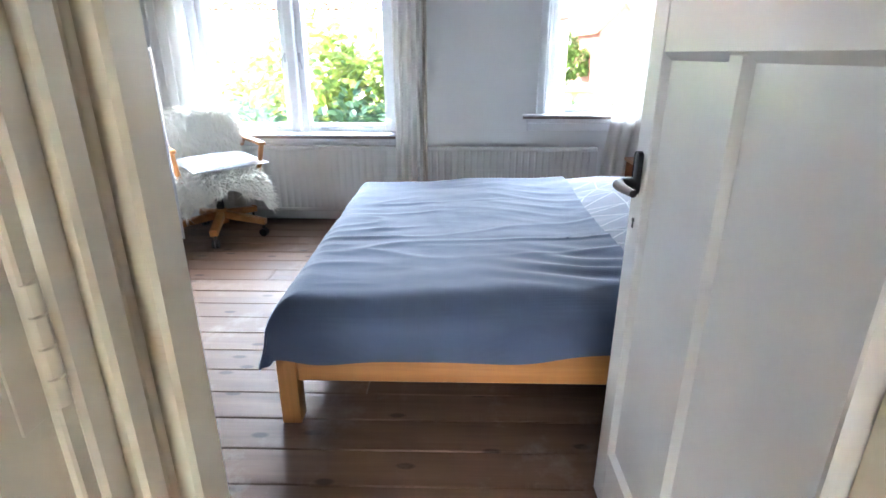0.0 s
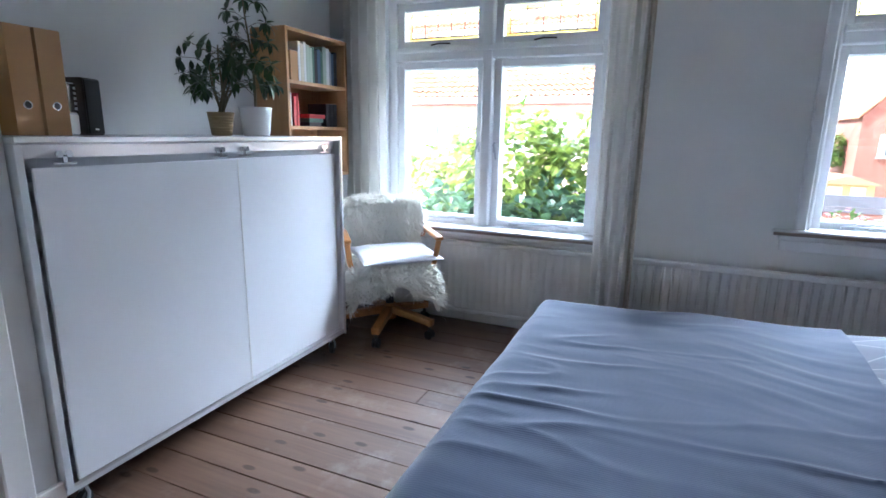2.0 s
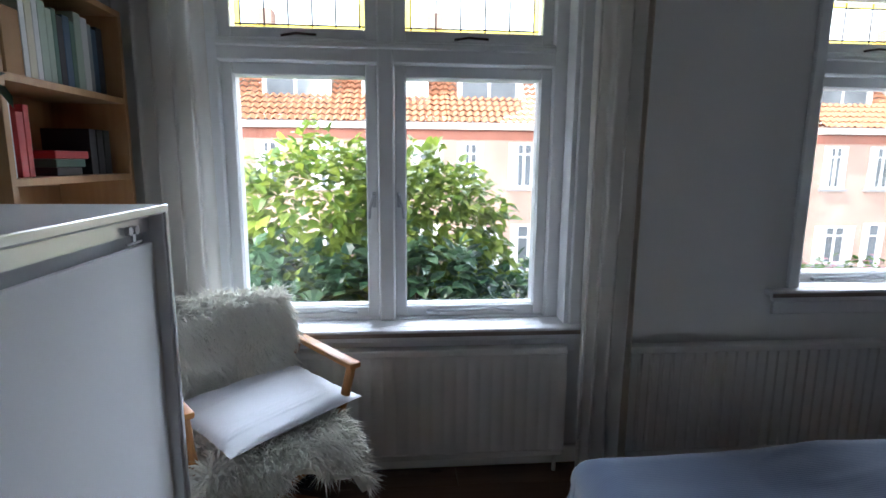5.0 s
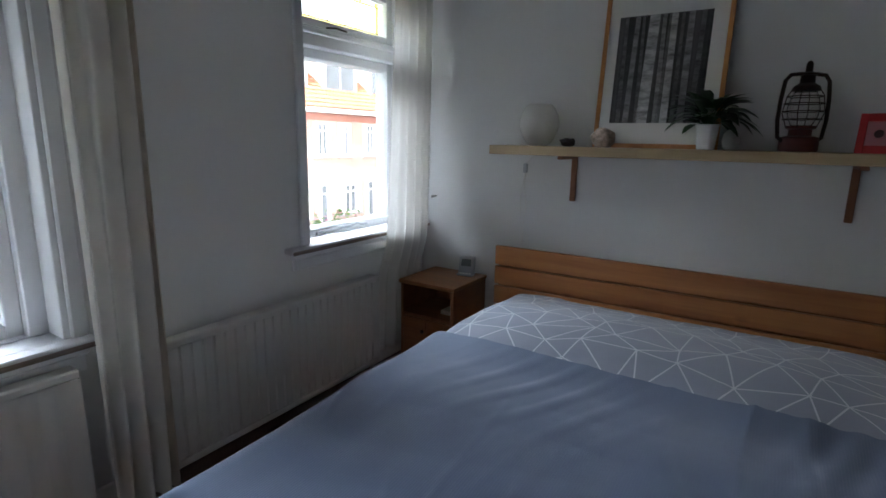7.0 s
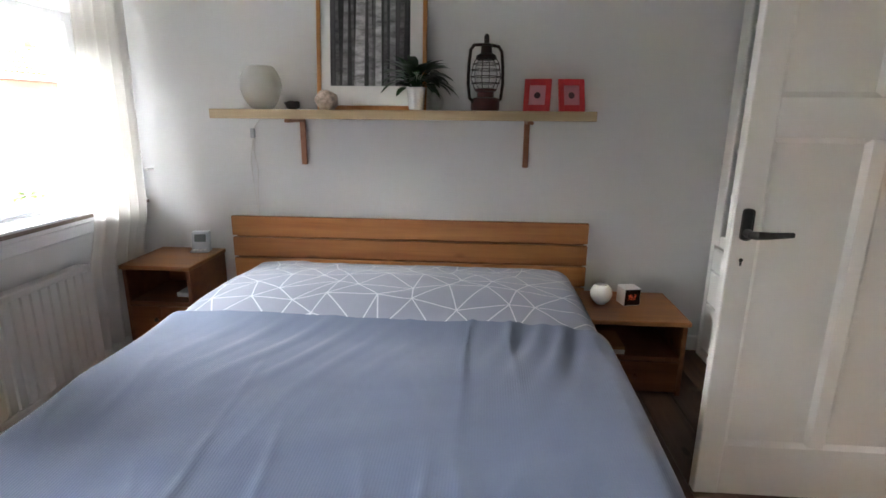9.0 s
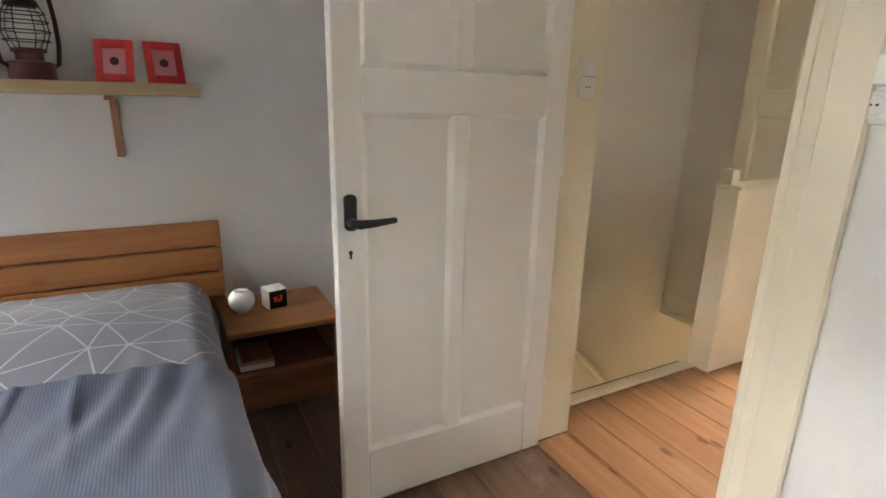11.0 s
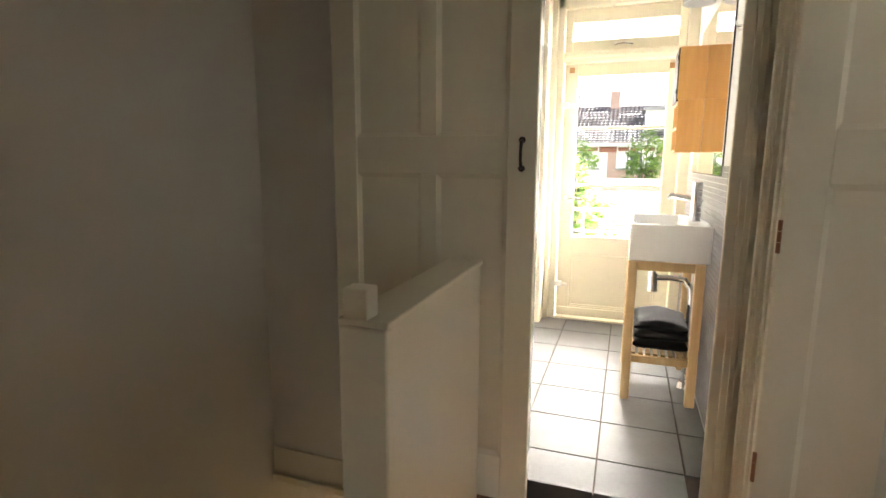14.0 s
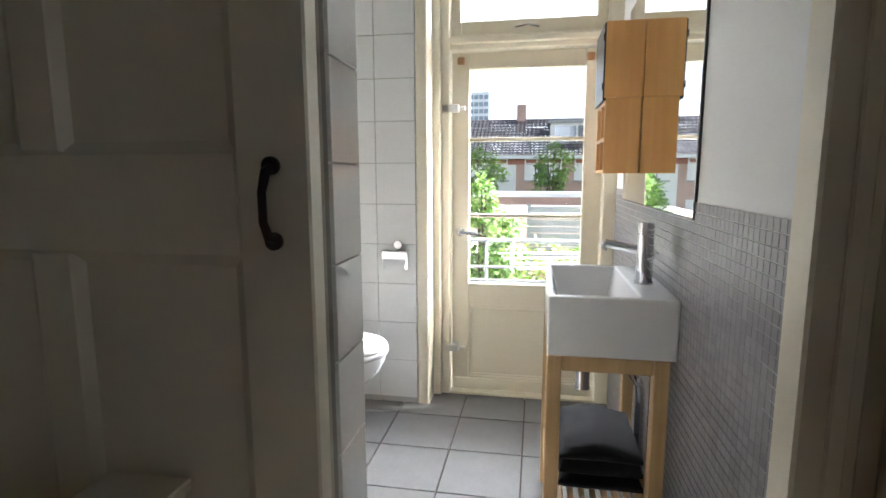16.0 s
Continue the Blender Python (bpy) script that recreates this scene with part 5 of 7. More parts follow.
def pot(parent, r0, r1, h, material, rings=0, label=""):
    bm = bmesh.new()
    prof = [(r0 * 0.9, 0), (r0, 0.004)]
    for k in range(max(1, rings) * 2 + 1):
        u = k / (max(1, rings) * 2)
        prof.append((r0 + (r1 - r0) * u + (0.002 if rings and k % 2 else 0), 0.004 + (h - 0.01) * u))
    prof += [(r1 + 0.003, h - 0.004), (r1 + 0.002, h), (r1 - 0.006, h), (r1 - 0.01, h - 0.02)]
    lathe(bm, prof, (0, 0, 0), 32)
    part("pot", bm, material, parent, label)
    bm = bmesh.new()
    cyl(bm, (0, 0, h - 0.03), (0, 0, h - 0.018), r1 - 0.008, seg=24)
    part("soil", bm, M_SOIL, parent)


def schefflera(name, at, h, spread, stems, potdims, material, label, seed, rings=0):
    """An umbrella plant: stems with whorls of leaflets."""
    plant = thing(name, label, "plant", pose(*at), group="plants on the sliding cabinet")
    pot(plant, *potdims, material, rings)
    rng = random.Random(seed)
    bs, bl = bmesh.new(), bmesh.new()
    top = potdims[2]
    for s in range(stems):
        a = rng.uniform(0, 6.28)
        lean = rng.uniform(0.02, 0.10) if stems > 1 else 0.03
        hh = h * rng.uniform(0.78, 1.0) if s else h
        pts = []
        for k in range(7):
            u = k / 6
            pts.append(Vector((math.cos(a) * lean * u * 1.5 + 0.012 * math.sin(5 * u + s), math.sin(a) * lean * u * 1.5, top - 0.02 + hh * u)))
        tube(bs, pts, [0.007 - 0.004 * k / 6 for k in range(7)], 8)
        n = int(hh / 0.034)
        for k in range(2, n):
            u = k / n
            i = min(5, int(u * 6))
            p = pts[i].lerp(pts[i + 1], u * 6 - i)
            b = k * 2.4 + rng.uniform(-0.3, 0.3)
            reach = spread * (0.45 + 0.55 * math.sin(math.pi * min(1, 0.25 + u * 0.7))) * rng.uniform(0.6, 1.0)
            d = Vector((math.cos(b), math.sin(b), rng.uniform(0.15, 0.6))).normalized()
            tip = p + d * reach
            if tip.x < -0.20:
                tip.x = -0.20 + rng.uniform(0, 0.03)
            tube(bs, [p, p.lerp(tip, 0.5) + Vector((0, 0, 0.012)), tip], 0.0016, 5)
            leaves = rng.randint(6, 8)
            for j in range(leaves):
                c = 2 * math.pi * j / leaves + rng.uniform(-0.2, 0.2)
                e = d.orthogonal().normalized()
                w = (e * math.cos(c) + d.cross(e) * math.sin(c)) * 1.0 + d * 0.25 + Vector((0, 0, -0.35))
                leaf(bl, tip, w, Vector((0, 0, 1)) + d * 0.2, rng.uniform(0.05, 0.08), rng.uniform(0.024, 0.033), 0.3, 3)
    part("stem", bs, M_STEM, plant)
    part("foliage", bl, M_LEAF, plant, "glossy dark green leaflets", 60)
    return plant


schefflera("umbrella_plant", (-1.45, 3.455, 1.226), 0.32, 0.215, 6, (0.044, 0.058, 0.105), M_POTGOLD, "bushy umbrella plant in a ribbed ochre pot", 7, rings=8)
schefflera("umbrella_plant", (-1.40, 3.625, 1.226), 0.56, 0.165, 1, (0.062, 0.076, 0.135), M_POTWHITE, "tall umbrella plant in a white pot", 11)

lily = thing("peace_lily", "dark green peace lily in a white pot on the shelf", "plant", pose(1.945, 3.215, SZ + 0.001))
pot(lily, 0.036, 0.045, 0.105, M_POTWHITE)
rng = random.Random(6)
bs, bl = bmesh.new(), bmesh.new()
for k in range(64):
    a, e = rng.uniform(0, 6.28), rng.uniform(0.25, 1.25)
    d = Vector((math.cos(a) * math.cos(e) * 0.8, math.sin(a) * math.cos(e), math.sin(e)))
    b = Vector((0, 0, 0.09))
    tip = b + d * rng.uniform(0.06, 0.12)
    tube(bs, [b, b.lerp(tip, 0.5) + Vector((0, 0, 0.01)), tip], 0.0018, 5)
    leaf(bl, tip, d + Vector((0, 0, -0.45)), (0, 0, 1), rng.uniform(0.085, 0.125), rng.uniform(0.042, 0.058), 0.45, 5)
part("stem", bs, M_LILY, lily)
part("foliage", bl, M_LILY, lily, "drooping pointed leaves", 60)
bm = bmesh.new()
lathe(bm, [(0.012, 0), (0.03, 0.012), (0.037, 0.04), (0.031, 0.066), (0.016, 0.084), (0.001, 0.088)], (2.0, 3.125, SZ + 0.001), 24)
one("glass_egg", bm, M_MILK, "pale glass egg ornament behind the plant", "ornament", smooth=60)

lan = thing("storm_lantern", "dark rusty storm lantern with wire guard on the shelf", "lantern", pose(1.96, 2.885, SZ + 0.001, 0, 0, -60))
bm = bmesh.new()
lathe(bm, [(0.066, 0), (0.068, 0.004), (0.068, 0.05), (0.064, 0.056), (0.04, 0.062), (0.04, 0.085), (0.052, 0.09), (0.05, 0.10)], (0, 0, 0), 28)
part("tank", bm, M_REDWOOD, lan, "dark red fuel tank")
bm = bmesh.new()
lathe(bm, [(0.036, 0.10), (0.052, 0.135), (0.056, 0.165), (0.048, 0.205), (0.036, 0.232), (0.034, 0.23), (0.046, 0.204), (0.053, 0.165), (0.049, 0.135), (0.034, 0.102)], (0, 0, 0), 28)
part("chimney", bm, M_CLEAR, lan, "clear glass chimney", 60)
bm = bmesh.new()
lathe(bm, [(0.046, 0.232), (0.05, 0.237), (0.044, 0.25), (0.026, 0.262), (0.024, 0.29), (0.03, 0.292), (0.03, 0.297), (0.012, 0.305), (0.012, 0.33), (0.008, 0.342), (0.001, 0.346)], (0, 0, 0), 24)
part("hood", bm, M_RUST, lan)
for s in (-1, 1):
    bm = bmesh.new()
    tube(bm, [(s * 0.05, 0, 0.03), (s * 0.085, 0, 0.055), (s * 0.094, 0, 0.12), (s * 0.092, 0, 0.2), (s * 0.084, 0, 0.27), (s * 0.066, 0, 0.292), (s * 0.03, 0, 0.296), (0, 0, 0.296)], 0.0075, 10)
    part("side_tube", bm, M_RUST, lan)
for z, r in ((0.125, 0.066), (0.155, 0.070), (0.185, 0.068), (0.212, 0.06)):
    bm = bmesh.new()
    tube(bm, [(r * math.cos(a * math.pi / 12), r * math.sin(a * math.pi / 12), z) for a in range(24)], 0.0022, 6, closed=True)
    part("guard_ring", bm, M_RUST, lan)
for k in range(4):
    a = math.pi / 4 + k * math.pi / 2
    bm = bmesh.new()
    tube(bm, [(0.05 * math.cos(a), 0.05 * math.sin(a), 0.09), (0.072 * math.cos(a), 0.072 * math.sin(a), 0.15), (0.062 * math.cos(a), 0.062 * math.sin(a), 0.215), (0.045 * math.cos(a), 0.045 * math.sin(a), 0.24)], 0.002, 6)
    part("guard_wire", bm, M_RUST, lan)

for y, turn in ((2.645, 78), (2.475, 102)):
    fr = thing("photo_frame", "small red lacquered frame with a dark dot print", "picture frame", pose(1.93, y, SZ + 0.001, 0, 0, turn - 90) @ pose(0, 0, 0, 0, 14, 0), group="red frames on the shelf")
    bm = bmesh.new()
    for a in ((-0.063, -0.038, 0, 0.152), (0.038, 0.063, 0, 0.152), (-0.038, 0.038, 0, 0.03), (-0.038, 0.038, 0.122, 0.152)):
        box(bm, 0, 0.016, a[0], a[1], a[2], a[3], bevel=0.002)
    part("frame", bm, M_RED, fr)
    bx("picture", (0.008, 0.013, -0.039, 0.039, 0.029, 0.123), M_PINK, fr, "pink paper with a dark dot")
    bm = bmesh.new()
    cyl(bm, (0.0065, 0, 0.076), (0.008, 0, 0.076), 0.015, seg=20)
    part("dot", bm, M_DARKDOT, fr)

# ---- bedroom: tall glazed cabinet behind the door ----
gc = thing("display_cabinet", "white painted tall cabinet with glazed door and drawers", "cabinet")
G0, G1, GF = 1.60, 2.075, 1.70
bx("side", (G0, G0 + 0.02, Y0 + 0.02, GF - 0.02, 0, 1.97), M_GLOSS, gc)
bx("side", (G1 - 0.02, G1, Y0 + 0.02, GF - 0.02, 0, 1.97), M_GLOSS, gc)
bx("top", (G0 - 0.01, G1 + 0.01, Y0 + 0.02, GF + 0.01, 1.97, 2.0), M_GLOSS, gc, bevel=0.005)
bx("back", (G0 + 0.02, G1 - 0.02, Y0 + 0.02, Y0 + 0.03, 0.05, 1.97), M_GLOSS, gc)
for z in (0.05, 0.64, 0.86, 1.08, 1.36, 1.64):
    bx("shelf", (G0 + 0.021, G1 - 0.021, Y0 + 0.03, GF - 0.025, z, z + 0.018), M_GLOSS, gc)
for lo, hi in ((0.06, 0.30), (0.31, 0.48), (0.49, 0.60)):
    d = bx("drawer", (G0 + 0.045, G1 - 0.045, GF - 0.018, GF + 0.004, lo, hi), M_GLOSS, gc, bevel=0.004)
    bm = bmesh.new()
    lathe(bm, [(0.004, 0), (0.005, 0.012), (0.012, 0.016), (0.013, 0.022), (0.008, 0.027), (0.001, 0.028)], (0, 0, 0), 16)
    for v in bm.verts:
        v.co = Vector(((G0 + G1) / 2 + v.co.x, GF + 0.004 + v.co.z, (lo + hi) / 2 + v.co.y))
    part("knob", bm, M_BLACK, d)
bm = bmesh.new()
frame_ring(bm, G0, G1, 0.0, 1.97, GF - 0.02, GF + 0.002, 0.043, 0.003)
part("face_frame", bm, M_GLOSS, gc)
bm = bmesh.new()
frame_ring(bm, G0 + 0.045, G1 - 0.045, 0.62, 1.925, GF - 0.016, GF + 0.006, 0.055, 0.004)
gd = part("door", bm, M_GLOSS, gc)
bx("pane", (G0 + 0.095, G1 - 0.095, GF - 0.006, GF - 0.002, 0.67, 1.875), M_CLEAR, gd, "clear glass pane")
for z, h, mat, lab in ((0.659, 0.12, M_CARD, "brown storage box behind the cabinet glass"), (0.879, 0.15, M_BASKET, "woven basket behind the cabinet glass"), (1.099, 0.16, M_CARD, "brown storage box behind the cabinet glass")):
    bm = bmesh.new()
    box(bm, G0 + 0.05, G1 - 0.05, Y0 + 0.06, GF - 0.05, z, z + h, bevel=0.01, seg=2)
    one("storage_box", bm, mat, lab, "box", group="boxes in the display cabinet")

# ---- bedroom: sliding-door cabinet ----
cab = thing("sliding_cabinet", "low white cabinet on castors with two sliding doors", "cabinet")
C = (-1.62, -1.17, 2.448, 4.006, 0.105, 1.225)
bx("top", (C[0], C[1] - 0.002, C[2], C[3], C[5] - 0.022, C[5]), M_PANEL, cab, bevel=0.003)
bx("bottom", (C[0], C[1] - 0.01, C[2], C[3], C[4], C[4] + 0.022), M_PANEL, cab, bevel=0.002)
bx("side", (C[0], C[1] - 0.002, C[2], C[2] + 0.022, C[4] + 0.022, C[5] - 0.022), M_PANEL, cab, bevel=0.002)
bx("side", (C[0], C[1] - 0.002, C[3] - 0.022, C[3], C[4] + 0.022, C[5] - 0.022), M_PANEL, cab, bevel=0.002)
bx("back", (C[0], C[0] + 0.01, C[2] + 0.022, C[3] - 0.022, C[4] + 0.022, C[5] - 0.022), M_PANEL, cab)
bx("edge_strip", (C[1] - 0.004, C[1] + 0.004, C[2], C[3], C[5] - 0.018, C[5] + 0.001), M_ALU, cab, "aluminium edge strip", bevel=0.002)
bx("edge_strip", (C[1] - 0.004, C[1] + 0.003, C[3] - 0.016, C[3] + 0.001, C[4], C[5] - 0.018), M_ALU, cab, "aluminium edge strip", bevel=0.002)
bx("track", (C[1] - 0.05, C[1] - 0.035, C[2] + 0.022, C[3] - 0.022, C[5] - 0.062, C[5] - 0.022), M_ALU, cab, "aluminium sliding track")
bx("fascia", (C[1] - 0.06, C[1] - 0.0505, C[2] + 0.022, C[3] - 0.022, C[5] - 0.13, C[5] - 0.022), M_GREYPLASTIC, cab, "grey inner fascia")
bx("track", (C[1] - 0.045, C[1] - 0.006, C[2] + 0.022, C[3] - 0.022, C[4] + 0.022, C[4] + 0.032), M_ALU, cab, "aluminium lower track")
for y0, y1, x in ((C[2] + 0.042, 3.262, C[1] - 0.006), (3.235, C[3] - 0.03, C[1] - 0.026)):
    d = bx("sliding_door", (x - 0.012, x, y0, y1, C[4] + 0.034, C[5] - 0.088), M_PANEL, cab, bevel=0.002)
    bx("edge_lip", (x - 0.0125, x + 0.0012, y1 - 0.004, y1 + 0.0006, C[4] + 0.036, C[5] - 0.09), M_WHITEPLASTIC, d, "thin white edging")
    for y in (y0 + 0.09, y1 - 0.09):
        bm = bmesh.new()
        for dy in (-0.014, 0.014):
            cyl(bm, (x - 0.006, y + dy, C[5] - 0.05), (x + 0.004, y + dy, C[5] - 0.05), 0.010, seg=14)
        box(bm, x - 0.002, x + 0.003, y - 0.024, y + 0.024, C[5] - 0.058, C[5] - 0.052, bevel=0.001)
        box(bm, x - 0.002, x + 0.003, y - 0.006, y + 0.006, C[5] - 0.076, C[5] - 0.05)
        box(bm, x - 0.001, x + 0.003, y - 0.034, y + 0.034, C[5] - 0.080, C[5] - 0.074, bevel=0.001)
        part("roller", bm, M_CHROME, d, "chrome hanging roller")


def castor(parent, x, y, r=0.032, top=0.105, turn=0.4):
    bm = bmesh.new()
    ax = Vector((math.cos(turn), math.sin(turn), 0))
    c = Vector((x, y, r))
    cyl(bm, c - ax * 0.011, c + ax * 0.011, r, seg=18)
    w = part("castor", bm, M_BLACK, parent, "black castor wheel")
    bm = bmesh.new()
    side = Vector((-ax.y, ax.x, 0))
    tube(bm, [c + ax * 0.015, c + ax * 0.015 + Vector((0, 0, r * 0.7)) + side * 0.008, Vector((x, y, top - 0.008)) + side * 0.012], 0.006, 8)
    tube(bm, [c - ax * 0.015, c - ax * 0.015 + Vector((0, 0, r * 0.7)) + side * 0.008, Vector((x, y, top - 0.008)) + side * 0.012], 0.006, 8)
    cyl(bm, Vector((x, y, top - 0.012)) + side * 0.012, Vector((x, y, top)) + side * 0.012, 0.022, seg=14)
    part("fork", bm, M_GREYPLASTIC, w)


for x in (C[0] + 0.06, C[1] - 0.05):
    for y in (C[2] + 0.07, C[3] - 0.07):
        castor(cab, x, y)

# things on the cabinet
for y0 in (2.535, 2.617):
    bd = thing("ring_binder", "brown card ring binder with a finger hole", "binder", pose(-1.30, y0, C[5] + 0.001, 0, 0, 3), group="binders on the cabinet")
    bm = bmesh.new()
    box(bm, -0.27, -0.002, 0.0, 0.003, 0, 0.315, bevel=0.001)
    box(bm, -0.27, -0.002, 0.072, 0.075, 0, 0.315, bevel=0.001)
    box(bm, -0.004, 0.0, 0.0, 0.075, 0, 0.315, bevel=0.001)
    part("cover", bm, M_CARD, bd)
    bm = bmesh.new()
    bmesh.ops.create_circle(bm, cap_ends=False, segments=20, radius=0.012)
    tube(bm, [(0.001, 0.0375 + 0.0115 * math.cos(a * math.pi / 10), 0.09 + 0.0115 * math.sin(a * math.pi / 10)) for a in range(20)], 0.002, 6, closed=True)
    bmesh.ops.delete(bm, geom=[v for v in bm.verts if not v.link_faces], context="VERTS")
    part("finger_ring", bm, M_CHROME, bd)
    bm = bmesh.new()
    cyl(bm, (0.0, 0.0375, 0.09), (0.0008, 0.0375, 0.09), 0.0105, seg=18)
    part("finger_hole", bm, M_BLACK, bd)
    bx("paper", (-0.25, -0.02, 0.012, 0.06, 0.01, 0.30), M_MAT, bd, "stack of white paper")
st = thing("mini_stereo", "small silver stereo unit beside a speaker", "stereo", pose(-1.45, 2.705, C[5] + 0.001, 0, 0, 22))
bx("body", (-0.12, 0.05, 0, 0.085, 0, 0.175), M_GREYPLASTIC, st, bevel=0.004)
bx("front", (0.05, 0.054, 0.004, 0.081, 0.075, 0.171), M_BLACKGLOSS, st, "black display front", bevel=0.002)
bx("lower_front", (0.05, 0.054, 0.004, 0.081, 0.004, 0.07), M_WHITEPLASTIC, st, bevel=0.002)
bm = bmesh.new()
for k in range(5):
    box(bm, 0.054, 0.056, 0.066, 0.076, 0.085 + k * 0.017, 0.094 + k * 0.017)
part("buttons", bm, M_GREYPLASTIC, st)
sp = thing("speaker", "small black loudspeaker with a cloth grille", "speaker", pose(-1.44, 2.795, C[5] + 0.001, 0, 0, 22) @ Matrix.Diagonal((0.9, 0.76, 1, 1)))
bx("box", (-0.13, 0.04, 0, 0.115, 0, 0.195), M_BLACK, sp, bevel=0.003)
bx("grille", (0.04, 0.046, 0.004, 0.111, 0.004, 0.191), fabric_mat("speaker_cloth", (0.012, 0.012, 0.013)), sp, bevel=0.003)
bx("badge", (0.046, 0.047, 0.045, 0.07, 0.018, 0.024), M_WHITEPLASTIC, sp)

# ---- bedroom: bookcase and books ----
bk = thing("bookcase", "beech veneer wall bookcase with half-full shelves", "bookcase")
K = (-1.775, -1.53, 4.025, 4.62, 0.97, 1.815)
for y in (K[2], K[3] - 0.02):
    bx("side", (K[0], K[1], y, y + 0.02, K[4], K[5]), M_BOOKCASE, bk, bevel=0.001)
bx("top", (K[0], K[1], K[2] + 0.02, K[3] - 0.02, K[5] - 0.02, K[5]), M_BOOKCASE, bk, bevel=0.001)
for z in (0.97, 1.262, 1.515):
    bx("shelf", (K[0], K[1] - 0.004, K[2] + 0.02, K[3] - 0.02, z, z + 0.02), M_BOOKCASE, bk, bevel=0.001)
bx("back", (K[0], K[0] + 0.006, K[2] + 0.02, K[3] - 0.02, K[4] + 0.02, K[5] - 0.02), M_BOOKCASE, bk)
rng = random.Random(21)
cols = {"cream": (0.6, 0.55, 0.42), "white": (0.66, 0.66, 0.64), "green": (0.08, 0.16, 0.12), "blue": (0.06, 0.11, 0.18), "dark": (0.025, 0.025, 0.03), "pale_green": (0.38, 0.45, 0.36), "grey": (0.3, 0.32, 0.33), "red": (0.5, 0.03, 0.03)}
bmats = {k: node_mat("book_cover_" + k, v, 0.5, vary=0.05, bump=0.03) for k, v in cols.items()}


def book(y, z, t, h, d, col, lean=0.0):
    bm = bmesh.new()
    box(bm, 0, 0.003, 0, d, 0, h)
    box(bm, t - 0.003, t, 0, d, 0, h)
    box(bm, 0, t, -0.002, 0.002, 0, h, bevel=0.001)
    b = part("book", bm, bmats[col])
    b.matrix_basis = pose(K[1] - 0.03, y, z, 0, 0, 90) @ pose(0, 0, 0, 0, lean, 0)
    tagged(b, col.replace("_", " ") + " book standing on the beech shelf", "book", "books in the bookcase")
    bx("pages", (0.003, t - 0.003, 0.002, d - 0.004, 0.003, h - 0.004), M_MAT, b)


y = 4.165
for col in ("white", "cream", "white", "pale_green", "pale_green", "green", "dark", "blue", "green", "pale_green", "white", "grey", "blue", "dark"):
    t = rng.uniform(0.018, 0.034)
    if y + t > K[3] - 0.025:
        break
    book(y, 1.536, t, rng.uniform(0.19, 0.235), 0.15, col)
    y += t + 0.001
bm = bmesh.new()
box(bm, K[1] - 0.19, K[1] - 0.025, 4.09, 4.16, 1.536, 1.70, bevel=0.003)
one("storage_box", bm, M_CARD, "brown card magazine box on the beech shelf", "box")
bm = bmesh.new()
box(bm, K[1] - 0.09, K[1] - 0.03, 4.062, 4.085, 1.536, 1.556, bevel=0.003)
one("small_box", bm, M_MAT, "small white box on the beech shelf", "box")
for k, (col, t) in enumerate((("cream", 0.012), ("white", 0.012), ("red", 0.026), ("red", 0.02))):
    book(4.05 + k * 0.029, 1.283, t, 0.165 + 0.02 * (k % 2), 0.14, col)
for k in range(3):
    bm = bmesh.new()
    box(bm, K[1] - 0.18, K[1] - 0.03, 4.25, 4.25 + 0.12 + 0.02 * k, 1.283 + 0.024 * k, 1.3065 + 0.024 * k, bevel=0.002)
    one("book", bm, bmats[("dark", "green", "red")[k]], "dark book lying flat on the beech shelf", "book", "books in the bookcase")
for k in range(3):
    book(4.42 + k * 0.04, 1.283, 0.036, 0.14, 0.14, "dark")

# ---- bedroom: swivel chair with sheepskin ----
CH = pose(-1.095, 4.395, 0, 0, 0, -52)   # x of its own space is the way it faces
chair = thing("desk_chair", "pine swivel chair draped in a cream sheepskin", "chair", CH)
for k in range(5):
    a = radians(-25 + 72 * k)
    d = Vector((math.cos(a), math.sin(a), 0))
    bm = bmesh.new()
    vs = box(bm, 0.03, 0.315, -0.026, 0.026, 0.0, 0.05, bevel=0.006, seg=2)
    for v in vs:
        u = (v.co.x - 0.03) / 0.285
        v.co.z += 0.075 + 0.05 * (1 - u)
        v.co.z += (0.012 * u if v.co.z < 0.12 else 0)
        v.co = Matrix.Rotation(a, 3, "Z") @ v.co
    ft = part("foot", bm, M_PINE_X, chair, "pine star foot")
    bm = bmesh.new()
    for s in (-1, 1):
        c = d * 0.295 + Vector((-d.y, d.x, 0)) * s * 0.012 + Vector((0, 0, 0.03))
        cyl(bm, c - Vector((-d.y, d.x, 0)) * 0.009, c + Vector((-d.y, d.x, 0)) * 0.009, 0.028, seg=16)
    cyl(bm, d * 0.295 + Vector((0, 0, 0.045)), d * 0.295 + Vector((0, 0, 0.085)), 0.011, seg=10)
    part("castor", bm, M_BLACK, ft, "black twin-wheel castor")
bm = bmesh.new()
cyl(bm, (0, 0, 0.09), (0, 0, 0.19), 0.042, 0.036, seg=20)
part("hub", bm, M_PINE_Z, chair)
bm = bmesh.new()
cyl(bm, (0, 0, 0.19), (0, 0, 0.30), 0.026, seg=16)
cyl(bm, (0, 0, 0.30), (0, 0, 0.37), 0.018, seg=16)
box(bm, -0.09, 0.09, -0.07, 0.07, 0.365, 0.39, bevel=0.004)
tube(bm, [(0.02, -0.06, 0.36), (0.05, -0.16, 0.345), (0.06, -0.2, 0.35)], 0.007, 8)
part("gas_lift", bm, M_BLACK, chair, "black gas lift")
bx("seat", (-0.20, 0.17, -0.20, 0.20, 0.39, 0.43), M_PINE_X, chair, bevel=0.01, seg=2)
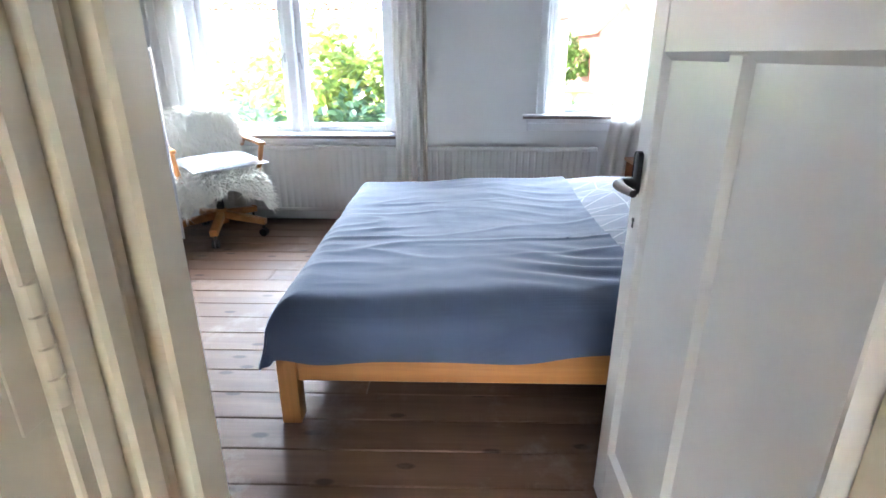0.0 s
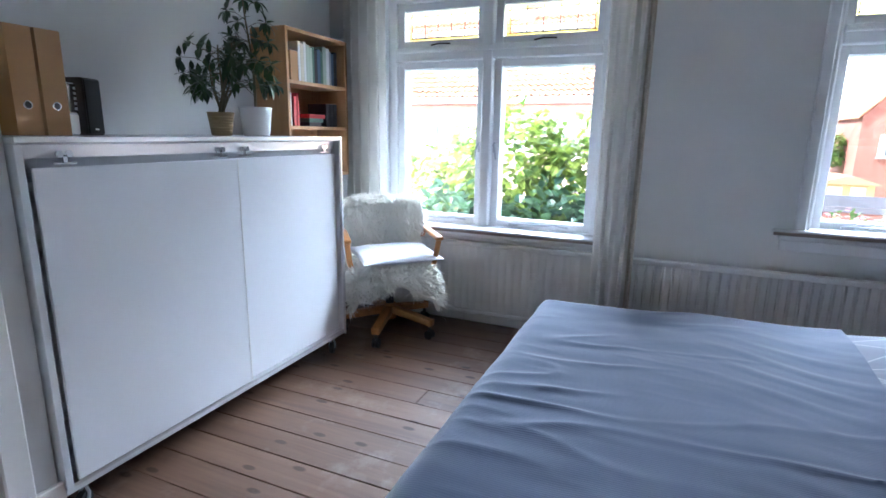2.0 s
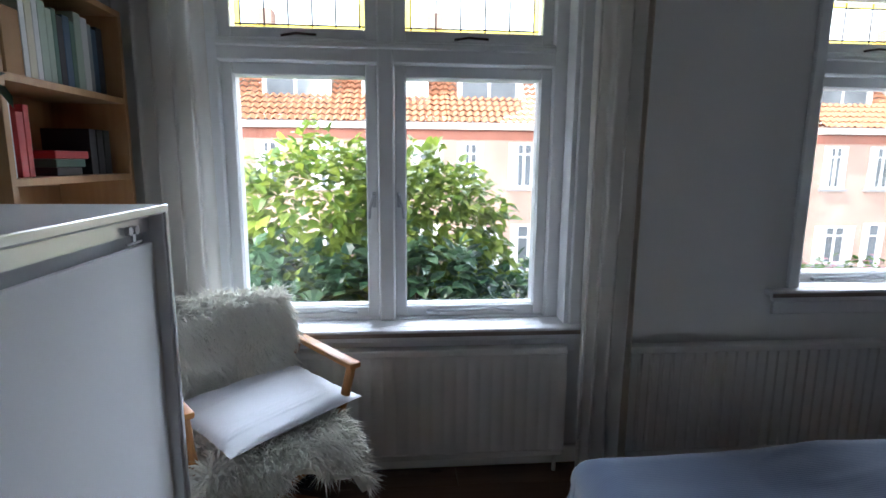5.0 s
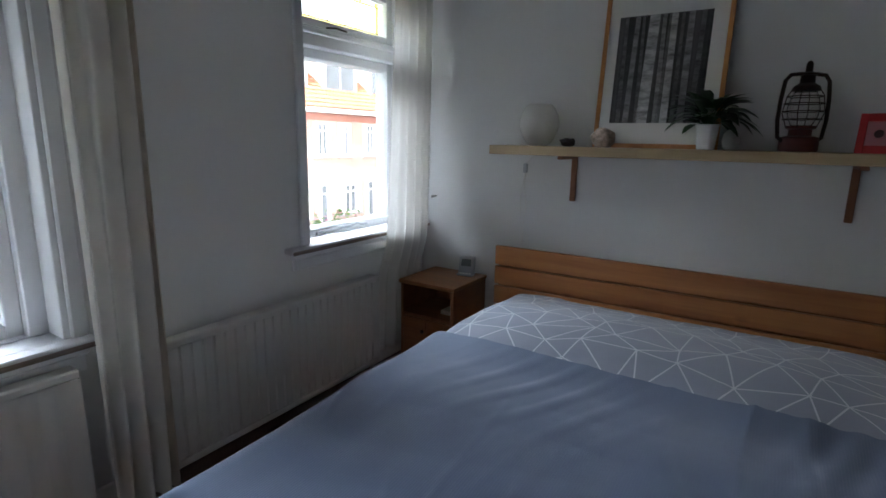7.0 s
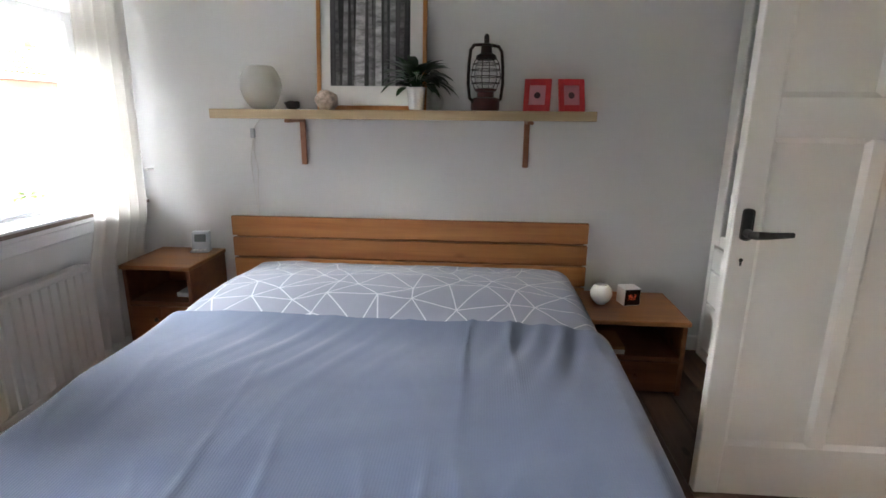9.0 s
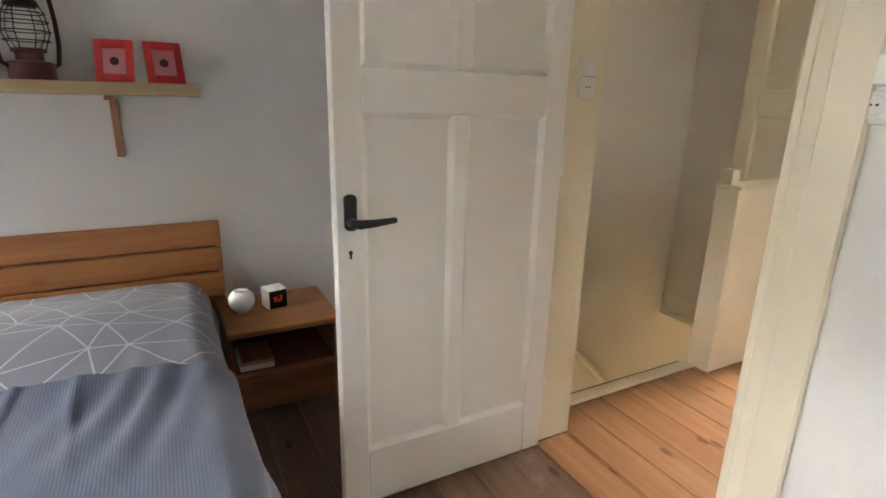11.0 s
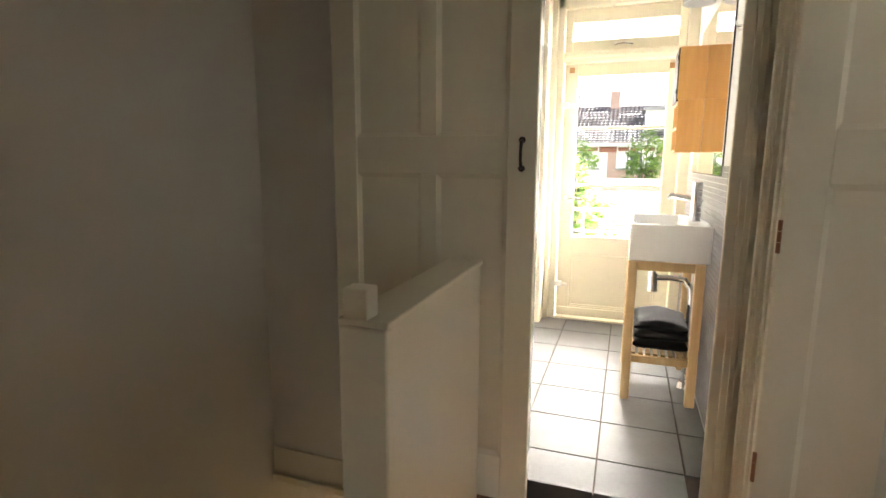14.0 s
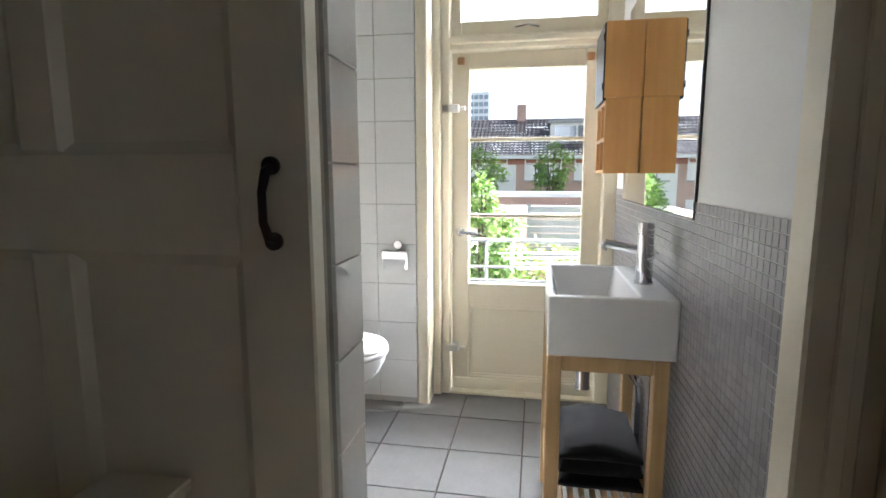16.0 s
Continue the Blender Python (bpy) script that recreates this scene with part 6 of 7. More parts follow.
for s in (-1, 1):
    arm = bx("armrest", (-0.20, 0.20, s * 0.275 - 0.024, s * 0.275 + 0.024, 0.622, 0.645), M_PINE_X, chair, bevel=0.008, seg=2)
    bm = bmesh.new()
    tube(bm, [(0.12, s * 0.235, 0.40), (0.145, s * 0.26, 0.5), (0.17, s * 0.275, 0.622)], 0.017, 10)
    part("arm_post", bm, M_PINE_Z, arm)
    bm = bmesh.new()
    tube(bm, [(-0.20, s * 0.20, 0.42), (-0.22, s * 0.25, 0.55), (-0.20, s * 0.27, 0.625)], 0.015, 10)
    part("arm_stay", bm, M_PINE_Z, arm)
bm = bmesh.new()
vs = box(bm, -0.27, -0.235, -0.2, 0.2, 0.56, 0.762, bevel=0.012, seg=2)
part("backrest", bm, M_PINE_Z, chair)
for s in (-1, 1):
    bx("back_post", (-0.262, -0.237, s * 0.12 - 0.018, s * 0.12 + 0.018, 0.39, 0.57), M_PINE_Z, chair, bevel=0.004)


def fleece(parent, f, normal_out, nu, nv, tufts, seed, length):
    """A sheepskin: its hide as a closed surface, with locks of wool all over."""
    rng = random.Random(seed)
    bm = bmesh.new()
    sheet(bm, f, nu, nv, 0.02)
    part("hide", bm, M_FLEECE, parent, "", 80)
    bl = bmesh.new()
    for _ in range(tufts):
        u, v = rng.random(), rng.random()
        p = f(u, v)
        e = 0.01
        du, dv = f(min(1, u + e), v) - f(max(0, u - e), v), f(u, min(1, v + e)) - f(u, max(0, v - e))
        nrm = du.cross(dv)
        if nrm.length < 1e-9:
            continue
        nrm.normalize()
        nrm *= normal_out(p, nrm)
        clump = Vector((noise.noise(p * 14), noise.noise(p * 14 + Vector((7, 3, 1))), noise.noise(p * 14 + Vector((1, 9, 5)))))
        d = (nrm + clump * 0.9 + Vector((0, 0, -0.55)) + Vector((rng.uniform(-1, 1), rng.uniform(-1, 1), rng.uniform(-1, 1))) * 0.35).normalized()
        L = length * rng.uniform(0.6, 1.25)
        w = rng.uniform(0.0022, 0.0045)
        s = d.orthogonal().normalized()
        s = Matrix.Rotation(rng.uniform(0, 6.28), 3, d) @ s
        bend = Vector((rng.uniform(-1, 1), rng.uniform(-1, 1), -0.8)) * L * 0.35
        a, b, c, e2 = p + s * w, p - s * w, p + d * L * 0.55 + s * w * 0.8, p + d * L * 0.55 - s * w * 0.8
        t = p + d * L + bend
        va = [bl.verts.new(q) for q in (a, b, e2, c, t)]
        bl.faces.new((va[0], va[1], va[2], va[3]))
        bl.faces.new((va[3], va[2], va[4]))
    return part("wool", bl, M_FLEECE, parent, "long cream wool", 0)


skin = thing("sheepskin", "long-haired cream sheepskin over the chair back", "sheepskin", CH, group="sheepskins on the chair")


def back_f(u, v):
    """Over the backrest: front, up, over and down behind."""
    y = (u - 0.5) * (0.41 + 0.10 * math.sin(math.pi * v)) * (1 + 0.04 * math.sin(7 * v))
    a = v * 2.0
    if a < 1:
        x, z = -0.185 - 0.03 * a, 0.50 + 0.292 * a
    else:
        b = (a - 1)
        x, z = -0.215 - 0.085 * math.sin(min(1, b * 2.2) * math.pi / 2), 0.792 + 0.03 * math.sin(b * math.pi) - 0.28 * max(0, b - 0.25)
    z += 0.012 * math.sin(9 * u) + 0.018 * math.cos(math.pi * 2 * (u - 0.5)) * (1 if a > 0.7 else 0)
    return Vector((x + 0.012 * math.sin(11 * u), y, z))


fleece(skin, back_f, lambda p, n: 1 if n.dot(Vector((p.x + 0.245, p.y * 0.6, p.z - 0.66))) > 0 else -1, 24, 30, 19000, 4, 0.066)
skin2 = thing("sheepskin", "long-haired cream sheepskin over the chair seat", "sheepskin", CH, group="sheepskins on the chair")


def seat_f(u, v):
    x, y = -0.22 + 0.54 * u, (v - 0.5) * 0.60
    k = smooth01(0.36, 0.5, abs(v - 0.5)) ** 1.0
    e = smooth01(0.72, 1.0, u)
    z = 0.452 - 0.11 * k - 0.145 * e * (0.75 + 0.35 * math.sin(9 * v)) + 0.01 * math.sin(8 * u + 5 * v)
    return Vector((x - 0.05 * e * e, y * (1 - 0.08 * k), z))


fleece(skin2, seat_f, lambda p, n: 1 if n.dot(Vector((p.x * 1.2, p.y * 1.2, p.z - 0.30))) > 0 else -1, 26, 30, 13000, 5, 0.06)

cush = thing("cushion", "flat white cotton cushion with pleats on the chair", "cushion", pose(-1.06, 4.395, 0.475, 0, 4, -42))
bm = bmesh.new()


def pillow_side(s):
    def f(u, v):
        a, b = 2 * u - 1, 2 * v - 1
        puff = (max(0, 1 - abs(a) ** 2.6) * max(0, 1 - abs(b) ** 2.6)) ** 0.55
        pin = 1 - 0.05 * (1 - abs(a)) * (abs(b) ** 4) - 0.0
        pleat = 0.0
        for c in (0.42, 0.5, 0.58, 0.66, -0.35, -0.43):
            pleat += 0.004 * math.exp(-((a - c) / 0.018) ** 2)
        k = 0.006 * noise.noise(Vector((a * 2.5, b * 2.5, s)))
        return Vector((a * 0.20 * (1 - 0.045 * (1 - b * b) * abs(a) ** 4), b * 0.255 * (1 - 0.045 * (1 - a * a) * abs(b) ** 4), 0.042 + s * (0.036 * puff) + (pleat + k if s > 0 else 0) * min(1, puff * 3)))
    return f


sheet(bm, pillow_side(1), 70, 40)
sheet(bm, pillow_side(-1), 30, 30)
bmesh.ops.remove_doubles(bm, verts=bm.verts, dist=0.0015)
part("cover", bm, M_CUSHION, cush, "", 70)


# ---- switches and sockets ----
def switch_plate(name, m, label):
    """A double frame: rocker above, socket below; x across, y out of the wall, z up."""
    sw = thing(name, label, "switch", m, group="switch and socket plates")
    bm = bmesh.new()
    box(bm, -0.042, 0.042, 0.0, 0.016, -0.079, 0.079, bevel=0.005, seg=2)
    part("frame", bm, M_WHITEPLASTIC, sw)
    bx("rocker", (-0.031, 0.031, 0.016, 0.021, 0.006, 0.068), M_WHITEPLASTIC, sw, bevel=0.002)
    bx("socket_plate", (-0.031, 0.031, 0.016, 0.0185, -0.068, -0.006), M_WHITEPLASTIC, sw, bevel=0.002)
    bm = bmesh.new()
    tube(bm, [(0.022 * math.cos(a * math.pi / 14), 0.0188, -0.037 + 0.022 * math.sin(a * math.pi / 14)) for a in range(28)], 0.0016, 6, closed=True)
    part("socket_rim", bm, M_WHITEPLASTIC, sw)
    bm = bmesh.new()
    for x in (-0.0095, 0.0, 0.0095):
        cyl(bm, (x, 0.0183, -0.037), (x, 0.0195, -0.037), 0.0028 if x else 0.002, seg=10)
    part("socket_holes", bm, M_BLACK, sw)
    bx("gap", (-0.031, 0.031, 0.0165, 0.0172, 0.0005, 0.006), M_GREYPLASTIC, sw)
    return sw


switch_plate("switch_socket", pose(0.126, Y0 + 0.001, 1.272) @ Matrix.Diagonal((0.97, 0.9, 0.79, 1)), "white surface switch and socket beside the doorway")
switch_plate("switch_socket", pose(0.9645, 1.313, 1.311, 0, 0, 90) @ Matrix.Diagonal((0.78, 0.8, 0.78, 1)), "white switch and socket on the door reveal")

# ---- bathroom ----
# balcony door in its frame, with a fanlight
bm = bmesh.new()
for x0, x1 in ((1.045, 1.13), (0.20, 0.268)):
    box(bm, x0, x1, -2.72, -2.60, BZ - 0.01, 2.35, bevel=0.005)
box(bm, 1.13, 1.19, -2.70, -2.44, BZ - 0.01, 2.35, bevel=0.006)
box(bm, 1.09, 1.135, -2.60, -2.575, BZ - 0.01, 2.35, bevel=0.006)
box(bm, 0.268, 1.045, -2.72, -2.60, 1.905, 1.975, bevel=0.005)
box(bm, 0.268, 1.045, -2.60, -2.58, 1.93, 1.965, bevel=0.006)
box(bm, 0.20, 1.13, -2.72, -2.60, 2.26, 2.35, bevel=0.005)
box(bm, 0.268, 1.045, -2.72, -2.60, BZ - 0.03, BZ + 0.012, bevel=0.003)
tagged(part("door_frame", bm, M_CREAM), "cream painted frame of the balcony door", "door frame", kind="structure")
fan = thing("window_3", "cream painted fanlight above the balcony door", "window", kind="structure")
bm = bmesh.new()
frame_ring(bm, 0.27, 1.043, 1.978, 2.258, -2.69, -2.645, 0.05, 0.004, wt=0.09, wb=0.075)
part("window_frame", bm, M_CREAM, fan)
p = bx("pane", (0.32, 0.995, -2.669, -2.665, 2.05, 2.17), M_GLASS, fan)
p.visible_shadow = False
bm = bmesh.new()
tube(bm, [(0.60, -2.64, 2.012), (0.66, -2.625, 2.02), (0.72, -2.63, 2.012)], 0.006, 8)
part("catch", bm, M_CHROME, fan)
bdoor = thing("door_5", "cream painted balcony door with three glass panes", "door", kind="structure")
bm = bmesh.new()
frame_ring(bm, 0.272, 1.04, BZ + 0.02, 1.90, -2.69, -2.645, 0.092, 0.004, wt=0.085, wb=0.075)
box(bm, 0.364, 0.948, -2.689, -2.646, 0.56, 0.695, bevel=0.004)
part("door_leaf", bm, M_CREAM, bdoor)
bx("panel", (0.362, 0.95, -2.675, -2.662, 0.165, 0.562), M_CREAM, bdoor)
bm = bmesh.new()
frame_ring(bm, 0.364, 0.948, 0.168, 0.56, -2.663, -2.650, 0.014, 0.003)
part("panel_moulding", bm, M_CREAM, bdoor)
bm = bmesh.new()
box(bm, 0.28, 1.03, -2.645, -2.625, BZ + 0.02, BZ + 0.085, bevel=0.008, seg=2)
part("weather_bar", bm, M_CREAM, bdoor)
for lo, hi in ((0.695, 1.053), (1.073, 1.452), (1.472, 1.816)):
    p = bx("pane", (0.36, 0.952, -2.669, -2.665, lo, hi), M_GLASS, bdoor)
    p.visible_shadow = False
for z in (1.053, 1.452):
    bx("glazing_bar", (0.364, 0.948, -2.685, -2.650, z, z + 0.02), M_CREAM, bdoor, bevel=0.003)
bm = bmesh.new()
cyl(bm, (0.993, -2.645, 0.975), (0.993, -2.60, 0.975), 0.010, seg=12)
tube(bm, [(0.993, -2.60, 0.975), (0.95, -2.593, 0.975), (0.89, -2.60, 0.965), (0.87, -2.605, 0.955)], [0.012, 0.012, 0.009, 0.007], 10)
cyl(bm, (0.993, -2.645, 0.975), (0.993, -2.638, 0.975), 0.022, seg=18)
part("lever", bm, M_CHROME, bdoor, "chrome lever handle")
for z in (0.335, 1.62):
    bm = bmesh.new()
    box(bm, 1.0, 1.085, -2.645, -2.60, z - 0.02, z + 0.02, bevel=0.004)
    cyl(bm, (0.99, -2.615, z), (0.965, -2.615, z), 0.011, seg=12)
    part("security_bolt", bm, M_WHITEPLASTIC, bdoor, "white screw-on bolt")
for x in (0.99, 0.345):
    bx("stop_block", (x - 0.018, x + 0.018, -2.645, -2.622, 1.84, 1.875), M_CARD, bdoor, "small wooden stop block", bevel=0.003)

# washstand
ws = thing("washstand", "birch wash stand with slatted shelf", "washstand")
for x in (0.222, 0.515):
    for y in (-1.37, -1.86):
        bx("leg", (x, x + 0.042, y, y + 0.042, BZ, 0.769), M_BIRCH, ws, bevel=0.003)
for y in (-1.365, -1.85):
    bx("rail", (0.264, 0.515, y, y + 0.03, 0.724, 0.769), M_BIRCH, ws, bevel=0.003)
    bx("rail", (0.264, 0.515, y, y + 0.03, 0.268, 0.305), M_BIRCH, ws, bevel=0.003)
for x in (0.226, 0.521):
    bx("rail", (x, x + 0.03, -1.818, -1.37, 0.724, 0.769), M_BIRCH, ws, bevel=0.003)
    bx("rail", (x, x + 0.03, -1.818, -1.37, 0.268, 0.305), M_BIRCH, ws, bevel=0.003)
for k in range(8):
    x = 0.262 + k * 0.0335
    bx("slat", (x, x + 0.02, -1.845, -1.345, 0.3055, 0.318), M_BIRCH, ws, bevel=0.002)

basin = thing("washbasin", "white rectangular ceramic washbasin on the stand", "washbasin")
bm = bmesh.new()
S = (0.205, 0.557, -1.875, -1.325, 0.7705, 0.945)
outer = [(S[0], S[2]), (S[1], S[2]), (S[1], S[3]), (S[0], S[3])]
inner = [(0.305, S[2] + 0.025), (S[1] - 0.02, S[2] + 0.025), (S[1] - 0.02, S[3] - 0.025), (0.305, S[3] - 0.025)]
floor_in = [(0.33, S[2] + 0.06), (S[1] - 0.05, S[2] + 0.06), (S[1] - 0.05, S[3] - 0.06), (0.33, S[3] - 0.06)]
rings = [[bm.verts.new((x, y, z)) for x, y in ring] for ring, z in ((outer, S[4]), (outer, S[5]), (inner, S[5]), (floor_in, S[5] - 0.11))]
for a, b in zip(rings, rings[1:]):
    for k in range(4):
        bm.faces.new((a[k], a[(k + 1) % 4], b[(k + 1) % 4], b[k]))
bm.faces.new(rings[0][::-1]), bm.faces.new(rings[-1])
bmesh.ops.bevel(bm, geom=list(bm.edges), offset=0.007, segments=3, affect="EDGES", profile=0.5)
part("bowl", bm, M_CERAMIC, basin, "", 50)
bm = bmesh.new()
cyl(bm, (0.43, -1.6, S[5] - 0.111), (0.43, -1.6, S[5] - 0.107), 0.022, seg=20)
part("drain", bm, M_CHROME, basin)
tap = thing("mixer_tap", "chrome single-lever basin mixer tap", "tap")
bm = bmesh.new()
cyl(bm, (0.262, -1.545, 0.946), (0.262, -1.545, 1.10), 0.025, seg=24)
cyl(bm, (0.262, -1.545, 0.9455), (0.262, -1.545, 0.951), 0.029, seg=24)
part("body", bm, M_CHROME, tap)
bm = bmesh.new()
tube(bm, [(0.262, -1.545, 1.045), (0.31, -1.555, 1.055), (0.375, -1.565, 1.066), (0.385, -1.567, 1.05)], 0.014, 14)
part("spout", bm, M_CHROME, tap)
bm = bmesh.new()
cyl(bm, (0.262, -1.545, 1.103), (0.262, -1.545, 1.135), 0.025, 0.024, seg=24)
part("cap", bm, M_CHROME, tap)
bm = bmesh.new()
tube(bm, [(0.262, -1.535, 1.02), (0.245, -1.50, 1.035), (0.238, -1.485, 1.05)], 0.005, 8)
part("lever", bm, M_CHROME, tap)
trap = thing("drain_trap", "chrome bottle trap and waste pipe below the basin", "pipe")
bm = bmesh.new()
cyl(bm, (0.43, -1.6, 0.64), (0.43, -1.6, 0.7695), 0.014, seg=16)
cyl(bm, (0.43, -1.6, 0.575), (0.43, -1.6, 0.665), 0.024, seg=20)
cyl(bm, (0.43, -1.6, 0.57), (0.43, -1.6, 0.58), 0.027, seg=20)
part("bottle", bm, M_CHROME, trap)
bm = bmesh.new()
tube(bm, [(0.43, -1.6, 0.64), (0.34, -1.6, 0.645), (0.28, -1.59, 0.64), (0.25, -1.58, 0.60), (0.245, -1.58, 0.54), (0.245, -1.58, 0.30), (0.245, -1.58, 0.13), (0.255, -1.58, 0.10)], 0.0155, 12)
cyl(bm, (0.255, -1.58, BZ), (0.255, -1.58, BZ + 0.03), 0.03, 0.02, seg=16)
part("waste_pipe", bm, M_CHROME, trap)
bm = bmesh.new()
tube(bm, [(0.235, -1.48, 0.74), (0.238, -1.47, 0.5), (0.235, -1.475, 0.3), (0.232, -1.48, 0.16)], 0.006, 8)
part("supply_hose", bm, M_BLACK, trap, "dark flexible hose")

for k in range(3):
    bm = bmesh.new()
    z = 0.319 + k * 0.046

    bmesh.ops.create_cube(bm, size=1)
    bmesh.ops.subdivide_edges(bm, edges=bm.edges, cuts=9, use_grid_fill=True)
    for v in bm.verts:
        x, y, zz = v.co
        round_ = 1 - 0.22 * max(0, abs(zz) / 0.5 - 0.3) * (max(abs(x), abs(y)) / 0.5) ** 4
        px = 0.385 + x * 0.245 * round_
        py = -1.56 + y * 0.34 * round_
        bumpy = 0.006 * noise.noise(Vector((px * 18, py * 14, k * 3.1))) + 0.004 * noise.noise(Vector((px * 45, py * 45, k)))
        sag = 0.010 * math.sin(px * 26 + k * 2) * (zz + 0.5) if k == 2 else 0
        v.co = Vector((px + bumpy, py + bumpy, z + 0.0225 + zz * 0.044 + (bumpy + sag) * (1 if zz > -0.4 else 0)))
    one("folded_towel", bm, M_TOWEL, "folded black terry towel on the slatted shelf", "towel", group="stack of black towels", smooth=60)

# mirror and the small wall cabinet hung before it
mir = thing("mirror", "tall frameless wall mirror with a dark edge", "mirror")
bx("glass", (0.206, 0.2095, -2.36, -1.262, 1.172, 1.98), M_MIRROR, mir)
bx("edge", (0.2005, 0.206, -2.362, -1.258, 1.168, 1.984), M_BLACKGLOSS, mir, "dark mirror edge")
wc = thing("wall_cabinet", "orange plywood wall cabinet with stepped sides", "cabinet")
bx("side", (0.212, 0.343, -2.015, -2.0, 1.285, 1.845), M_CABPINE, wc, bevel=0.001)
bx("upper_side", (0.2105, 0.350, -2.0, -1.990, 1.57, 1.848), M_CABPINE, wc, bevel=0.001)
bx("upper_door", (0.343, 0.356, -2.26, -1.992, 1.56, 1.845), M_BLACK, wc, "black cabinet door", bevel=0.002)
bx("top", (0.212, 0.343, -2.26, -2.015, 1.83, 1.845), M_CABPINE, wc)
bx("side", (0.212, 0.343, -2.26, -2.245, 1.285, 1.83), M_CABPINE, wc)
bx("back", (0.212, 0.22, -2.245, -2.015, 1.285, 1.83), M_CABPINE, wc)
for z in (1.285, 1.41, 1.548):
    bx("shelf", (0.22, 0.343, -2.245, -2.015, z, z + 0.012), M_CABPINE, wc)
bx("divider", (0.225, 0.343, -2.13, -2.118, 1.297, 1.548), M_CABPINE, wc)
for z in (1.60, 1.78):
    bx("hinge", (0.356, 0.360, -2.0, -1.992, z, z + 0.025), M_BLACK, wc)
hook = thing("towel_hook", "small chrome double towel hook on the wall", "hook")
bm = bmesh.new()
cyl(bm, (0.2005, -0.99, 1.72), (0.21, -0.99, 1.72), 0.016, seg=16)
tube(bm, [(0.21, -0.99, 1.72), (0.235, -0.99, 1.715), (0.25, -0.99, 1.735)], 0.005, 8)
tube(bm, [(0.21, -0.99, 1.715), (0.23, -0.99, 1.70), (0.238, -0.99, 1.71)], 0.005, 8)
part("arms", bm, M_CHROME, hook)
wl = thing("wall_lamp", "white wall lamp above the mirror", "lamp", pose(0.21, -1.75, 2.06))
bm = bmesh.new()
lathe(bm, [(0.02, 0.12), (0.05, 0.11), (0.07, 0.05), (0.075, 0.0), (0.072, 0.0), (0.066, 0.05), (0.045, 0.105)], (0.09, 0, -0.06), 24)
part("shade", bm, M_POTWHITE, wl)
bx("bracket", (-0.009, 0.09, -0.012, 0.012, 0.05, 0.065), M_POTWHITE, wl)

# toilet and paper holder
wcb = thing("toilet", "white wall-hung ceramic toilet with closed lid", "toilet")


def bowl_ring(w0, w1, z, back):
    pts = []
    for k in range(28):
        a = 2 * math.pi * k / 28
        x = 1.50 - w0 * math.cos(a) if math.cos(a) > 0 else 1.50 - back * math.cos(a)
        pts.append(Vector((x, -2.02 + w1 * math.sin(a), z)))
    return pts


def loft(bm, rings):
    vs = [[bm.verts.new(p) for p in r] for r in rings]
    for a, b in zip(vs, vs[1:]):
        for k in range(len(a)):
            bm.faces.new((a[k], a[(k + 1) % len(a)], b[(k + 1) % len(a)], b[k]))
    bm.faces.new(vs[0][::-1]), bm.faces.new(vs[-1])


bm = bmesh.new()
loft(bm, [bowl_ring(0.08, 0.08, 0.30, 0.5), bowl_ring(0.16, 0.12, 0.34, 0.5), bowl_ring(0.22, 0.15, 0.40, 0.5), bowl_ring(0.255, 0.17, 0.46, 0.5), bowl_ring(0.26, 0.175, 0.485, 0.5)])
part("bowl", bm, M_CERAMIC, wcb, "", 60)
bm = bmesh.new()
loft(bm, [bowl_ring(0.262, 0.18, 0.488, 0.3), bowl_ring(0.27, 0.185, 0.495, 0.3), bowl_ring(0.27, 0.185, 0.507, 0.3), bowl_ring(0.26, 0.178, 0.512, 0.3)])
part("seat", bm, M_CERAMIC, wcb, "", 60)
bm = bmesh.new()
loft(bm, [bowl_ring(0.262, 0.18, 0.516, 0.3), bowl_ring(0.268, 0.184, 0.522, 0.3), bowl_ring(0.262, 0.18, 0.536, 0.3), bowl_ring(0.23, 0.15, 0.544, 0.28)])
part("lid", bm, M_CERAMIC, wcb, "", 60)
ph = thing("toilet_roll_holder", "chrome toilet roll holder with flap on the tiles", "holder")
bm = bmesh.new()
cyl(bm, (1.28, -2.443, 0.93), (1.28, -2.40, 0.93), 0.02, seg=16)
box(bm, 1.225, 1.355, -2.44, -2.36, 0.893, 0.905, bevel=0.004)
box(bm, 1.225, 1.355, -2.366, -2.36, 0.845, 0.9, bevel=0.003)
part("flap", bm, M_CHROME, ph)
bm = bmesh.new()
cyl(bm, (1.23, -2.395, 0.845), (1.345, -2.395, 0.845), 0.04, seg=24)
box(bm, 1.235, 1.335, -2.357, -2.354, 0.79, 0.845)
part("paper_roll", bm, M_SHEET, ph, "white toilet roll")

# ---- outside ----
GZ = -2.9
bm = bmesh.new()
box(bm, -1500, 1500, -1500, 1500, GZ - 0.2, GZ - 0.02)
one("ground", bm, M_GRASS, "grassy garden ground around the houses", "ground", kind="structure")
bm = bmesh.new()
box(bm, -80, 80, 9.6, 18.6, GZ - 0.02, GZ - 0.005)
one("road", bm, M_PAVING, "brick paved street between the houses", "road", kind="structure")
for y0, y1 in ((8.0, 9.6), (18.6, 20.2)):
    bm = bmesh.new()
    box(bm, -80, 80, y0, y1, GZ - 0.02, GZ + 0.10, bevel=0.02)
    one("pavement", bm, M_BITUMEN, "grey paved footpath with a kerb", "pavement", kind="structure")


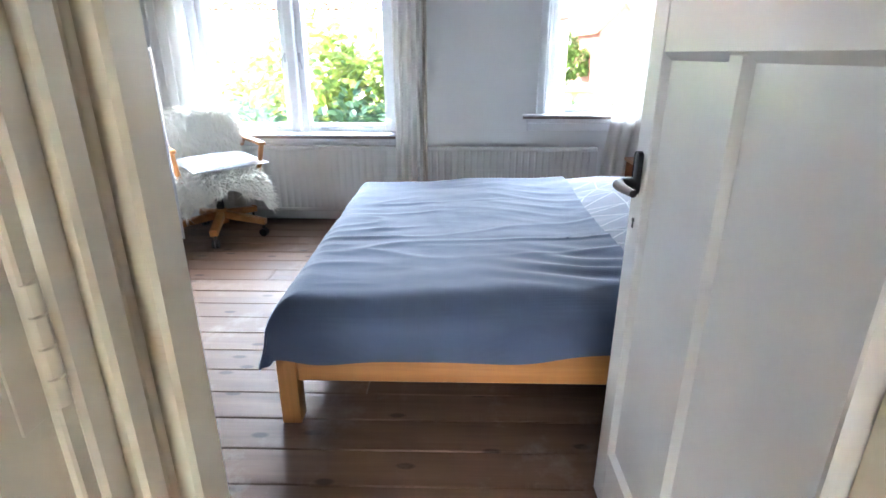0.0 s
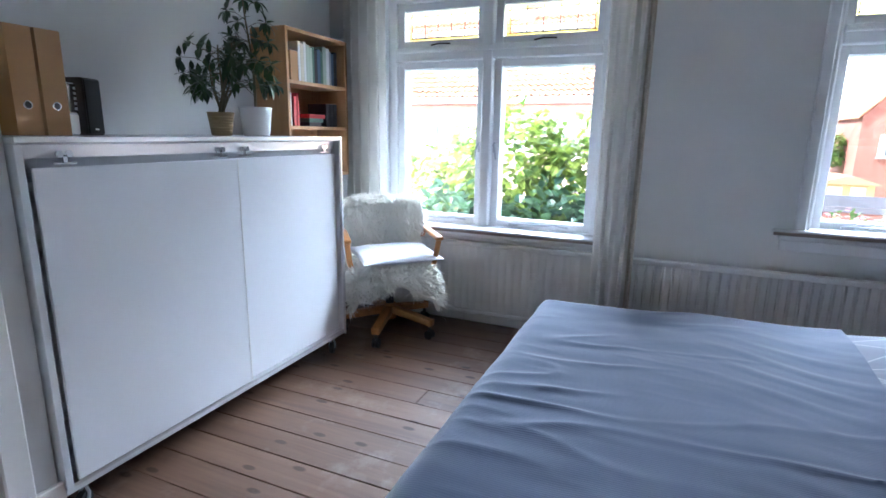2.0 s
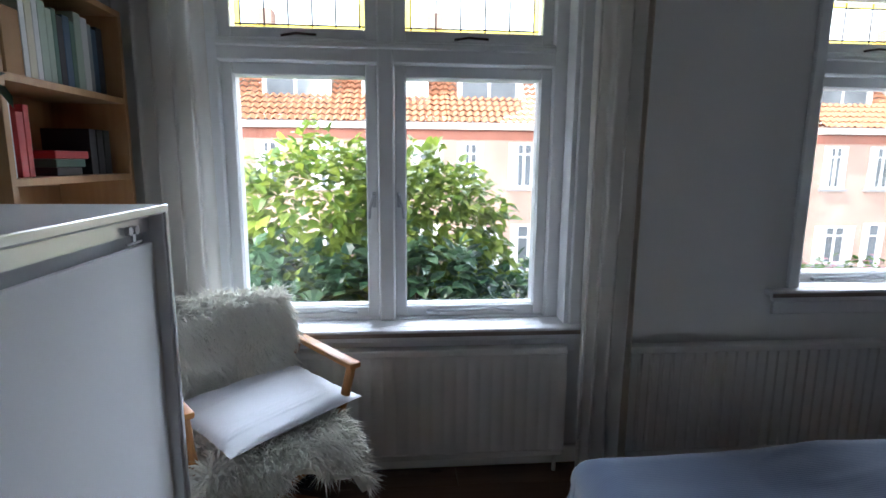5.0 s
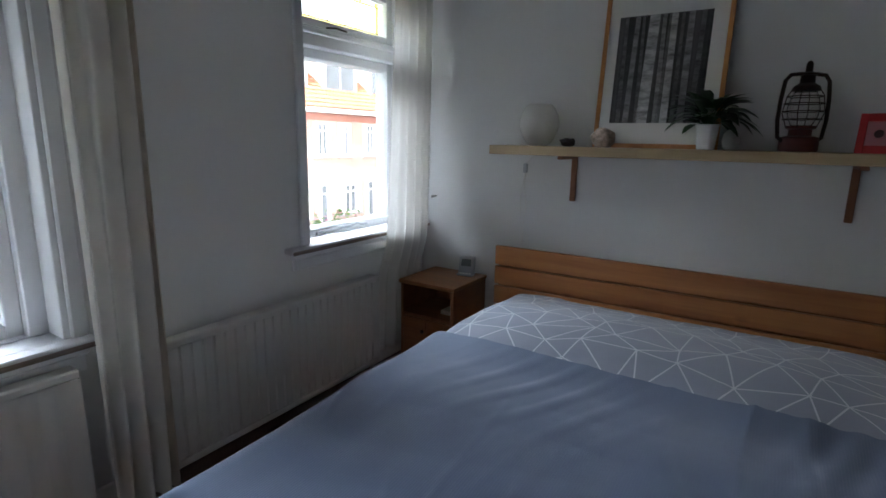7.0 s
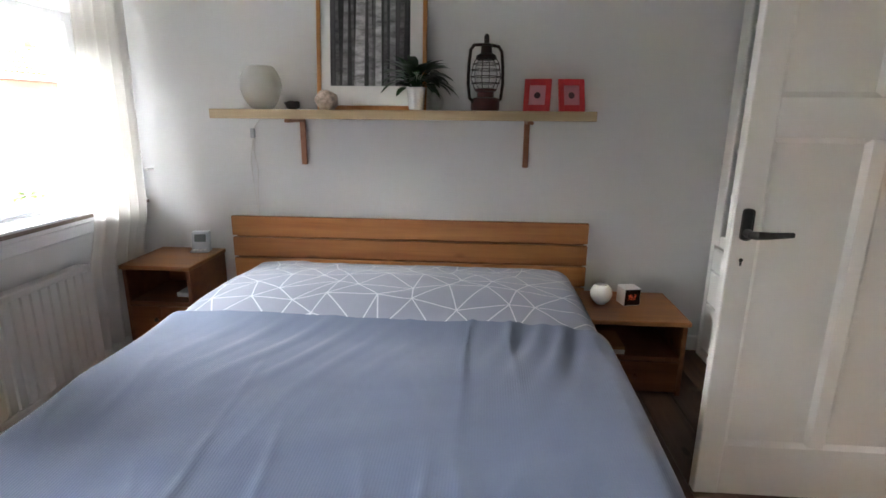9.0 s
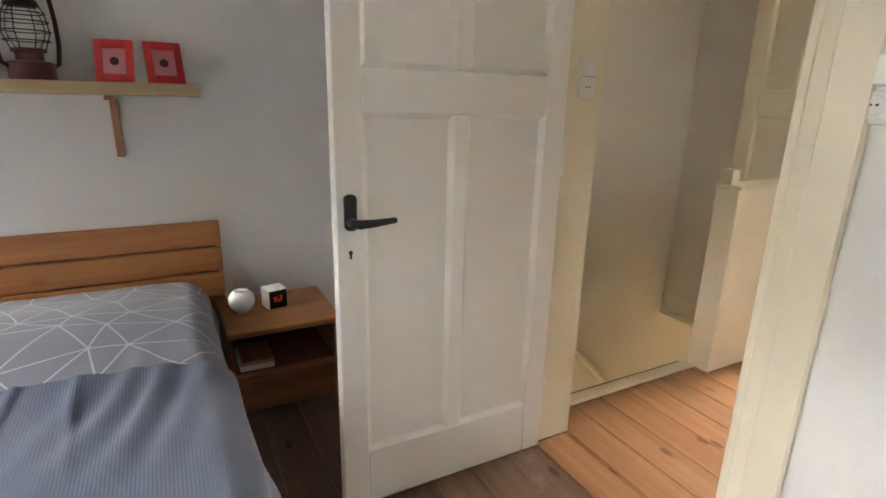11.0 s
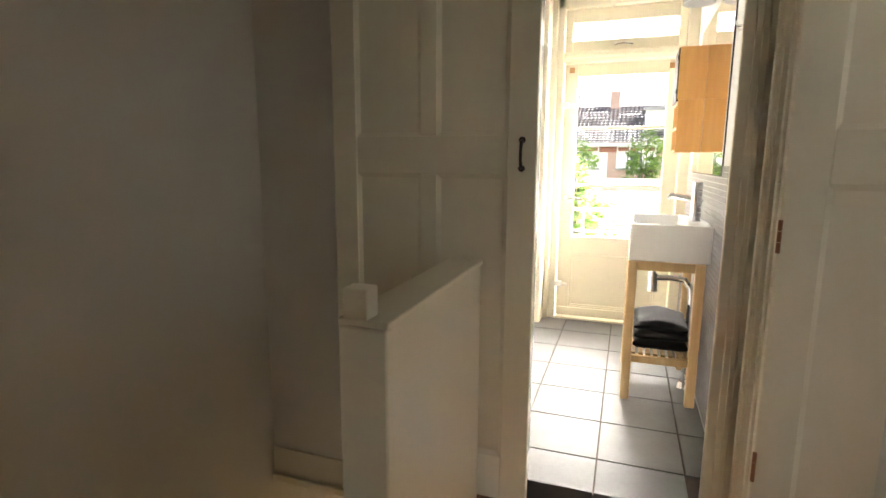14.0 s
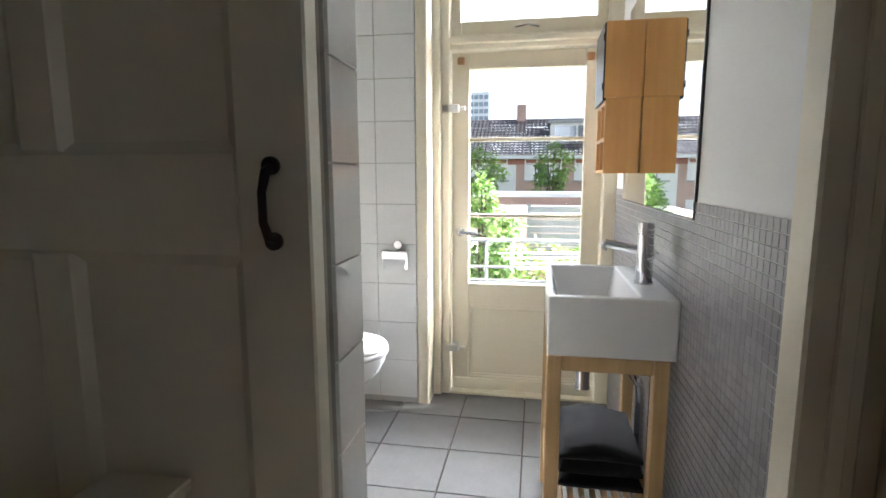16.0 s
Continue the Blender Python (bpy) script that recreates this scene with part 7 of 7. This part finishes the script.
def leafy(bl, centre, size, count, leaf_size, rng, bulge=0.35, keep=0.35):
    """Leaves through an uneven crown, denser towards its skin."""
    c = Vector(centre)
    made = 0
    while made < count:
        d = Vector((rng.gauss(0, 1), rng.gauss(0, 1), rng.gauss(0, 1))).normalized()
        r = rng.uniform(0.35, 1.0) ** 0.5
        k = 1 + bulge * noise.noise(d * 2.3 + c) + 0.2 * noise.noise(d * 6 + c)
        p = c + Vector((d.x * size[0], d.y * size[1], d.z * size[2])) * r * k
        if noise.noise(p * 2.1) < -keep:
            made += 0.25
            continue
        w = (d + Vector((rng.uniform(-1, 1), rng.uniform(-1, 1), rng.uniform(-1.1, 0.3)))).normalized()
        leaf(bl, p, w, Vector((rng.uniform(-0.5, 0.5), rng.uniform(-0.5, 0.5), 1)), leaf_size * rng.uniform(0.6, 1.3), leaf_size * rng.uniform(0.55, 0.95), 0.3, 3)
        made += 1


def shrub(name, base, blobs, leaf_size, material, label, seed, limbs):
    plant = thing(name, label, "tree" if name == "tree" else "shrub", pose(*base))
    rng = random.Random(seed)
    bl, bs = bmesh.new(), bmesh.new()
    for c, size, count in blobs:
        leafy(bl, c, size, count, leaf_size, rng)
    for k in range(limbs):
        c, size, _ = blobs[k % len(blobs)]
        tip = Vector(c) + Vector((rng.uniform(-0.6, 0.6) * size[0], rng.uniform(-0.4, 0.4) * size[1], rng.uniform(0, 0.7) * size[2]))
        mid = tip * 0.5 + Vector((rng.uniform(-0.15, 0.15), rng.uniform(-0.15, 0.15), 0.1))
        tube(bs, [Vector((rng.uniform(-0.1, 0.1), rng.uniform(-0.1, 0.1), 0)), mid, tip], [0.07, 0.045, 0.012], 7)
    part("trunk", bs, M_BARK, plant)
    part("crown", bl, material, plant, "", 0)
    return plant


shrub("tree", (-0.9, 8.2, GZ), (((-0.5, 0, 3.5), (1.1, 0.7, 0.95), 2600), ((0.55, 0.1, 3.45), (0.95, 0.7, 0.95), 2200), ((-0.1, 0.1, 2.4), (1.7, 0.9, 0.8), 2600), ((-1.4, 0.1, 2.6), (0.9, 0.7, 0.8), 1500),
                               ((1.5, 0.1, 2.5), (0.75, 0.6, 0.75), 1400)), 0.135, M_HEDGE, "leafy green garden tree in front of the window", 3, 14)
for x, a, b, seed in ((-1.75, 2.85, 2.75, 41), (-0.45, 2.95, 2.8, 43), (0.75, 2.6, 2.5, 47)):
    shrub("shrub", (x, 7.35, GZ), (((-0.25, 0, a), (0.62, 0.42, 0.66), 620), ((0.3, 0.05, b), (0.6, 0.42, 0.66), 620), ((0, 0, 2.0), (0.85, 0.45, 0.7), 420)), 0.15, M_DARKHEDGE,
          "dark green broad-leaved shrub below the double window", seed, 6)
shrub("shrub", (-2.9, 8.4, GZ), (((0, 0, 3.0), (1.2, 0.7, 0.9), 2200), ((0.2, 0, 1.6), (1.3, 0.8, 0.9), 1200)), 0.12, M_HEDGE, "broad green shrub in the front garden", 13, 6)
shrub("shrub", (4.6, 12.0, GZ), (((0, 0, 2.5), (0.9, 0.8, 1.0), 900), ((0.3, 0, 1.4), (0.8, 0.8, 0.9), 500)), 0.13, M_GARDEN, "light green street shrub by the footpath", 17, 6)


def roof_sheet(bm, x0, x1, y0, z0, y1, z1, wave=0.25, course=0.33):
    """A pantiled slope: rolls across, courses stepped upward."""
    L = math.hypot(y1 - y0, z1 - z0)
    nc = max(1, int(L / course))
    nx = int((x1 - x0) / wave * 4)
    nrm = Vector((0, -(z1 - z0), (y1 - y0))).normalized()
    if nrm.z < 0:
        nrm = -nrm
    for c in range(nc):
        row = []
        for e, lift in ((0, 0.05), (1, 0.0)):
            u = (c + e) / nc
            row.append([bm.verts.new(Vector((x0 + (x1 - x0) * i / nx, y0 + (y1 - y0) * u, z0 + (z1 - z0) * u)) + nrm * (lift + 0.045 * math.sin(2 * math.pi * i / 4))) for i in range(nx + 1)])
        for i in range(nx):
            bm.faces.new((row[0][i], row[0][i + 1], row[1][i + 1], row[1][i]))


def ext_window(parent, x0, x1, y, z0, z1, out, posts=1, curtain_on=True):
    """A facade window: frame, posts, panes and a stone sill; out is the way it faces along y."""
    win = new("window")
    win.parent = parent
    win.empty_display_size = 0.05
    ya, yb = sorted((y, y + out * 0.05))
    bm = bmesh.new()
    frame_ring(bm, x0, x1, z0, z1, ya, yb, 0.08, 0)
    for k in range(1, posts + 1):
        x = x0 + (x1 - x0) * k / (posts + 1)
        box(bm, x - 0.045, x + 0.045, ya, yb, z0, z1)
    zt = z1 - (z1 - z0) * 0.25
    box(bm, x0, x1, ya + 0.002, yb - 0.002, zt - 0.03, zt + 0.03)
    part("frame", bm, M_EXTWHITE, win)
    yp = sorted((y - out * 0.02, y + out * 0.01))
    bx("pane", (x0 + 0.05, x1 - 0.05, yp[0], yp[1], z0 + 0.05, z1 - 0.05), M_EXTGLASS, win)
    if curtain_on:
        w = x1 - x0
        yc = sorted((y + out * 0.012, y + out * 0.02))
        for a, b in ((0.06, 0.06 + 0.27 * w), (w * 0.72, w - 0.06)):
            bx("net_curtain", (x0 + a, x0 + b, yc[0], yc[1], z0 + 0.06, z1 - 0.06), M_NET, win, "pale net curtain")
    ys = sorted((y - out * 0.02, y + out * 0.16))
    bx("sill", (x0 - 0.08, x1 + 0.08, ys[0], ys[1], z0 - 0.10, z0), M_BITUMEN, win)
    return win


def terrace_house(x0, w, y, out, eave, ridge, depth, roof_mat, wall_mat, label, upper, lower, dormer=None, chimney=True):
    """One house of a row: wall, roof, gutter, windows, a dormer, a chimney."""
    h = thing("terraced_house", label, "house", group="row of houses")
    yb = y - out * depth
    ys = sorted((y, yb))
    bm = bmesh.new()
    box(bm, x0, x0 + w, ys[0], ys[1], GZ, eave)
    part("wall", bm, wall_mat, h)
    bm = bmesh.new()
    ym = (y + yb) / 2
    roof_sheet(bm, x0, x0 + w, y + out * 0.35, eave - 0.05, ym, ridge)
    roof_sheet(bm, x0, x0 + w, yb - out * 0.35, eave - 0.05, ym, ridge)
    part("roof", bm, roof_mat, h, "", 0)
    g = sorted((y + out * 0.02, y + out * 0.5))
    bx("gutter", (x0, x0 + w, g[0], g[1], eave - 0.28, eave - 0.08), M_EXTWHITE, h, "white boxed gutter")
    bx("frieze", (x0, x0 + w, *sorted((y, y + out * 0.03)), eave - 0.62, eave - 0.281), M_REDBRICK, h)
    for a, b, z0, z1, n in upper + lower:
        ext_window(h, x0 + a, x0 + b, y + out * 0.005, z0, z1, out, n)
    if dormer:
        a, b, z0, z1 = dormer
        yd = y - out * 0.9
        d = bx("dormer", (x0 + a, x0 + b, *sorted((yd, ym)), z0, z1), M_EXTWHITE, h, "white boxed dormer")
        bx("dormer_roof", (x0 + a - 0.15, x0 + b + 0.15, *sorted((yd + out * 0.2, ym)), z1, z1 + 0.18), M_BITUMEN, d)
        n = 2
        for k in range(n):
            p0 = a + 0.15 + (b - a - 0.3) * k / n
            p1 = a + 0.15 + (b - a - 0.3) * (k + 1) / n - 0.12
            bx("pane", (x0 + p0, x0 + p1, *sorted((yd, yd + out * 0.02)), z0 + 0.25, z1 - 0.15), M_EXTGLASS, d)
    if chimney:
        bm = bmesh.new()
        box(bm, x0 + w - 0.45, x0 + w + 0.15, ym - 0.4, ym + 0.4, ridge - 0.8, ridge + 0.9)
        part("chimney", bm, M_BRICK, h)
    return h


for k in range(-9, 12):
    x0 = -2.30 + k * 3.4
    if 4.0 < x0 < 11.5:                       # a side street opens here
        continue
    terrace_house(x0, 3.4, 21.0, -1, 2.65, 6.3, 9.0, M_ROOFTILE, M_BRICK, "brick terraced house with an orange pantiled roof and white dormer",
                  [(0.35, 1.25, 0.4, 1.95, 1), (2.15, 3.25, 0.4, 1.95, 1)], [(0.35, 1.95, -2.45, -1.0, 1), (2.3, 3.15, GZ + 0.1, -0.9, 0)],
                  dormer=(0.45, 2.8, 3.15, 5.0), chimney=k % 2 == 0)

# the side street: a gable end, a flat-roofed shed, a cabin and trees
gable = thing("gable_house", "red brick house with a pointed gable end", "house")
bm = bmesh.new()
near, far = [], []
for y, ring in ((44.0, near), (54.0, far)):
    for x, z in ((11.4, GZ), (14.8, GZ), (14.8, 2.8), (13.1, 4.6), (11.4, 2.8)):
        ring.append(bm.verts.new((x, y, z)))
bm.faces.new(near), bm.faces.new(far[::-1])
for k in range(5):
    bm.faces.new((near[k], far[k], far[(k + 1) % 5], near[(k + 1) % 5]))
bmesh.ops.recalc_face_normals(bm, faces=bm.faces)
part("wall", bm, M_REDBRICK, gable)
for x0, x1, za, zb in ((11.15, 13.1, 2.65, 4.72), (15.05, 13.1, 2.65, 4.72)):
    bm = bmesh.new()
    lo = [bm.verts.new(p) for p in ((x0, 43.8, za), (x1, 43.8, zb), (x1, 54.2, zb), (x0, 54.2, za))]
    hi = [bm.verts.new(v.co + Vector((0, 0, 0.16))) for v in lo]
    bm.faces.new(lo[::-1]), bm.faces.new(hi)
    for k in range(4):
        bm.faces.new((lo[k], lo[(k + 1) % 4], hi[(k + 1) % 4], hi[k]))
    bmesh.ops.recalc_face_normals(bm, faces=bm.faces)
    part("roof", bm, M_ROOFTILE, gable)
ext_window(gable, 12.5, 13.6, 43.995, 0.2, 1.6, -1)
shed = thing("garage", "low garage with a dark flat felt roof", "garage")
bx("wall", (5.4, 8.6, 23.0, 27.0, GZ, -1.12), M_REDBRICK, shed)
bx("roof", (5.2, 8.8, 22.8, 27.2, -1.12, -0.92), M_SLATE, shed, "dark felt roof")
cabin = thing("garden_cabin", "pale yellow timber cabin beyond the garage", "cabin")
bx("wall", (8.4, 11.0, 38.0, 41.0, GZ, -1.2), node_mat("yellow_timber", (0.55, 0.42, 0.18), 0.7, vary=0.1), cabin)
for x in (8.8, 9.9):
    bx("window", (x, x + 0.7, 37.96, 37.999, -1.95, -1.35), M_EXTWHITE, cabin)
bm = bmesh.new()
vs = box(bm, 8.1, 11.3, 37.6, 41.4, -1.2, -0.75)
for v in vs:
    if v.co.z > -1.0:
        v.co.x = 9.7 + (v.co.x - 9.7) * 0.15
part("roof", bm, M_ROOFTILE, cabin)
shrub("tree", (9.0, 47.0, GZ), (((0, 0, 4.6), (1.6, 1.2, 1.5), 1300), ((1.2, 0, 3.4), (1.5, 1.2, 1.3), 900)), 0.3, M_GARDEN, "green street tree beside the gable end", 53, 8)

# flower box on the outer sill of the single window
fbox = thing("flower_box", "planter with pink flowers on the outer window sill", "planter")
bx("trough", (1.25, 1.98, 5.11, 5.28, 0.66, 0.765), M_BITUMEN, fbox, bevel=0.006)
for x in (1.4, 1.85):
    bx("bracket", (x - 0.01, x + 0.01, 5.101, 5.27, 0.64, 0.659), M_IRON, fbox)
rng = random.Random(61)
bl, bf = bmesh.new(), bmesh.new()
for k in range(420):
    p = Vector((rng.uniform(1.26, 1.97), rng.uniform(5.12, 5.27), 0.75 + rng.uniform(0, 0.10) * (0.5 + 0.5 * math.sin(13 * k))))
    d = Vector((rng.uniform(-1, 1), rng.uniform(-1, 1), rng.uniform(0.0, 1.0)))
    if k % 4:
        leaf(bl, p, d, (0, 0, 1), rng.uniform(0.03, 0.06), rng.uniform(0.015, 0.03), 0.3, 3)
    else:
        for a in range(5):
            leaf(bf, p + Vector((0, 0, 0.025)), Vector((math.cos(a * 1.257), math.sin(a * 1.257), 0.35)), (0, 0, 1), 0.017, 0.014, 0.2, 2)
part("foliage", bl, M_GARDEN, fbox)
part("blossom", bf, leaf_mat("pink_petals", (0.55, 0.10, 0.16), (0.75, 0.40, 0.40), 0.3, 0.6), fbox, "pink blossoms")

# bright summer haze all round the horizon
bm = bmesh.new()
rims = [[bm.verts.new((160 * math.cos(a * math.pi / 36), 160 * math.sin(a * math.pi / 36), z)) for a in range(72)] for z in (GZ - 0.1, 26, 70)]
for lo, hi in zip(rims, rims[1:]):
    for k in range(72):
        bm.faces.new((lo[k], hi[k], hi[(k + 1) % 72], lo[(k + 1) % 72]))
one("backdrop", bm, glow_mat("white_haze", (0.96, 0.98, 1.0), 1.15), "bright white hazy sky along the horizon", "sky", kind="structure", smooth=60)

# garden side: balcony, sheds, houses and a distant tower
bal2 = thing("balcony", "small balcony with a metal rail outside the bathroom", "balcony")
bx("slab", (-0.6, 2.2, -3.75, -2.76, -0.16, 0.02), M_BITUMEN, bal2)
for x in (-0.55, 0.2, 0.95, 1.7, 2.15):
    bm = bmesh.new()
    cyl(bm, (x, -3.7, 0.02), (x, -3.7, 0.80), 0.014, seg=10)
    part("post", bm, M_IRON, bal2)
for z in (0.80, 0.70, 0.60, 0.50, 0.35, 0.2):
    bm = bmesh.new()
    cyl(bm, (-0.6, -3.7, z), (0.62 if z == 0.70 else 2.2, -3.7, z), 0.011 if z < 0.8 else 0.016, seg=8)
    part("rail", bm, M_IRON, bal2)
rack = thing("drying_rack", "white wire drying rack hooked on the balcony rail", "rack")
bm = bmesh.new()
for k in range(4):
    cyl(bm, (0.25, -3.66 + k * 0.10, 0.73 - 0.02 * k), (0.86 - 0.05 * k, -3.66 + k * 0.10, 0.71 - 0.02 * k), 0.006, seg=8)
part("wire", bm, M_EXTWHITE, rack)
bm = bmesh.new()
for x in (0.27, 0.75):
    tube(bm, [(x, -3.70, 0.815), (x, -3.66, 0.76), (x, -3.34, 0.65)], 0.008, 8)
part("arm", bm, M_EXTWHITE, rack)

shrub("tree", (1.35, -8.0, GZ), (((0, 0, 3.1), (0.6, 0.5, 0.75), 1600), ((0.1, 0, 3.75), (0.22, 0.22, 0.42), 300), ((0.0, 0, 2.2), (0.8, 0.6, 0.8), 900)), 0.10, M_GARDEN, "bright green garden tree below the balcony", 23, 8)
shrub("shrub", (0.35, -9.0, GZ), (((0, 0, 2.3), (0.9, 0.6, 0.7), 1300), ((-0.9, 0, 1.9), (0.9, 0.6, 0.8), 700)), 0.10, M_HEDGE, "dark green garden shrub by the sheds", 27, 6)
shrub("tree", (3.2, -22.0, GZ), (((0, 0, 4.3), (1.3, 1.0, 1.0), 900), ((0.6, 0, 3.3), (1.1, 0.9, 0.9), 500)), 0.22, M_GARDEN, "green garden tree before the far houses", 29, 8)
shrub("tree", (-0.2, -25.0, GZ), (((0, 0, 4.6), (0.9, 0.8, 1.1), 500), ((0.3, 0, 3.6), (0.8, 0.8, 0.8), 300)), 0.2, M_GARDEN, "thin pale garden tree before the far houses", 31, 8)
for x0, x1, y0, y1, z in ((-3.5, 1.2, -13.5, -11.0, -0.6), (-5, 4, -17.5, -14.5, 0.25), (1.6, 6, -13.0, -10.5, -0.4), (-6, 3.5, -21.0, -18.5, 0.6)):
    sh = thing("garden_shed", "low garden shed with a flat felt roof", "shed", group="garden sheds")
    bx("wall", (x0, x1, y0, y1, GZ, z - 0.12), M_BRICK, sh)
    bx("roof", (x0 - 0.15, x1 + 0.15, y0 - 0.15, y1 + 0.15, z - 0.12, z), M_EXTWHITE, sh, "pale flat roof")
fence = thing("garden_fence", "grey slatted garden fence", "fence")
for k in range(9):
    bx("slat", (-2.2, 0.75, -10.2, -10.17, GZ + 2.4 + k * 0.13, GZ + 2.4 + k * 0.13 + 0.115), M_IRON, fence)
for x in (-2.2, -0.75, 0.72):
    bx("post", (x - 0.04, x + 0.04, -10.30, -10.2, GZ, GZ + 3.6), M_IRON, fence)
for k in range(-3, 4):
    x0 = -4.2 + k * 6.0
    terrace_house(x0, 6.0, -32.0, 1, 2.45, 4.9, 8.0, M_SLATE, M_EXTWHITE if k % 2 else M_BRICK, "pale terraced house with a dark tiled roof beyond the gardens",
                  [(0.5, 2.6, 0.9, 2.2, 2), (3.3, 5.5, 0.9, 2.2, 2)], [(0.5, 3.0, -1.9, -0.2, 2), (3.8, 5.3, -1.9, -0.2, 1)],
                  dormer=(1.0, 4.0, 2.9, 4.3) if k % 3 == 0 else None, chimney=True)
tower = thing("office_tower", "distant grey office tower with window bands", "building", pose(10.3, -92, GZ))
bx("wall", (-1.75, 1.75, -3, 3, 0, 17.6), M_TOWER, tower)
for k in range(14):
    z = 1.5 + k * 1.15
    for j in range(4):
        bx("window", (-1.6 + j * 0.82, -0.9 + j * 0.82, 3.0, 3.05, z, z + 0.7), M_TOWERGLASS, tower)

# ---- tiles, last ----
def shared_box(name, sx, sy, sz, material, bevel):
    bm = bmesh.new()
    box(bm, -sx / 2, sx / 2, -sy / 2, sy / 2, -sz / 2, sz / 2, bevel=bevel)
    return mesh_of(bm, name, material)


def lay(name, me, spots, parent):
    for x, y, z in spots:
        ob = new(name, me)
        ob.parent = parent
        ob.location = (x, y, z)


ft = 0.318
bath = bpy.data.objects["floor_bathroom"]
tile_me = shared_box("floor_tile", ft - 0.006, ft - 0.006, 0.010, M_FTILE, 0.0015)
lay("floor_tile", tile_me, [(0.632 + ft * (i + 0.5), -1.05 - ft * (j + 0.5), BZ - 0.005) for i in range(0, 4) for j in range(-1, 5)], bath)
edge_me = shared_box("floor_tile_cut", ft - 0.006, ft - 0.006, 0.010, M_FTILE, 0.0015)
lay("floor_tile", edge_me, [(0.632 - ft * 0.5, -1.05 - ft * (j + 0.5), BZ - 0.005) for j in range(-1, 5)], bath)
cut_me = shared_box("floor_tile_sliver", 0.108, ft - 0.006, 0.010, M_FTILE, 0.0015)
lay("floor_tile", cut_me, [(0.257, -1.05 - ft * (j + 0.5), BZ - 0.005) for j in range(-1, 5)], bath)
front_me = shared_box("floor_tile_front", ft - 0.006, 0.216, 0.010, M_FTILE, 0.0015)
lay("floor_tile", front_me, [(0.632 + ft * (i + 0.5), -0.732 + 0.112, BZ - 0.005) for i in range(-1, 1)], bath)
step_me = shared_box("step_tile", ft - 0.006, 0.010, 0.088, M_DKTILE, 0.0015)
lay("step_tile", step_me, [(0.632 + ft * (i + 0.5), -0.506, 0.034) for i in range(-1, 1)], bath)
bm = bmesh.new()
box(bm, 0.20, 1.0, -0.5118, -0.506, -0.02, BZ - 0.008)
tagged(part("trim", bm, M_DKGROUT), "dark grout of the bathroom step", "trim", kind="structure")

# white wall tiles round the toilet
wall_b = bpy.data.objects["wall_bathroom"]
wt = 0.2055
wt_me = shared_box("wall_tile", wt - 0.003, 0.008, wt - 0.003, M_WTILE, 0.001)
bm = bmesh.new()
box(bm, 1.192, 2.048, -2.4495, -2.447, BZ, 2.4)
tagged(part("trim", bm, M_GROUT), "pale grout between the white wall tiles", "trim", kind="structure")
lay("wall_tile", wt_me, [(1.192 + wt * (i + 0.5), -2.443, 1.955 + wt * (j + 0.5)) for i in range(4) for j in range(-9, 2)], wall_b)
bm = bmesh.new()
box(bm, 0.8995, 0.906, -0.722, -0.598, 0.0, 2.1)
tagged(part("trim", bm, M_GROUT), "pale grout of the tiled door reveal", "trim", kind="structure")
rv_me = shared_box("reveal_tile", 0.008, 0.119, 0.150, M_WTILE, 0.001)
lay("wall_tile", rv_me, [(0.897, -0.660, BZ + 0.078 + 0.153 * j) for j in range(13)], wall_b)

# grey mosaic behind the washstand
bm = bmesh.new()
box(bm, 0.2002, 0.2022, -2.598, -0.586, BZ, 1.214)
tagged(part("trim", bm, node_mat("white_mosaic_grout", (0.66, 0.65, 0.64), 0.9, vary=0.05, scale=14, bump=0.2)), "pale grout of the mosaic wall", "trim", kind="structure")
ms = 0.0254
ms_me = shared_box("mosaic_tile", 0.0045, ms - 0.0019, ms - 0.0019, M_MOSAIC, 0.0005)
near, far = [], []
for i in range(79):
    for j in range(44):
        s = (0.2032, -0.588 - ms * (i + 0.5), 1.213 - ms * (j + 0.5))
        (near if i < 20 and j < 15 else far).append(s)
lay("mosaic_tile", ms_me, near, wall_b)
verts, faces = [], []
a = (ms - 0.0019) / 2
for x, y, z in far:
    k = len(verts)
    for dx, e in ((-0.002, 0.0), (0.0022, 0.0006)):
        verts += [(x + dx, y - a + e, z - a + e), (x + dx, y + a - e, z - a + e), (x + dx, y + a - e, z + a - e), (x + dx, y - a + e, z + a - e)]
    faces.append((k + 4, k + 5, k + 6, k + 7))
    for q in range(4):
        faces.append((k + q, k + (q + 1) % 4, k + 4 + (q + 1) % 4, k + 4 + q))
me = bpy.data.meshes.new("mosaic")
me.from_pydata(verts, [], faces)
me.materials.append(M_MOSAIC_FAR)
ob = new("mosaic", me)
ob.parent = wall_b
tagged(ob, kind="stuff")
